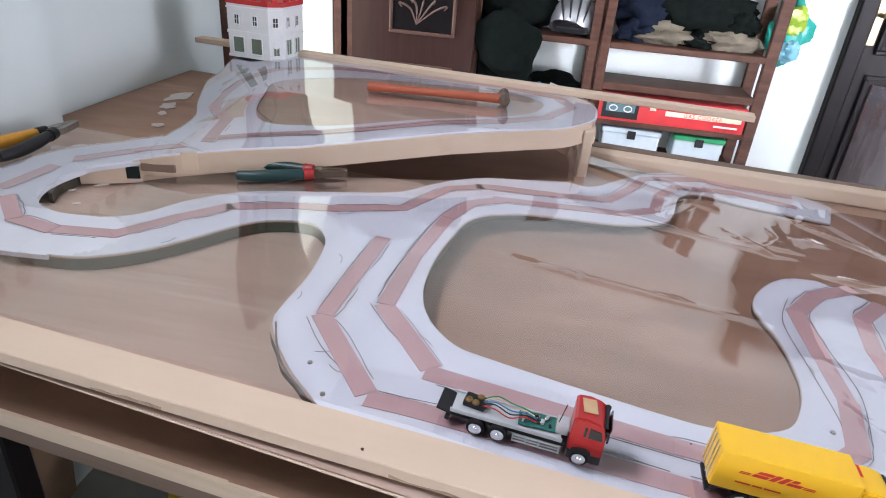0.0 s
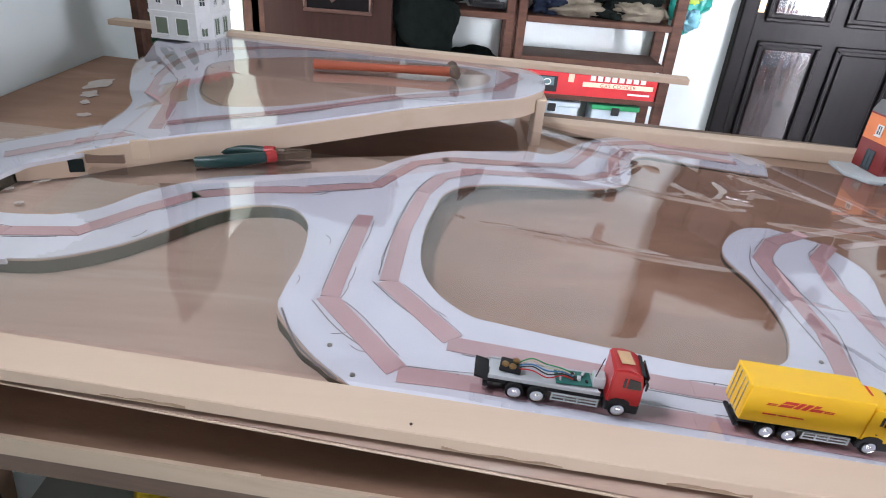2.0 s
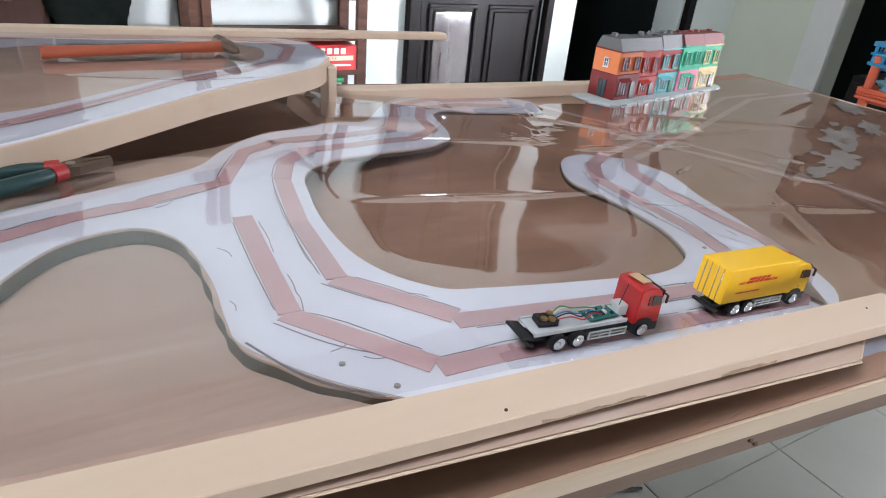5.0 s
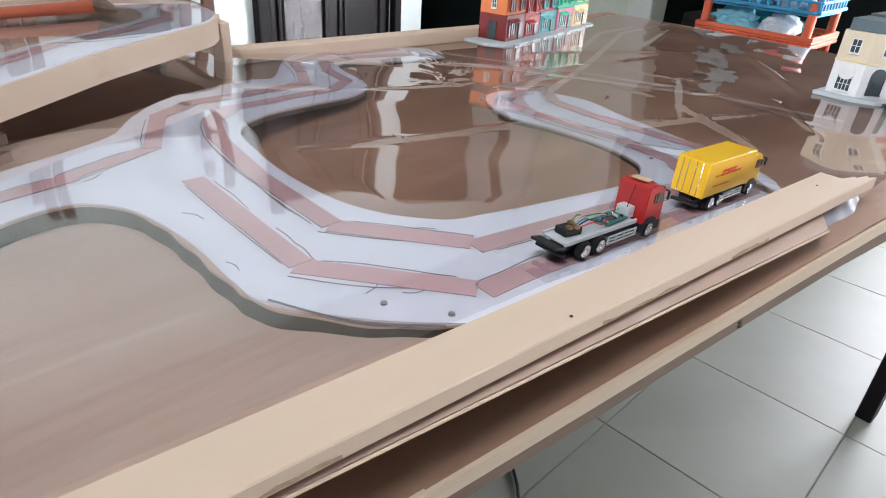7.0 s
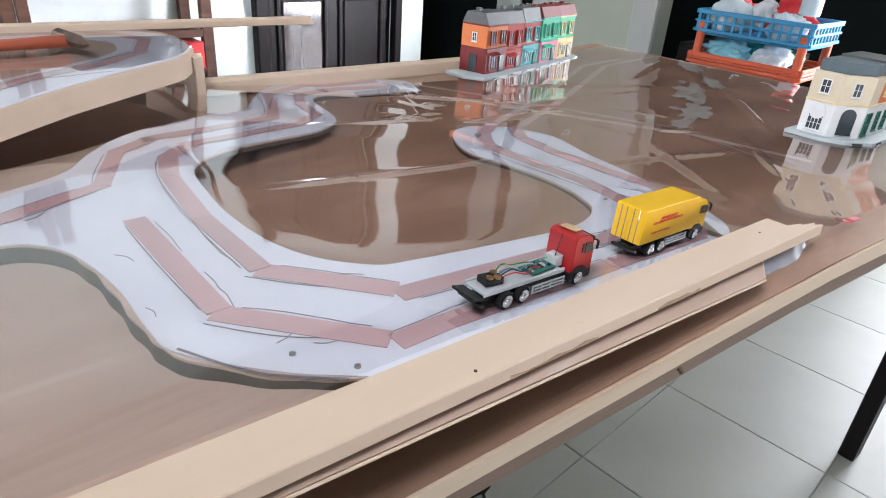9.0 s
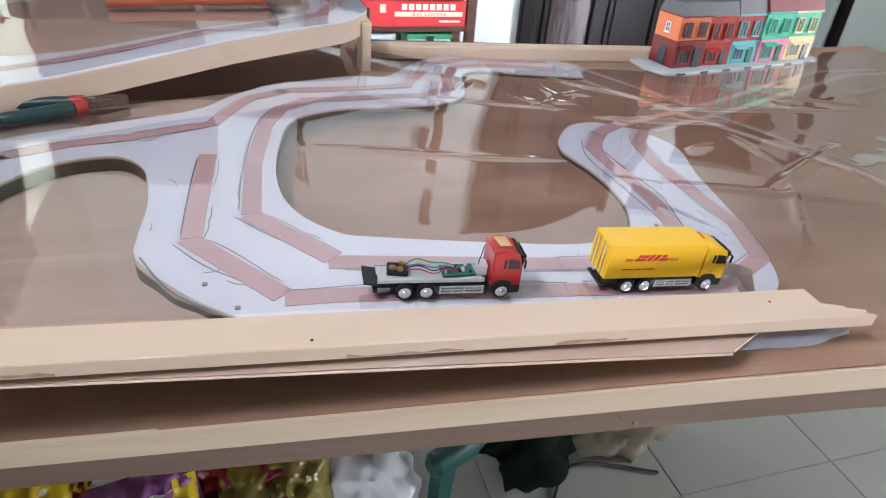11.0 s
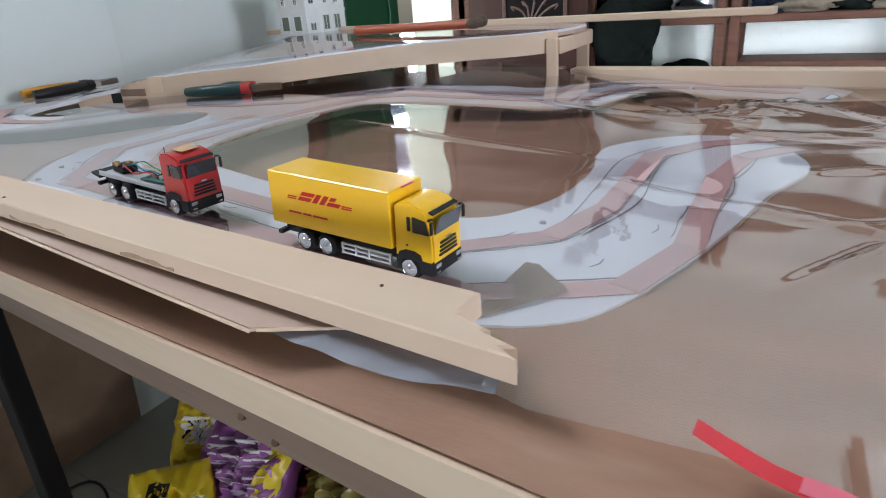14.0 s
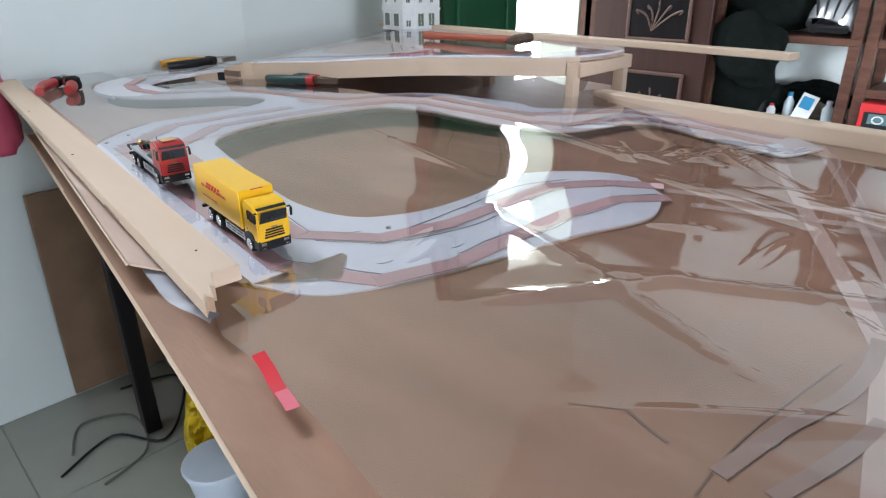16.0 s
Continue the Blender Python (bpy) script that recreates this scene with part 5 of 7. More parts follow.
def film_sheet(name, label, x0, x1, lo, hi, height, keep, step=0.0065, rim=()):
    bm = bmesh.new()
    nx_, ny_ = int((x1 - x0) / step), 135
    g = []
    for i in range(nx_ + 1):
        x = x0 + (x1 - x0) * i / nx_
        col = []
        for j in range(ny_ + 1):
            y = lo(x) + (hi(x) - lo(x)) * j / ny_
            col.append(bm.verts.new((x, y, height(x, y))))
        g.append(col)
    for i in range(nx_):
        for j in range(ny_):
            c = (g[i][j].co + g[i + 1][j + 1].co) / 2
            if keep(c.x, c.y):
                bm.faces.new((g[i][j], g[i + 1][j], g[i + 1][j + 1], g[i][j + 1]))
    bmesh.ops.delete(bm, geom=[v for v in bm.verts if not v.link_faces], context="VERTS")
    if rim:
        for v in bm.verts:
            if v.is_boundary:
                near = min(rim, key=lambda p: (p[0] - v.co.x) ** 2 + (p[1] - v.co.y) ** 2)
                v.co = (near[0], near[1], height(*near))
    ob = part(name, bm, SHEET, None, "", False)
    ob.data.polygons.foreach_set("use_smooth", [True] * len(ob.data.polygons))
    ob.visible_shadow = False
    return tagged(ob, label, "plastic sheet")


def low_film(x, y):
    k = 0.35 + 0.9 * min(max((x - 0.1) / 0.5, 0), 1)
    z = max(surf(x), base_z(x, y) + 0.003) + 0.0022
    lake = max(0.0, 1 - ((x - 0.05) / 0.20) ** 2 - ((y - 0.78) / 0.18) ** 2)
    c = crease(x, y)
    r = ripple(x, y, k)
    near_truck = min(max((0.60 - y) / 0.05, 0), 1) * min(max((0.40 - x) / 0.08, 0), 1)
    edge_ = max(0.0, 1 - (y - sheet_front(x)) / 0.09) ** 2 * smooth((x - 0.31) / 0.15) * min(max((0.95 - x) / 0.3, 0), 1)
    calm = max(0.8 * near_truck, 0.85 * smooth(1 - (y - sheet_front(x)) / 0.10) * smooth((x - 0.33) / 0.08))
    return z + 0.0065 * edge_ - 0.004 * lake + max(r * (1 - calm), -0.0015) + c * (1 - near_truck)


film_sheet("plastic_sheet", "clear glossy plastic sheet spread over the model road", -0.93, 1.32, sheet_front, lambda x: back_y(x) - (0.06 if x > 0.02 else 0.10), low_film,
           lambda x, y: min((x - a) ** 2 + (y - b) ** 2 for a, b in RAMP_LINE) > 0.056 ** 2 and not (x < -0.62 and y > 0.74))


def inside(x, y, outline):
    hit = False
    for (ax, ay), (bx, by) in zip(outline, outline[1:] + outline[:1]):
        if (ay > y) != (by > y) and x < ax + (y - ay) / (by - ay) * (bx - ax):
            hit = not hit
    return hit


film_sheet("plastic_sheet", "clear glossy plastic sheet laid over the raised deck", -0.79, 0.05, lambda x: 0.87, lambda x: 1.61, lambda x, y: deck_z(x, y) + 0.0034 + 0.5 * max(ripple(x, y, 0.6), -0.0024),
           lambda x, y: inside(x, y, deck_line), rim=spline(DECK_OUT, 24))


def ramp_gap(x, y):
    d2, z = min(((x - a) ** 2 + (y - b) ** 2, z) for a, b, z in ramp_path)
    return math.sqrt(d2), z


def corner_film(x, y):
    return ramp_gap(x, y)[1] + 0.003 + 0.4 * max(ripple(x, y, 0.6), -0.0024)


film_sheet("plastic_sheet", "clear glossy plastic sheet over the ramp", -0.93, -0.56, lambda x: 0.742, lambda x: 1.60, corner_film,
           lambda x, y: not inside(x, y, deck_line) and (x < -0.64 or y > 0.905) and ramp_gap(x, y)[0] < 0.051)
# loose flap of film hanging below the plank's end
# The film's sky sheen is painted in as a bluish diffuse haze.
FLAP = film("sheen_tinted_film", (0.72, 0.78, 0.84), 0.45, 0.12, 14, 1.5, 0.40, (0.42, 0.48, 0.60))
bm = bmesh.new()
nu, nv = 24, 6
g = []
for i in range(nu + 1):
    q = i / nu
    x = 0.190 + 0.128 * q
    y0 = 0.436 - 0.1114 * x
    y1 = 0.394 - 0.010 * q / 0.6 if q < 0.6 else 0.384 + 0.008 * (q - 0.6) / 0.4
    g.append([bm.verts.new((x, y0 + (y1 - y0) * j / nv, 0.7860 - 0.003 * (j / nv) ** 1.3 + 0.0006 * math.sin(8 * j / nv + 0.9 * i))) for j in range(nv + 1)])
for i in range(nu):
    for j in range(nv):
        bm.faces.new((g[i][j], g[i + 1][j], g[i + 1][j + 1], g[i][j + 1]))
fl = part("film_flap", bm, FLAP, None, "", True)
fl.visible_shadow = False
tagged(fl, "loose corner of plastic film under the plank, bluish sheen in its colour", "plastic film")

# red tape on the sheet's corner
RED_TAPE = mat("glossy_red_tape", (0.68, 0.03, 0.05), 0.3, (0.60, 0.025, 0.04), 30, coat=0.3)
PINK_TAPE = mat("pink_faded_tape", (0.72, 0.16, 0.22), 0.35, (0.66, 0.12, 0.18), 30, coat=0.2)
rt = thing("red_tape", (0.40, 0.39, 0.772), "short curled strip of red sticky tape on the plastic sheet", "tape")


def film_at(x, y):
    return low_film(x, max(y, sheet_front(x)))


def tape_patch(path, width, material):
    pts = [(x, y, z) for x, y, z in open_line(path, 5)]
    under("tape_strip", ribbon(pts, width, 0.0006), material, rt)


zt = film_at(0.42, 0.388)
tape_patch([(0.396, 0.387, zt + 0.011), (0.408, 0.386, zt + 0.006), (0.420, 0.3835, zt + 0.003), (0.432, 0.381, zt + 0.002)], 0.0085, RED_TAPE)
tape_patch([(0.429, 0.3815, zt + 0.0032), (0.438, 0.380, zt + 0.003), (0.447, 0.378, zt + 0.0025)], 0.0080, PINK_TAPE)

# ---- tape lines, grey-white patches and plaster on the bare tabletop ----
FAINT = mat("faded_brown_tape", (0.58, 0.455, 0.41), 0.55, (0.51, 0.39, 0.34), 14, bump=0.1, bump_scale=200)
marks = thing("tape_markings", (0.6, 0.9, BASE), "faded tape strips marking roads on the bare tabletop", "tape")


def flat_run(points, width, material=FAINT):
    pts = []
    for a, b in zip(points, points[1:]):
        n_ = max(2, int(math.dist(a, b) / 0.02))
        path = [(*lerp(a, b, k / n_), 0) for k in range(n_ + 1)]
        path = [(x, y, base_z(x, y) + 0.0006) for x, y, z in path]
        under("tape_strip", ribbon(path, width, 0.0005), material, marks)


flat_run([(0.385, 1.275), (0.47, 1.08), (0.632, 0.76)], 0.016)
flat_run([(0.453, 1.270), (0.545, 1.07), (0.650, 0.80)], 0.016)
flat_run([(0.632, 0.76), (0.662, 0.70), (0.700, 0.51)], 0.016)
flat_run([(0.388, 0.923), (0.622, 1.005), (1.0, 1.164), (1.18, 1.17)], 0.014)
flat_run([(0.434, 0.895), (0.660, 0.975), (1.06, 1.135), (1.33, 1.15)], 0.014)


def flat_curve(points, width, material=FAINT):
    path = [(x, y, base_z(x, y) + 0.0006) for x, y in open_line(points, 8)]
    under("tape_strip", ribbon(path, width, 0.0005), material, marks)


OLD = mat("mauve_worn_tape", (0.38, 0.275, 0.245), 0.5, (0.32, 0.22, 0.185), 22, bump=0.15, bump_scale=160, spots=(0.31, 0.21, 0.16), spot_scale=16, spot_width=0.16)
flat_curve([(0.629, 0.512), (0.641, 0.575), (0.657, 0.635), (0.657, 0.70), (0.636, 0.79)], 0.010, OLD)
flat_curve([(0.655, 0.515), (0.676, 0.60), (0.680, 0.70), (0.655, 0.80), (0.593, 0.956), (0.482, 1.226)], 0.009, OLD)
LINE = mat("dark_marker_line", (0.16, 0.11, 0.09), 0.6, (0.24, 0.17, 0.135), 60)
for points, w in (([(0.627, 0.490), (0.6265, 0.514), (0.6285, 0.558), (0.639, 0.632), (0.6445, 0.667)], 0.0011), ([(0.541, 0.507), (0.556, 0.517), (0.569, 0.526)], 0.0008),
                  ([(0.569, 0.526), (0.585, 0.520), (0.600, 0.516)], 0.0022)):
    path = [(x, y, base_z(x, y) + 0.0004) for x, y in open_line(points, 6)]
    under("drawn_line", ribbon(path, w, 0.0003), LINE, marks)
PATCH_GREY = mat("grey_white_patch", (0.50, 0.47, 0.435), 0.85, (0.40, 0.365, 0.33), 24, bump=0.4, bump_scale=60, spots=(0.30, 0.24, 0.20), spot_scale=14, spot_width=0.1)
PLASTER = mat("white_plaster_smear", (0.66, 0.62, 0.60), 0.8, (0.50, 0.43, 0.40), 30, bump=0.4, bump_scale=60)


def smear(cx, cy, rx, ry, turn, seed, material, z_of, name, label, ragged=False):
    """A flat blot; a ragged one has a broken outline."""
    rnd = random.Random(seed)
    pts = []
    n = 26 if ragged else 16
    for k in range(n):
        a = 2 * math.pi * k / n
        r = rnd.uniform(0.55, 1.15) if ragged else rnd.uniform(0.65, 1.1)
        u, v = rx * r * math.cos(a), ry * r * math.sin(a)
        c, s_ = math.cos(turn), math.sin(turn)
        pts.append((cx + u * c - v * s_, cy + u * s_ + v * c))
    bm = prism(pts if ragged else spline(pts, 3), 0, 0.0008)
    for v in bm.verts:
        v.co.z += z_of(v.co.x, v.co.y)
    tagged(part(name, bm, material), label, "patch", "plaster patches")


# Flat grey-white patches on the right of the tabletop, large ones first.
for i, (cx, cy, rx, ry, tn) in enumerate(((1.285, 1.02, 0.085, 0.030, 0.7), (1.14, 0.885, 0.075, 0.026, 0.6), (0.985, 0.858, 0.105, 0.040, 0.42), (0.835, 0.775, 0.085, 0.034, 0.35), (0.72, 0.745, 0.055, 0.018, 0.2))):
    smear(cx, cy, rx, ry, tn, i, PATCH_GREY, lambda x, y: base_z(x, y) + 0.0012, "plaster_patch", "ragged grey-white patch on the tabletop", True)
for i, (cx, cy, rx, ry) in enumerate(((1.075, 0.930, 0.022, 0.011), (0.920, 0.862, 0.016, 0.009), (0.815, 0.812, 0.016, 0.010), (0.99, 0.905, 0.012, 0.008), (0.70, 0.80, 0.018, 0.012))):
    smear(cx, cy, rx, ry, 0.5, 90 + i, PATCH_GREY, lambda x, y: base_z(x, y) + 0.0012, "plaster_patch", "small grey-white patch on the tabletop")
for i, (cx, cy, rx, ry) in enumerate(((-0.868, 1.405, 0.024, 0.050), (-0.850, 1.325, 0.018, 0.030), (-0.83, 1.27, 0.010, 0.016), (-0.794, 1.195, 0.013, 0.012))):
    smear(cx, cy, rx, ry, 0.3 * i, 30 + i, PLASTER, lambda x, y: base_z(x, y) + 0.0012, "plaster_patch", "whitish dried plaster smear on the tabletop")
for i, (cx, cy, rx, ry, z) in enumerate(((-0.676, 0.868, 0.011, 0.004, 0.787), (-0.667, 0.884, 0.008, 0.003, 0.787), (-0.70, 0.838, 0.006, 0.004, 0.787), (-0.665, 0.80, 0.007, 0.004, 0.787),
                                         (-0.80, 0.937, 0.010, 0.008, 0.806), (-0.776, 0.958, 0.013, 0.006, 0.806))):
    smear(cx, cy, rx, ry, 0.7, 70 + i, PLASTER, lambda x, y: z, "plaster_crumbs", "white plaster crumbs beside the ramp")
GREY_SMEAR = mat("grey_scuff", (0.36, 0.35, 0.37), 0.6, (0.55, 0.55, 0.6), 60)
for i, (cx, cy, rx, ry) in enumerate(((0.03, 0.514, 0.028, 0.003), (0.012, 0.518, 0.012, 0.004), (0.055, 0.511, 0.014, 0.0025))):
    smear(cx, cy, rx, ry, -0.08, 50 + i, GREY_SMEAR, lambda x, y: surf(x) + 0.0002 + 0.0003 * (x > 0.04), "paint_scuff", "grey scuff on the white road")

# ---- doors ----
CARVE = mat("worn_carved_wood", (0.13, 0.068, 0.05), 0.45, (0.08, 0.04, 0.03), 20, bump=0.2, bump_scale=120)
OLD_EDGE = mat("worn_pale_door_edge", (0.45, 0.33, 0.26), 0.6, (0.30, 0.17, 0.12), 9, (6, 6, 0.7), bump=0.2, spots=(0.14, 0.06, 0.045), spot_scale=3)
GREEN_EDGE = mat("green_panel_moulding", (0.02, 0.13, 0.055), 0.3, scale=6)
BRASS = mat("old_brass", (0.40, 0.31, 0.16), 0.35, scale=40, metal=0.85)


def frame_bm(u0, u1, z0, z1, w, t, place_at):
    """A rectangular moulding: u runs along the leaf, t stands proud of it."""
    bm = bmesh.new()
    for (a, b, c, d) in ((u0, u1, z0, z0 + w), (u0, u1, z1 - w, z1), (u0, u0 + w, z0 + w, z1 - w), (u1 - w, u1, z0 + w, z1 - w)):
        size, at = place_at((a + b) / 2, (c + d) / 2, b - a, d - c, t)
        add_box(bm, size, at, bevel=min(w, t) * 0.3)
    return bm


def scroll(cx, cz, w, h, y, depth, flip=1):
    """A leaf carving: a stem with curled leaves."""
    bm = bmesh.new()
    for k in range(5):
        s = -1 + 0.5 * k
        tip = (cx + s * w * 0.42 * flip, y, cz + h * (0.36 - 0.22 * abs(s)))
        mid = (cx + s * w * 0.22 * flip, y, cz + h * (0.02 + 0.12 * (1 - abs(s))))
        path = spline([(cx - 0.1 * w * flip, y, cz - h * 0.34), mid, tip, (tip[0] - 0.05 * w * s, y, tip[2] - 0.10 * h)], 5, False)
        n_ = len(path)
        add_sweep(bm, path, [0.002 + depth * math.sin(math.pi * (i + 0.5) / n_) for i in range(n_)], 6)
    return bm


door = thing("carved_door", (-0.66, 2.815, 0), "open red-brown wooden door with carved leaf panels", "door")
LEAF_Y = 2.800


def on_leaf(u, z, du, dz, t):
    return (du, t, dz), (u, LEAF_Y - t / 2, z)


under("door_leaf", box((0.54, 0.034, 1.77), (-0.66, LEAF_Y + 0.0175, 0.895), bevel=0.003), BROWN_DOOR, door)
under("door_edge", box((0.036, 0.04, 1.77), (-0.948, LEAF_Y + 0.02, 0.895), bevel=0.004), OLD_EDGE, door, "worn paler edge stile")
for z0, z1 in ((0.10, 0.245), (0.33, 0.61), (0.74, 0.925), (1.04, 1.32), (1.42, 1.68)):
    pane = under("door_panel", box((0.27, 0.006, z1 - z0), (-0.61, LEAF_Y - 0.0031, (z0 + z1) / 2), bevel=0.002), DARK_DOOR, door, "darker inset panel")
    pane_frame = frame_bm(-0.75, -0.47, z0 - 0.005, z1 + 0.005, 0.014, 0.014, on_leaf)
    under("moulding", pane_frame, CARVE, door, "worn raised moulding")
    under("carving", scroll(-0.61, (z0 + z1) / 2, 0.24, min(z1 - z0, 0.24) * 0.9, LEAF_Y - 0.007, 0.0028), CARVE, door, "carved leaf scroll", True)

gd = thing("green_door", (-0.97, 2.1, 0), "dark green painted panelled door leaf", "door")
under("door_leaf", box((0.034, 0.405, 1.78), (-0.972, 2.105, 0.90), bevel=0.003), GREEN_DOOR, gd)


def on_green(u, z, du, dz, t):
    return (t, du, dz), (-0.955 + t / 2, u, z)


for z0, z1 in ((0.12, 0.66), (0.76, 1.10), (1.20, 1.68)):
    under("moulding", frame_bm(1.96, 2.25, z0, z1, 0.016, 0.010, on_green), GREEN_EDGE, gd)
    under("door_panel", box((0.005, 0.24, z1 - z0 - 0.05), (-0.9525, 2.105, (z0 + z1) / 2), bevel=0.002), GREEN_DOOR, gd)

dd = thing("dark_panel_door", (1.59, 3.13, 0), "closed dark varnished wooden door with inset panels", "door")
under("door_leaf", box((0.775, 0.035, 2.05), (1.59, 3.1425, 1.026), bevel=0.002), DARK_DOOR, dd)
# Same door wood, made lighter and glossier on the left to hold the sheen.
SHINY = mat("dark_glossy_panel", (0.04, 0.028, 0.030), 0.14, (0.028, 0.019, 0.020), 5, (6, 6, 0.6), bump=0.6, bump_scale=7, coat=1.0)


def on_dark(u, z, du, dz, t):
    return (du, t, dz), (u, 3.125 - t / 2, z)


for u0, u1 in ((1.262, 1.555), (1.625, 1.918)):
    for z0, z1 in ((0.10, 0.717), (0.80, 1.10), (1.19, 1.95)):
        under("moulding", frame_bm(u0, u1, z0, z1, 0.020, 0.014, on_dark), DARK_DOOR, dd)
        under("door_panel", box((u1 - u0 - 0.07, 0.010, z1 - z0 - 0.07), ((u0 + u1) / 2, 3.1199, (z0 + z1) / 2), bevel=0.004), SHINY if u0 < 1.4 else DARK_DOOR, dd)
plate = under("lock_plate", box((0.035, 0.005, 0.19), (1.232, 3.1215, 0.93), bevel=0.002), BRASS, dd, "old brass lock plate")
under("door_handle", sweep(spline([(1.232, 3.118, 0.955), (1.232, 3.085, 0.955), (1.262, 3.078, 0.957), (1.33, 3.080, 0.948)], 5, False), 0.008, 8), BRASS, dd, "old brass lever handle", True)

# ---- wall tiles and frieze ----
TILE_WALL = mat("bluish_white_wall_tile", (0.72, 0.79, 0.80), 0.28, (0.67, 0.74, 0.75), 2.5, bump=0.04, bump_scale=15)
FRIEZE = mat("cream_frieze_tile", (0.66, 0.62, 0.52), 0.35, (0.60, 0.56, 0.46), 12, bump=0.1)
MOTIF = mat("brown_frieze_motif", (0.38, 0.28, 0.20), 0.5, (0.48, 0.38, 0.28), 40)
for x, y0, y1 in ((ROOM_L, 1.135, 1.845), (ROOM_L + 0.0505, -0.75, 1.128)):
    setting("wall_tiling", box((0.005, y1 - y0, 1.01), (x + 0.0030, (y0 + y1) / 2, 0.506), bevel=0.001), TILE_WALL, "bluish white wall tiling below a frieze")
    fr = setting("trim_frieze", box((0.007, y1 - y0, 0.085), (x + 0.0040, (y0 + y1) / 2, 1.0565), bevel=0.001), FRIEZE, "cream tile frieze with brown oval motifs", "trim")
    for k in range(int((y1 - y0) / 0.06)):
        bm = bmesh.new()
        add_cyl(bm, 0.017, 0.003, (x + 0.0078, y0 + 0.03 + 0.06 * k, 1.060), (0, 90, 0), n=14)
        add_cyl(bm, 0.009, 0.004, (x + 0.0080, y0 + 0.03 + 0.06 * k, 1.060), (0, 90, 0), n=10)
        add_box(bm, (0.003, 0.008, 0.008), (x + 0.0078, y0 + 0.06 + 0.06 * k, 1.028))
        part("motif", bm, MOTIF, fr)

# ---- shelf rack ----
rack = thing("shelf_rack", (0.2, 2.98, 0), "old red-brown wooden shelf rack against the white wall", "shelf")
for x in (-0.395, 0.098, 0.147, 0.795):
    for y in (2.875, 3.085):
        under("upright", box((0.036 if x < 0.7 else 0.045, 0.03, 1.75), (x, y, 0.875), bevel=0.002), SHELF_WOOD, rack)
for x0, x1, zs in ((-0.41, 0.115, (0.10, 0.455, 0.768, 1.09, 1.5)), (0.166, 0.772, (0.10, 0.295, 0.455, 0.768, 1.09, 1.5))):
    for z in zs:
        under("shelf_board", box((x1 - x0, 0.20, 0.016), ((x0 + x1) / 2, 2.975, z + 0.004), bevel=0.002), SHELF_WOOD, rack)
        under("front_batten", box((x1 - x0, 0.018, 0.026), ((x0 + x1) / 2, 2.867, z - 0.001), bevel=0.002), SHELF_WOOD, rack)
under("shelf_board", box((0.606, 0.20, 0.016), (0.469, 2.975, 0.610), bevel=0.002), SHELF_WOOD, rack)
under("cross_batten", box((0.606, 0.02, 0.03), (0.469, 2.87, 0.603), bevel=0.002), SHELF_WOOD, rack)



def lump(size, at, seed, rough=0.25, freq=2.2, turn=(0, 0, 0), sub=4, flat=True, fine=0.09):
    """A crumpled soft body that rests flat on its base."""
    bm = bmesh.new()
    bmesh.ops.create_icosphere(bm, subdivisions=sub, radius=0.5)
    for v in bm.verts:
        n1 = noise.noise(v.co * freq + Vector((seed * 3.7, seed, 0)))
        n2 = noise.noise(v.co * freq * 3.6 + Vector((seed, 0, seed * 2.1)))
        n3 = 1 - abs(noise.noise(v.co * freq * 2.1 + Vector((0, seed * 1.3, 0)))) - 0.5 * abs(noise.noise(v.co * freq * 4.7 + Vector((seed, 0, 0))))
        v.co *= 1 + rough * n1 + fine * n2 + 0.22 * rough * (n3 - 0.8) * 2
        if flat:
            v.co.z = max(v.co.z, -0.42)
    low = min(v.co.z for v in bm.verts)
    for v in bm.verts:
        v.co.z -= low
    bm.transform(pose(*at, *turn) @ Matrix.Diagonal((*size, 1)))
    return bm


def soft(name, label, category, size, at, seed, material, group="", **kw):
    ob = part(name, lump(size, at, seed, **kw), material, None, "", True, 88)
    return tagged(ob, label, category, group)


CLOTH_DARK = mat("dark_cloth", (0.010, 0.0135, 0.012), 0.95, (0.005, 0.007, 0.0065), 30, bump=0.5, bump_scale=120, spec=0.06)
CLOTH_KHAKI = mat("khaki_cloth", (0.24, 0.21, 0.16), 0.9, (0.15, 0.13, 0.10), 25, bump=0.5, bump_scale=120, spec=0.1)
CLOTH_NAVY = mat("navy_cloth", (0.016, 0.022, 0.040), 0.9, (0.010, 0.014, 0.026), 25, bump=0.5, bump_scale=120, spec=0.06)
CARD = mat("brown_cardboard", (0.24, 0.155, 0.095), 0.8, (0.18, 0.11, 0.07), 10, bump=0.2)
WHITE_PLASTIC = mat("white_plastic_bag", (0.68, 0.71, 0.74), 0.35, (0.55, 0.58, 0.62), 8, bump=0.6, bump_scale=30)
CLEAR_BAG = mat("milky_clear_plastic", (0.62, 0.70, 0.74), 0.18, (0.45, 0.55, 0.60), 9, bump=0.7, bump_scale=25)
BLUE_PL = mat("blue_basket_plastic", (0.02, 0.27, 0.50), 0.4, (0.015, 0.22, 0.43), 10)
ORANGE_PL = mat("orange_red_plastic", (0.72, 0.13, 0.05), 0.4, (0.62, 0.10, 0.04), 10)
RED_CARD = mat("red_printed_card", (0.62, 0.025, 0.03), 0.35, (0.54, 0.02, 0.025), 10)
CREAM_PRINT = mat("cream_print", (0.80, 0.70, 0.52), 0.5, scale=30)
WHITE_PRINT = mat("white_print", (0.82, 0.82, 0.80), 0.5, scale=30)
GREEN_PL = mat("green_lid_plastic", (0.02, 0.34, 0.13), 0.4, scale=10)
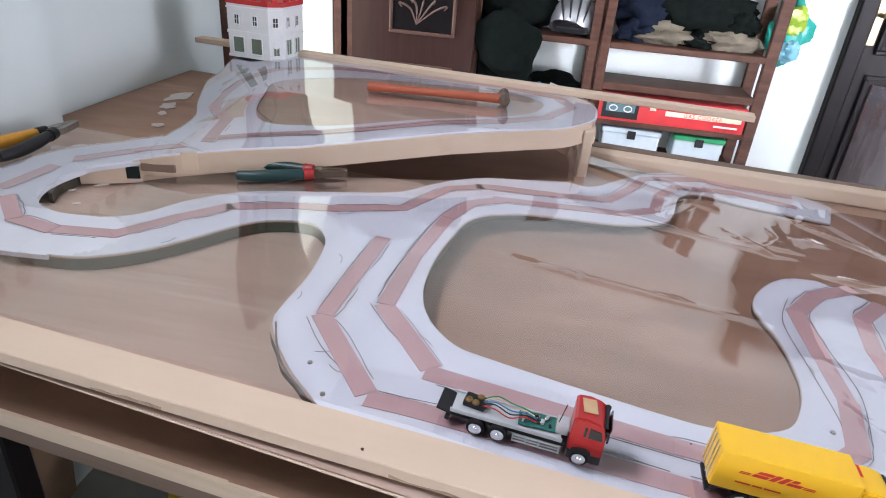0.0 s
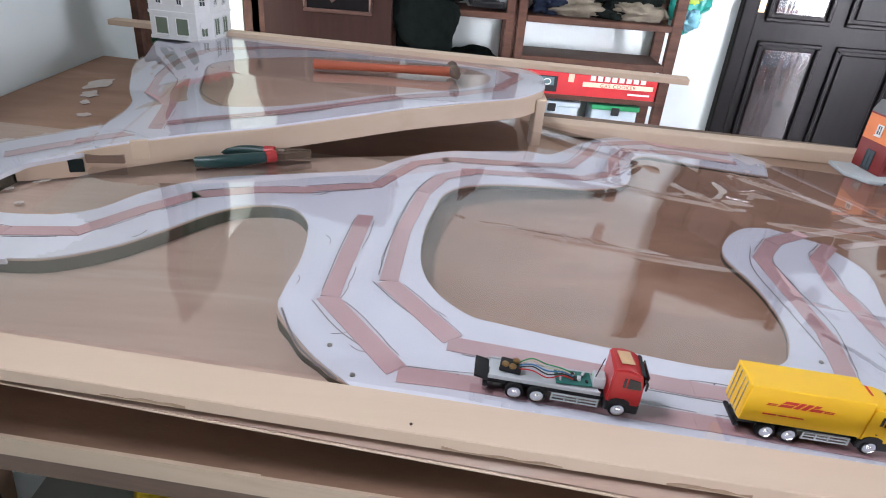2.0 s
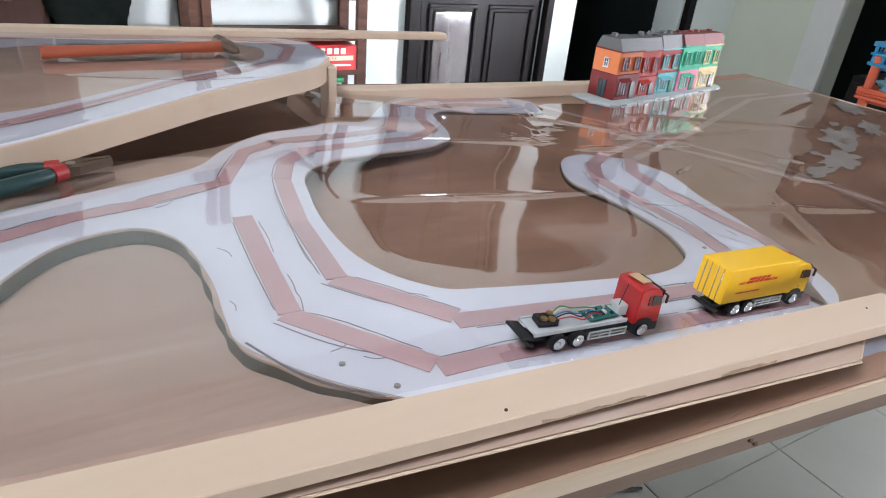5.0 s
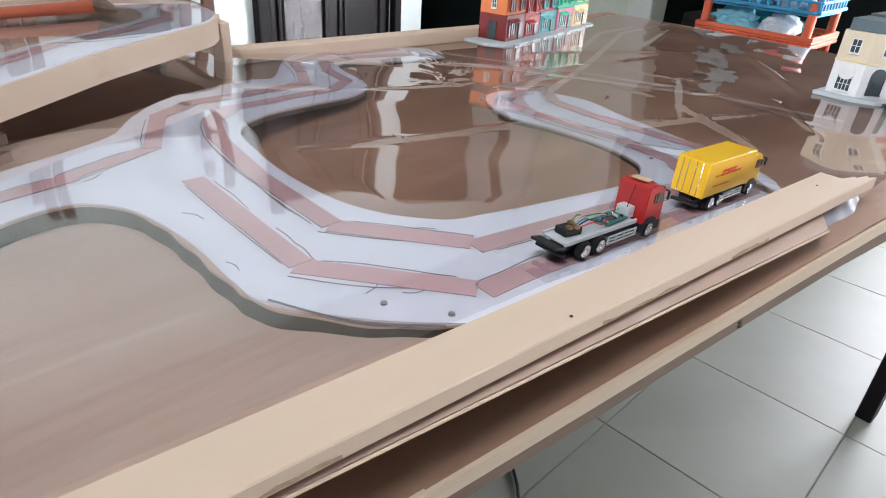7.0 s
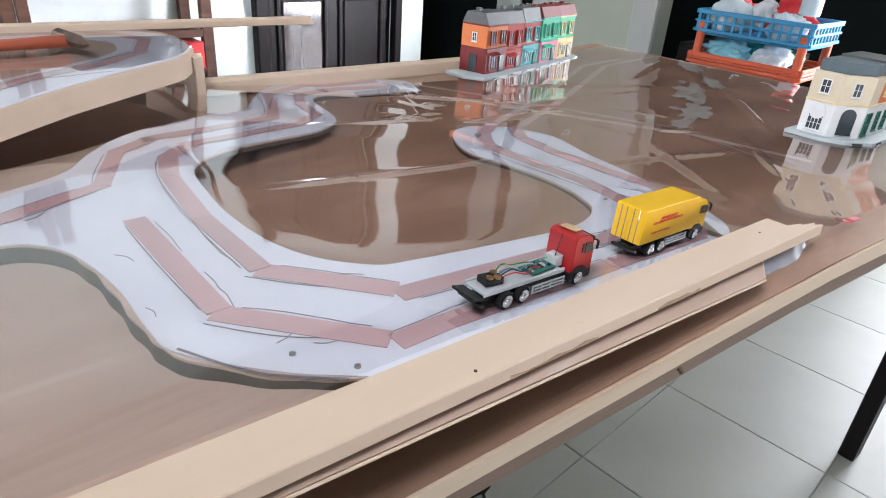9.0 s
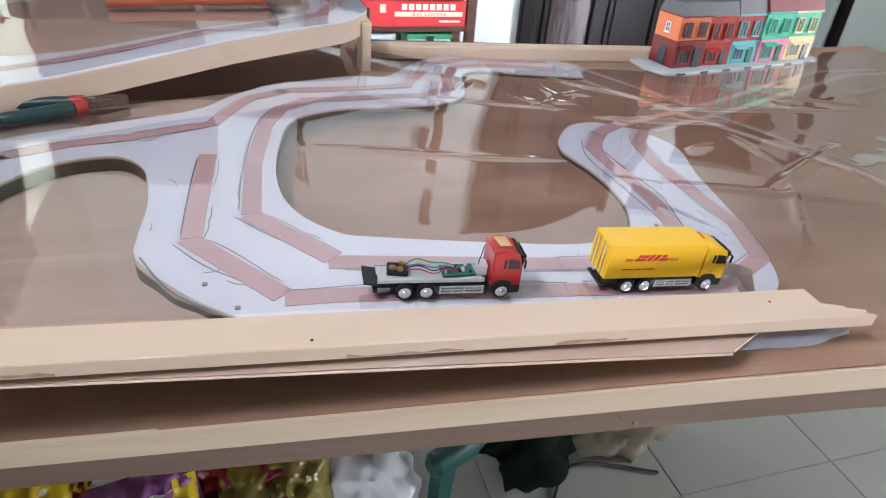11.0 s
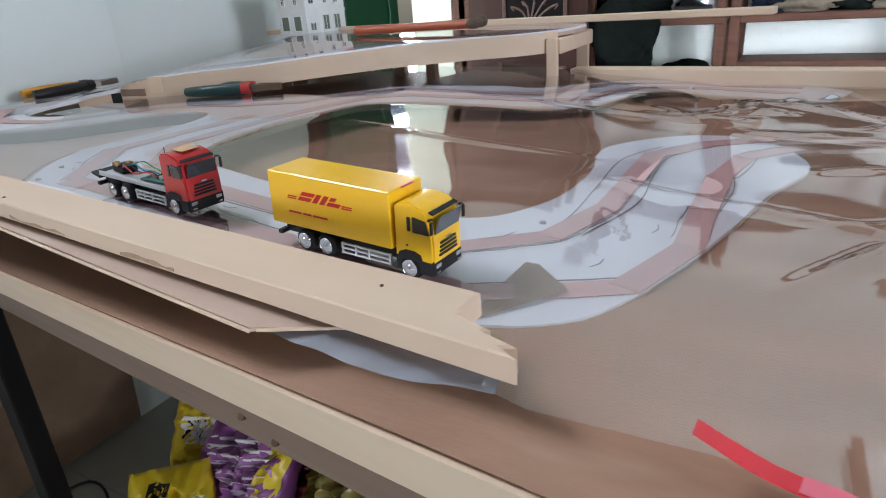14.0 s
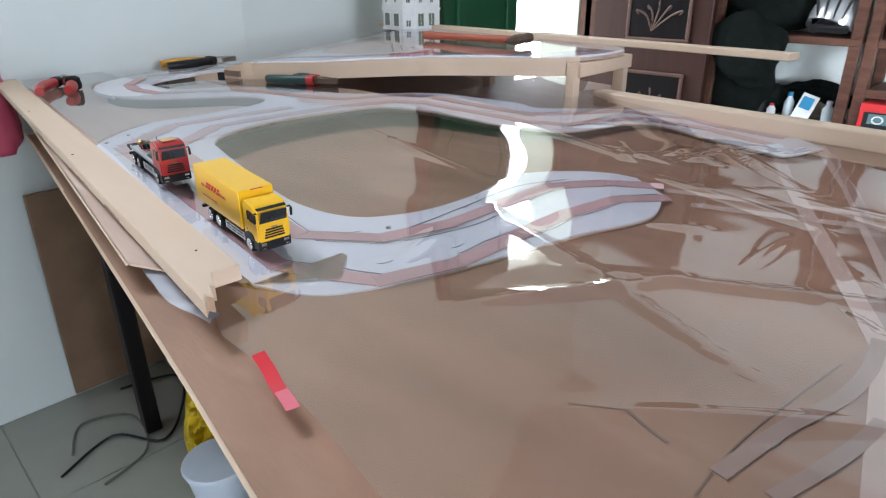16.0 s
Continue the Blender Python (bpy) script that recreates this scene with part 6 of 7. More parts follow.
TEAL_BAG = mat("teal_plastic_bag", (0.02, 0.38, 0.30), 0.3, (0.015, 0.28, 0.24), 12, bump=0.7, bump_scale=30)
LIME_BAG = mat("yellow_green_bag", (0.46, 0.58, 0.05), 0.35, (0.25, 0.45, 0.04), 14, bump=0.6, bump_scale=30)
BLUE_BAG = mat("pale_blue_bag", (0.22, 0.52, 0.62), 0.3, (0.15, 0.40, 0.52), 12, bump=0.7, bump_scale=30)

# helmet
hm = thing("helmet", (0.002, 2.95, 0.778), "silver and black cycling helmet on the shelf", "helmet")
SILVER = mat("silver_helmet_shell", (0.55, 0.57, 0.60), 0.22, (0.45, 0.47, 0.5), 10, metal=0.5, coat=0.4)
bm = bmesh.new()
bmesh.ops.create_uvsphere(bm, u_segments=28, v_segments=16, radius=0.5)
bmesh.ops.delete(bm, geom=[v for v in bm.verts if v.co.z < -0.22], context="VERTS")
bmesh.ops.solidify(bm, geom=bm.faces[:], thickness=0.06)
bm.transform(pose(0, 0, 0.055, -30, 14, 0) @ Matrix.Diagonal((0.19, 0.21, 0.24, 1)))
part("shell", bm, SILVER, hm, "silver shell", True)
for s in (-0.058, -0.020, 0.020, 0.058):
    path = [(s * (0.6 + 0.5 * math.sin(a)), -0.105 * math.cos(a) * math.cos(abs(s) * 7), 0.045 + 0.130 * math.sin(a) * math.cos(abs(s) * 6)) for a in (0.15 + 0.2 * k for k in range(9))]
    part("vent", sweep(path, [0.002 + 0.0032 * math.sin(math.pi * (k + 0.5) / 9) for k in range(9)], 8), BLACK, hm, "black vent", True)
part("visor", box((0.13, 0.02, 0.03), (0, -0.085, 0.030), (20, 0, 0), 0.008, 2), BLACK, hm, "black front trim")
# bag with a hanging strap
bp = thing("backpack", (-0.24, 2.965, 0.778), "slumped black backpack with a dangling strap", "bag")
part("bag_body", lump((0.34, 0.18, 0.23), (0.0, 0, 0), 3, 0.3), CLOTH_DARK, bp, "", True)
part("bag_flap", lump((0.20, 0.12, 0.09), (0.05, -0.05, 0.13), 5, 0.3), CLOTH_NAVY, bp, "", True)
part("bag_pocket", lump((0.27, 0.06, 0.27), (-0.01, -0.130, -0.20), 7, 0.3, flat=False), CLOTH_DARK, bp, "black pouch hanging over the shelf edge", True)
part("strap", ribbon(spline([(-0.04, -0.075, 0.10), (-0.045, -0.112, 0.065), (-0.03, -0.128, 0.03), (0.0, -0.134, 0.0)], 6, False), 0.022, 0.003), CLOTH_DARK, bp, "black webbing strap", True)
for i, (x, z, sx, sz, m_) in enumerate(((0.255, 0, 0.16, 0.10, CLOTH_NAVY), (0.38, 0, 0.26, 0.10, CLOTH_KHAKI), (0.52, 0, 0.20, 0.08, CLOTH_DARK), (0.63, 0, 0.27, 0.09, CLOTH_KHAKI))):
    soft("folded_clothes", "crumpled pile of dark and khaki clothes", "clothes", (sx, 0.17, sz), (x, 2.965, 0.779), 11 + i, m_, "clothes on the shelf", rough=0.55, fine=0.2, freq=3.0)
for i, (x, sx, sz, m_) in enumerate(((0.29, 0.24, 0.15, CLOTH_NAVY), (0.50, 0.40, 0.19, CLOTH_DARK), (0.67, 0.16, 0.11, CLOTH_DARK))):
    soft("folded_clothes", "dark jacket heaped over folded clothes", "clothes", (sx, 0.15, sz), (x, 2.970, 0.835 + 0.004 * i), 21 + i, m_, "clothes on the shelf", rough=0.45, fine=0.18, freq=2.8)

# red cooker box
cb = thing("cooker_box", (0.4625, 2.925, 0.467), "flat red cardboard box of a gas cooker with printed picture", "box")
under("carton", box((0.595, 0.17, 0.106), (0.4625, 2.925, 0.467 + 0.0535), bevel=0.002), RED_CARD, cb)


def print_on_box(name, x0, x1, z0, z1, m_, lift=0.0012, label=""):
    under(name, box((x1 - x0, 0.0008, z1 - z0), ((x0 + x1) / 2, 2.840 - lift, (z0 + z1) / 2)), m_, cb, label)


print_on_box("picture", 0.180, 0.330, 0.478, 0.545, BLACK, 0.001, "picture of a black two-burner cooker")
print_on_box("picture_panel", 0.195, 0.315, 0.505, 0.540, mat("teal_print", (0.10, 0.20, 0.22), 0.4, scale=20), 0.0018)
for x in (0.225, 0.285):
    under("burner_print", sweep([(x + 0.016 * math.cos(a), 2.8378, 0.520 + 0.012 * math.sin(a)) for a in (2 * math.pi * k / 20 for k in range(21))], 0.0026, 6), WHITE_PRINT, cb)
for k in range(8):
    print_on_box("brand_bar", 0.470 + 0.031 * k, 0.492 + 0.031 * k, 0.537, 0.562, WHITE_PRINT, 0.0012)
print_on_box("cream_band", 0.440, 0.745, 0.510, 0.530, CREAM_PRINT)
print_on_box("seal", 0.375, 0.400, 0.525, 0.560, CREAM_PRINT)
print_on_box("small_print", 0.640, 0.735, 0.486, 0.494, WHITE_PRINT)
fc = bpy.data.curves.new("words", "FONT")
fc.body, fc.size, fc.align_x, fc.extrude = "GAS COOKER", 0.021, "CENTER", 0.0003
fc.space_character = 1.25
tmp = bpy.data.objects.new("words", fc)
scene.collection.objects.link(tmp)
bpy.context.view_layer.update()
words = bpy.data.meshes.new_from_object(tmp.evaluated_get(bpy.context.evaluated_depsgraph_get()))
bpy.data.objects.remove(tmp)
bm = bmesh.new()
bm.from_mesh(words)
bm.transform(pose(0.5925, 2.8380, 0.5125, 90, 0, 0))
under("lettering", bm, RED_CARD, cb, "red lettering on the cream band")

# plastic boxes on the lower shelf
for x0, x1, m_, label in ((0.505, 0.72, GREEN_PL, "clear plastic box with a green lid"), (0.20, 0.455, CLEAR_BAG, "wide milky plastic box with its lid on")):
    pb = thing("storage_box", ((x0 + x1) / 2, 2.96, 0.308), label, "box")
    part("tub", box((x1 - x0 - 0.012, 0.15, 0.095), (0, 0, 0.0485), bevel=0.008, seg=2), CLEAR_BAG, pb, "milky plastic tub")
    part("lid", box((x1 - x0, 0.165, 0.022), (0, 0, 0.107), bevel=0.005, seg=2), m_, pb)
    part("latch", box((0.035, 0.008, 0.035), (0, -0.0845, 0.092), bevel=0.002), BLACK, pb, "black latch")
# odds and ends
lf = part("leaflet", box((0.06, 0.002, 0.10), (-0.035, 2.93, 0.518), (-16, 18, 12)), WHITE_PRINT)
tagged(lf, "folded white and blue leaflet leaning on the shelf", "leaflet")
lfp = box((0.04, 0.0008, 0.045), (-0.031, 2.9265, 0.535), (-16, 18, 12))
part("blue_print", lfp, BLUE_PL, lf, "blue printed block")


def bottle(at, r, h, m_, cap):
    t = thing("bottle", at, "small plastic bottle among odds and ends on the shelf", "bottle", "bottles on the shelf")
    part("bottle_body", lathe([(r * 0.8, 0), (r, 0.004), (r, h * 0.62), (r * 0.5, h * 0.8), (r * 0.42, h * 0.86)], None, 16), m_, t, "", True)
    part("cap", cyl(r * 0.5, h * 0.14, (0, 0, h * 0.92), n=14), cap, t)


for i, (x, y, r, h, m_, c_) in enumerate(((-0.30, 2.93, 0.020, 0.09, WHITE_PLASTIC, BLACK), (-0.255, 2.92, 0.018, 0.07, CARD, WHITE_PLASTIC), (-0.20, 2.93, 0.022, 0.085, BLACK, WHITE_PLASTIC), (-0.10, 2.95, 0.018, 0.10, CLEAR_BAG, BLUE_PL), (0.045, 2.93, 0.02, 0.085, CLEAR_BAG, WHITE_PLASTIC), (-0.15, 2.915, 0.016, 0.055, WHITE_PLASTIC, RED_CARD))):
    bottle((x, y, 0.4675), r, h, m_, c_)
cbx = part("cardboard_box", box((0.10, 0.10, 0.13), (-0.34, 2.99, 0.5335), (0, 0, 9), 0.002), CARD)
tagged(cbx, "small open brown cardboard box on the shelf", "box")
soft("black_bag", "black bag heaped on the shelf below the backpack", "bag", (0.26, 0.13, 0.30), (-0.295, 2.925, 0.4685), 36, CLOTH_DARK, rough=0.3)
soft("rag", "dark heap of cloth at the back of the shelf", "rag", (0.34, 0.07, 0.15), (-0.05, 3.04, 0.4685), 37, CLOTH_DARK, rough=0.4)
soft("rag", "crumpled dark rag among the bottles", "rag", (0.14, 0.10, 0.13), (-0.20, 3.01, 0.468), 31, CLOTH_DARK)
soft("rag", "crumpled khaki rag on the shelf", "rag", (0.10, 0.08, 0.07), (-0.01, 3.02, 0.468), 32, CLOTH_KHAKI)
soft("rag", "dark bundle heaped on the top shelf", "rag", (0.42, 0.15, 0.16), (-0.16, 2.98, 1.103), 33, CLOTH_DARK)
soft("rag", "dark bundle heaped on the top shelf", "rag", (0.46, 0.15, 0.18), (0.46, 2.98, 1.103), 34, CLOTH_DARK)

# hanging bags on a nail
hb = thing("hanging_bag", (0.885, 3.05, 0.72), "green and yellow plastic bags hanging from a nail", "plastic bag")
part("bag_body", lump((0.17, 0.09, 0.19), (0.0, 0, 0.0), 41, 0.55, flat=False, fine=0.2), TEAL_BAG, hb, "teal bag", True)
part("inner_bag", lump((0.12, 0.07, 0.12), (-0.01, -0.025, 0.12), 42, 0.5, flat=False, fine=0.2), LIME_BAG, hb, "yellow-green bag", True)
part("inner_bag", lump((0.09, 0.05, 0.09), (0.0, -0.045, 0.02), 43, 0.5, flat=False, fine=0.2), BLUE_BAG, hb, "pale blue bag", True)
part("bag_neck", sweep(spline([(0, 0, 0.16), (0.015, 0, 0.22), (0.005, 0.02, 0.28), (0.0, 0.05, 0.31)], 5, False), [0.045, 0.042, 0.038, 0.034, 0.030, 0.027, 0.024, 0.022, 0.020, 0.018, 0.016, 0.014, 0.012, 0.011, 0.010, 0.009], 9), TEAL_BAG, hb, "", True)
part("nail", cyl(0.003, 0.05, (0, 0.055, 0.312), (90, 0, 0), n=8), STEEL, hb)

# ---- plastic basket cart ----
ct = thing("basket_cart", (2.22, 1.19, 0), "blue plastic basket cart with orange-red posts, filled with bags", "cart")
for x in (2.085, 2.355):
    for y in (1.0, 1.375):
        under("post", box((0.028, 0.028, 0.76), (x, y, 0.43), bevel=0.006), ORANGE_PL, ct, "orange-red post")
        under("castor", lathe([(0.008, -0.012), (0.024, -0.010), (0.024, 0.010), (0.008, 0.012)], pose(x, y, 0.0245, 90, 0, 0), 14), BLACK, ct, "", True)


def basket(z0, z1, material, n_=13):
    x0, x1, y0, y1 = 2.085, 2.355, 0.985, 1.39
    b = under("basket", box((x1 - x0, y1 - y0, 0.010), ((x0 + x1) / 2, (y0 + y1) / 2, z0), bevel=0.003), material, ct)
    rim = bmesh.new()
    for z, w in ((z1 - 0.012, 0.016), (z0 + 0.012, 0.012), ((z0 + z1) / 2, 0.008)):
        add_box(rim, (x1 - x0 + 0.03, 0.012, w), ((x0 + x1) / 2, y0 - 0.008, z), bevel=0.002)
        add_box(rim, (x1 - x0 + 0.03, 0.012, w), ((x0 + x1) / 2, y1 + 0.008, z), bevel=0.002)
        add_box(rim, (0.012, y1 - y0 + 0.004, w), (x0 - 0.012, (y0 + y1) / 2, z), bevel=0.002)
        add_box(rim, (0.012, y1 - y0 + 0.004, w), (x1 + 0.012, (y0 + y1) / 2, z), bevel=0.002)
    under("basket_rim", rim, material, ct)
    for k in range(n_):
        y = y0 + (y1 - y0) * k / (n_ - 1)
        for x in (x0 - 0.010, x1 + 0.010):
            under("slat", box((0.005, 0.010, z1 - z0 - 0.01), (x, y, (z0 + z1) / 2)), material, ct)
    for k in range(9):
        x = x0 + (x1 - x0) * k / 8
        for y in (y0 - 0.006, y1 + 0.006):
            under("slat", box((0.010, 0.005, z1 - z0 - 0.01), (x, y, (z0 + z1) / 2)), material, ct)


basket(0.765, 0.855, BLUE_PL)
basket(0.650, 0.700, ORANGE_PL)
basket(0.30, 0.39, BLUE_PL)
items = ((2.17, 1.30, 0.772, 0.16, 0.16, 0.13, CLEAR_BAG, "clear plastic bag of white things"), (2.26, 1.12, 0.772, 0.15, 0.17, 0.14, RED_CARD, "red packet in the basket"),
         (2.15, 1.09, 0.772, 0.11, 0.14, 0.11, CLEAR_BAG, "clear plastic bag in the basket"), (2.28, 1.32, 0.772, 0.12, 0.10, 0.15, RED_CARD, "red packet in the basket"), (2.20, 1.20, 0.80, 0.10, 0.09, 0.11, WHITE_PLASTIC, "white plastic bag in the basket"),
         (2.15, 1.28, 0.657, 0.12, 0.18, 0.10, BLUE_BAG, "pale blue plastic bag in the basket"), (2.16, 1.12, 0.657, 0.13, 0.14, 0.10, WHITE_PLASTIC, "white plastic bag in the basket"), (2.28, 1.2, 0.657, 0.12, 0.28, 0.10, TEAL_BAG, "green plastic bag in the basket"))
for i, (x, y, z, sx, sy, sz, m_, label) in enumerate(items):
    soft("plastic_bag", label, "plastic bag", (sx, sy, sz), (x, y, z), 60 + i, m_, "bags in the cart", rough=0.5, fine=0.2)
jar = thing("jar", (2.20, 1.05, 0.865), "clear plastic jar with a red lid in the cart", "jar")
part("jar_body", lathe([(0.032, 0), (0.036, 0.004), (0.036, 0.07), (0.030, 0.08)], None, 18), CLEAR_BAG, jar, "", True)
part("lid", cyl(0.036, 0.02, (0, 0, 0.09), n=18), RED_CARD, jar, "red screw lid", True)
soft("dark_bundle", "dark bundle standing beside the cart", "bag", (0.30, 0.34, 0.72), (2.5, 0.78, 0), 71, CLOTH_DARK, rough=0.2)
cabt = thing("dark_cabinet", (3.0, 1.55, 0), "dark wooden cabinet in the gloom beyond the cart", "cabinet")
part("cabinet_body", box((0.4, 0.5, 0.62), (0, 0, 0.31), bevel=0.004), DARK_DOOR, cabt)
for y in (-0.125, 0.125):
    d_ = part("cabinet_door", box((0.018, 0.235, 0.56), (-0.2095, y, 0.31), bevel=0.003), DARK_DOOR, cabt)
    part("handle", cyl(0.006, 0.05, (-0.226, y * 0.3, 0.36), n=10), CHROME, d_)

# ---- under the table ----
YELLOW_BAG = mat("yellow_snack_wrapper", (0.74, 0.56, 0.025), 0.3, (0.66, 0.47, 0.02), 5, bump=0.3, bump_scale=30)
PURPLE_BAG = mat("purple_snack_wrapper", (0.22, 0.055, 0.24), 0.3, (0.34, 0.13, 0.34), 9, bump=0.3, bump_scale=30)
MAROON_BAG = mat("maroon_snack_wrapper", (0.22, 0.012, 0.03), 0.28, (0.14, 0.01, 0.02), 10, bump=0.3, bump_scale=30)
OLIVE_BAG = mat("olive_clear_wrapper", (0.30, 0.24, 0.05), 0.2, (0.16, 0.13, 0.04), 8, bump=0.5, bump_scale=30)
LILAC_PRINT = mat("lilac_print", (0.62, 0.50, 0.66), 0.4, (0.55, 0.42, 0.60), 30)
TOOL_GREEN = mat("dark_green_tool_plastic", (0.01, 0.07, 0.06), 0.4, scale=20)
for i, (x, y, z, sx, sy, sz, m_, nm, label) in enumerate((
        (-0.57, 0.96, 0.0, 0.24, 0.22, 0.26, WHITE_PLASTIC, "plastic_bag", "white plastic bag under the table"), (-0.02, 0.88, 0.0, 0.16, 0.18, 0.19, WHITE_PLASTIC, "plastic_bag", "white plastic bag under the table"),
        (0.32, 0.90, 0.0, 0.20, 0.18, 0.16, CLOTH_DARK, "rag", "dark rag under the table"), (0.55, 0.92, 0.0, 0.22, 0.2, 0.15, CLOTH_KHAKI, "rag", "khaki rag under the table"))):
    soft(nm, label, "bag" if "bag" in nm else "rag", (sx, sy, sz), (x, y, z), 80 + i, m_, "litter under the table", rough=0.5, freq=2.8, fine=0.2)


def snack_bag(at, turn, w, h, deep, seed, wrapper, prints, label):
    """A crumpled pillow bag with crimped ends; prints are (u0, u1, v0, v1, lean, material, name) on both faces, u and v from -1 to 1."""
    t = thing("snack_bag", at, label, "snack bag", "litter under the table", turn=turn)

    def face(u, v, s, lift=0.0):
        swell = (1 - abs(u) ** 3.5) ** 0.7 * (1 - v ** 4) ** 0.8 if abs(u) < 1 and abs(v) < 1 else 0.0
        q = Vector((u * 1.7 + seed, v * 2.1, s * 3.0 + seed * 0.7))
        fold = 1 - 2.2 * abs(noise.noise(q * 1.3)) - 1.2 * abs(noise.noise(q * 2.7)) - 0.5 * abs(noise.noise(q * 5.5))
        dent = 0.5 * deep * swell * (0.70 + 0.62 * fold) + lift
        shift = 0.05 * noise.noise(Vector((seed, v * 1.4, 2.0)))
        return Vector((w / 2 * u * (1 - 0.10 * v * v) + shift * w, s * -dent, h / 2 * (1 + v) + 0.02 * h * noise.noise(Vector((u * 2.2, seed, v)))))

    n = 30
    bm = bmesh.new()
    for s in (1, -1):
        g = [[bm.verts.new(face(-1 + 2 * i / n, -1 + 2 * j / n, s)) for j in range(n + 1)] for i in range(n + 1)]
        for i in range(n):
            for j in range(n):
                bm.faces.new((g[i][j], g[i + 1][j], g[i + 1][j + 1], g[i][j + 1]))
    bmesh.ops.remove_doubles(bm, verts=bm.verts[:], dist=0.0004)
    part("wrapper", bm, wrapper, t, "", True, 80)
    for u0, u1, v0, v1, lean, m_, nm in prints:
        bm = bmesh.new()
        k = 8
        g = [[bm.verts.new(face(u0 + (u1 - u0) * i / k + lean * (j / k), v0 + (v1 - v0) * j / k, 1, 0.0016)) for j in range(k + 1)] for i in range(k + 1)]
        for i in range(k):
            for j in range(k):
                bm.faces.new((g[i][j], g[i + 1][j], g[i + 1][j + 1], g[i][j + 1]))
        part(nm, bm, m_, t, "", True, 80)


BARS = [(-0.50 + 0.07 * k, -0.465 + 0.07 * k, 0.12, 0.42, 0.05, BLACK, "code_bar") for k in range(6)]
snack_bag((-0.515, 0.80, 0.03), (-34, 0, 24), 0.20, 0.215, 0.11, 3, YELLOW_BAG, [(-0.60, 0.02, 0.02, 0.50, 0.05, WHITE_PRINT, "code_panel")] + [(a, b, c, d + 0.02, e, m_, n_) for a, b, c, d, e, m_, n_ in BARS]
          + [(0.1, 0.8, 0.3, 0.75, 0.2, MAROON_BAG, "maroon_print")], "crumpled yellow snack bag with a printed code, on the floor")
snack_bag((-0.405, 0.745, 0.02), (-38, 0, 12), 0.21, 0.22, 0.12, 8, PURPLE_BAG, [(-0.7 + 0.05 * k, 0.55, 0.60 - 0.13 * k, 0.67 - 0.13 * k, 0.06, LILAC_PRINT if k > 2 else WHITE_PRINT, "text_bar") for k in range(7)]
          + [(0.35, 0.75, -0.5, 0.8, 0.25, YELLOW_BAG, "yellow_stripe")], "crumpled purple snack bag with white print on the floor")
snack_bag((-0.275, 0.85, 0.03), (-30, 0, -14), 0.28, 0.225, 0.11, 14, MAROON_BAG, [(-0.75 + 0.42 * k, -0.52 + 0.42 * k, 0.25, 0.85, 0.22, YELLOW_BAG, "yellow_stripe") for k in range(4)],
          "crumpled maroon snack bag with yellow stripes on the floor")
snack_bag((-0.215, 0.775, 0.0), (-36, 0, -8), 0.21, 0.21, 0.12, 21, OLIVE_BAG, [], "empty olive-tinted wrapper on the floor")
snack_bag((-0.465, 0.665, 0.0), (-22, 6, 52), 0.15, 0.19, 0.12, 31, YELLOW_BAG, [(0.25, 0.85, -0.05, 0.45, -0.1, WHITE_PRINT, "code_panel")] + [(0.30 + 0.09 * k, 0.345 + 0.09 * k, 0.05, 0.38, -0.08, BLACK, "code_bar") for k in range(5)]
          + [(-0.6, -0.1, 0.55, 0.8, 0.1, BLACK, "dark_print")], "crumpled yellow snack bag with a printed code, on the floor")
drill = thing("power_drill", (0.13, 0.83, 0), "dark green power drill with red trim on the floor", "power tool", turn=(0, 0, 25))
part("motor_housing", lathe([(0.016, 0), (0.026, 0.01), (0.028, 0.09), (0.020, 0.12), (0.015, 0.15)], pose(-0.06, 0, 0.16, 0, 90, 0), 16), TOOL_GREEN, drill, "", True)
part("handle", prism([(-0.05, 0.0), (-0.02, 0.0), (-0.005, 0.14), (-0.045, 0.14)], -0.014, 0.014, pose(0, 0, 0, 90, 0, 0)), TOOL_GREEN, drill)
part("trigger", box((0.012, 0.012, 0.03), (-0.002, 0, 0.115), bevel=0.003), RED_CARD, drill, "red trigger")
part("chuck", lathe([(0.012, 0), (0.015, 0.01), (0.013, 0.035), (0.006, 0.045)], pose(0.09, 0, 0.16, 0, 90, 0), 14), STEEL, drill, "", True)


GREY_CABLE = mat("grey_cable_rubber", (0.14, 0.14, 0.13), 0.5, scale=40)


def cable(points, r, m_, label):
    tagged(part("cable", sweep(spline(points, 6, False), r, 7), m_, None, "", True), label, "cable", "cables under the table")


cable([(0.10, 0.82, 0.012), (0.0, 0.74, 0.006), (0.14, 0.66, 0.006), (0.30, 0.74, 0.006), (0.42, 0.86, 0.006), (0.6, 0.80, 0.006)], 0.0035, BLACK, "black power cable looped on the floor")
cable([(-0.64, 0.39, 0.006), (-0.70, 0.52, 0.006), (-0.60, 0.60, 0.006), (-0.72, 0.70, 0.006), (-0.84, 0.73, 0.006), (-0.88, 0.60, 0.006)], 0.0032, BLACK, "black power cable on the floor by the table leg")
cable([(-0.55, 0.45, 0.005), (-0.60, 0.56, 0.005), (-0.75, 0.58, 0.005), (-0.80, 0.48, 0.005), (-0.70, 0.43, 0.005)], 0.003, GREY_CABLE, "grey cable coiled on the floor")
PALE_BLUE = mat("bluish_white_plastic", (0.62, 0.70, 0.80), 0.4, (0.55, 0.63, 0.74), 12)
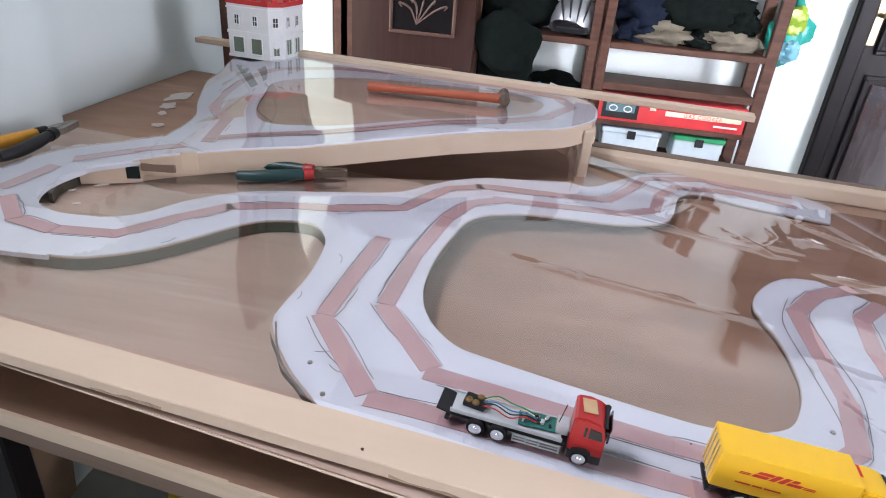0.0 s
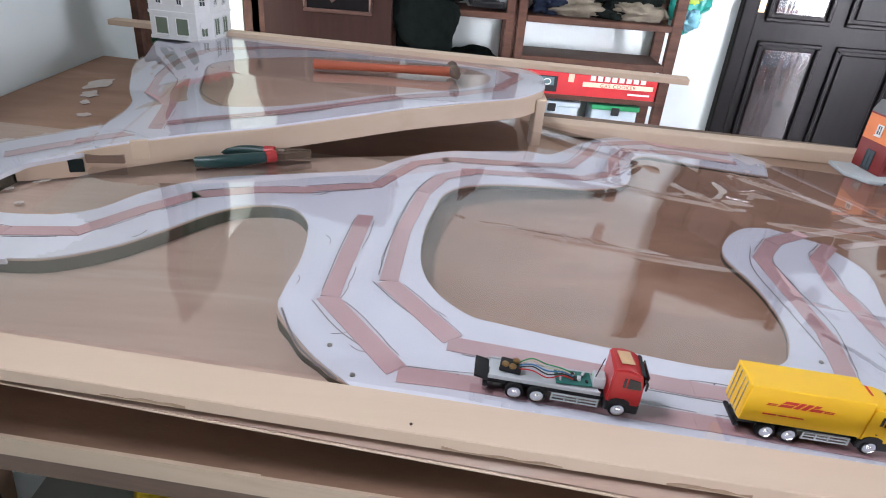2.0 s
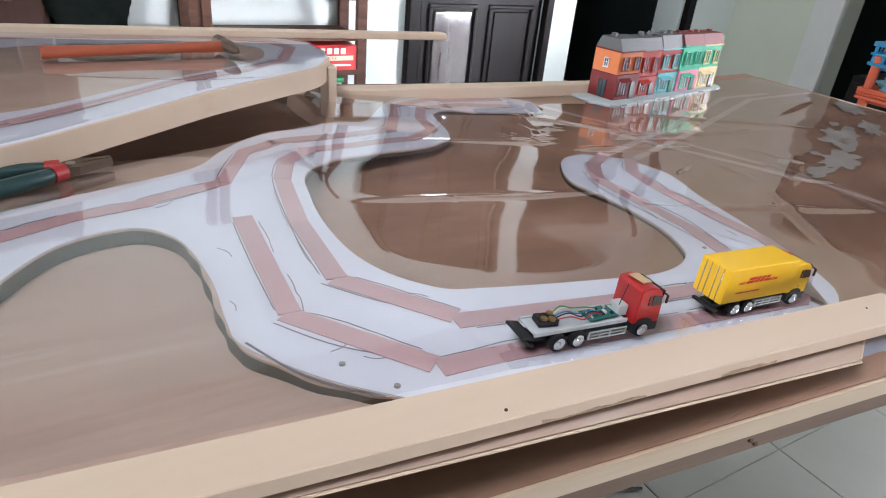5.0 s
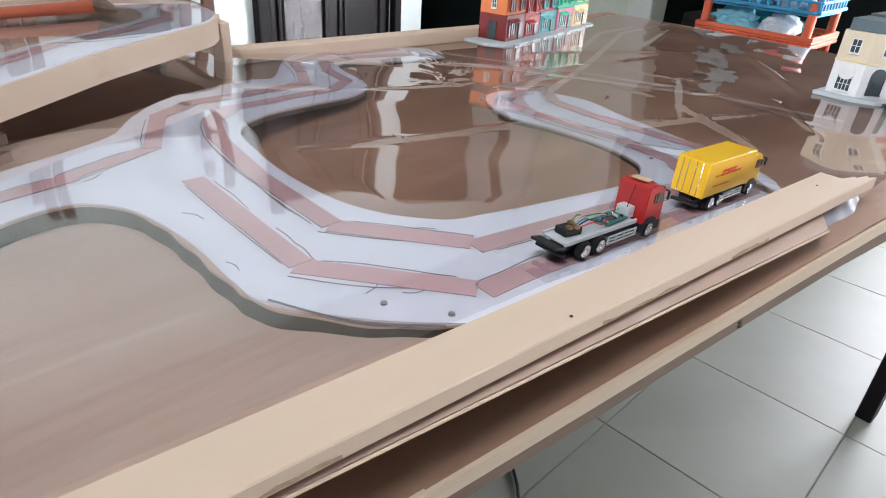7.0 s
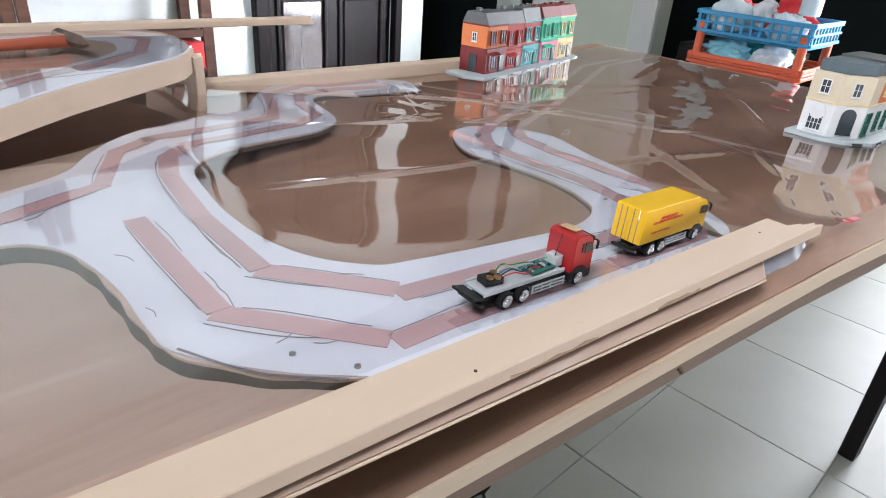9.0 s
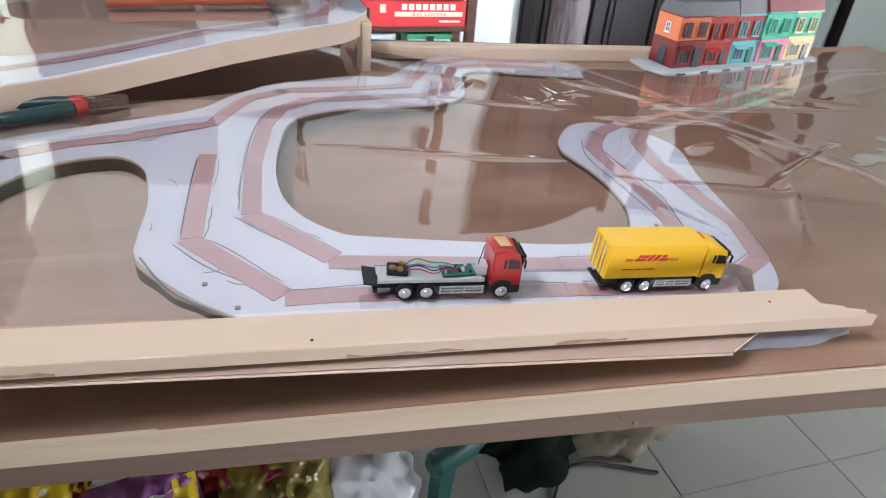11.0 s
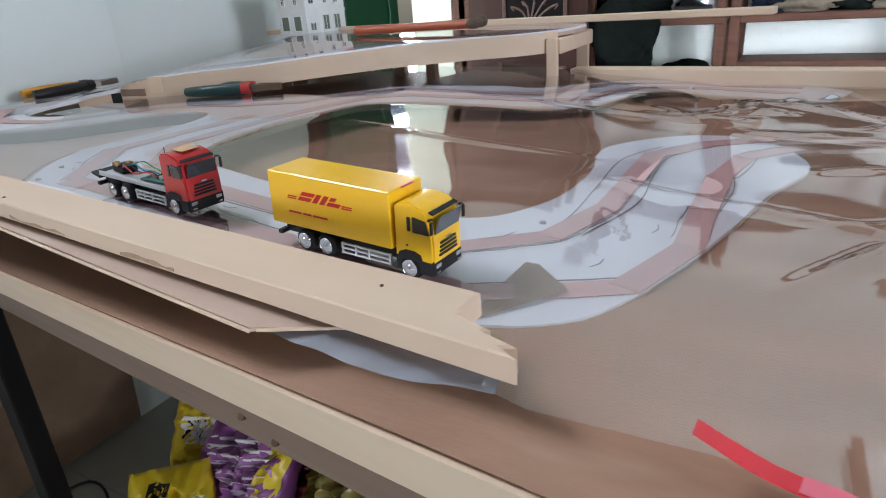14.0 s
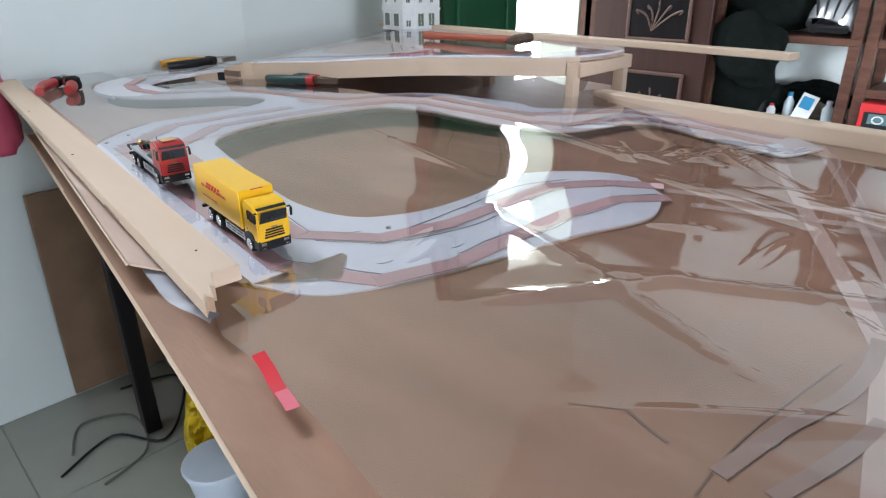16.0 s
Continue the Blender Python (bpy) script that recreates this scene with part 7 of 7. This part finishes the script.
bk = thing("bucket", (-0.325, 0.61, 0), "small bluish white plastic bucket on the floor", "bucket")
part("bucket_body", lathe([(0.045, 0), (0.048, 0.003), (0.062, 0.10), (0.066, 0.10), (0.066, 0.106), (0.058, 0.106), (0.045, 0.006)], None, 22), PALE_BLUE, bk, "", True)
part("lid", lathe([(0.066, 0), (0.069, 0.002), (0.066, 0.008), (0.030, 0.011), (0.004, 0.012)], pose(0, 0, 0.1065), 22), PALE_BLUE, bk, "", True)
part("bail", sweep([(0.064 * math.cos(a), 0.02, 0.10 - 0.05 * math.sin(a)) for a in (math.pi * k / 10 for k in range(11))], 0.002, 6), STEEL, bk)
cp = part("cardboard_sheet", box((0.012, 0.42, 0.56), (-0.905, 0.72, 0.290), (0, 6, 0), 0.002), CARD)
tagged(cp, "brown cardboard sheet leaning on the wall under the table", "cardboard")
soft("pink_bag", "pink plastic bag hanging at the wall", "plastic bag", (0.06, 0.10, 0.22), (-0.91, 0.50, 0.655), 99, mat("pink_plastic", (0.62, 0.10, 0.18), 0.35, (0.5, 0.07, 0.13), 10, bump=0.5, bump_scale=30))
part("hook", cyl(0.003, 0.045, (-0.925, 0.50, 0.85), (0, 90, 0), n=8), STEEL, bpy.data.objects["pink_bag"])
wb_ = part("white_box", box((0.16, 0.12, 0.11), (-0.62, 1.08, 0.0555), (0, 0, 14), 0.003), WHITE_PLASTIC)
tagged(wb_, "white cardboard box on the floor", "box")

# ---- floor tiles ----
fl_ob = bpy.data.objects["floor"]
tm = bmesh.new()
add_box(tm, (0.3982, 0.3982, 0.006), (0, 0, -0.003), bevel=0.0015)
tile_me = bpy.data.meshes.new("tile")
tm.to_mesh(tile_me)
tm.free()
tile_me.materials.append(TILE)
for i in range(-1, 11):
    for j in range(-4, 9):
        x, y = -0.78 + 0.4 * i, 0.14 + 0.4 * j
        if x - 0.2 > ROOM_L - 0.2 and y + 0.2 < ROOM_B + 0.3 and y - 0.2 > ROOM_F - 0.3:
            t_ = new("tile", tile_me)
            t_.matrix_world = pose(x, y, 0)
            t_.parent = fl_ob
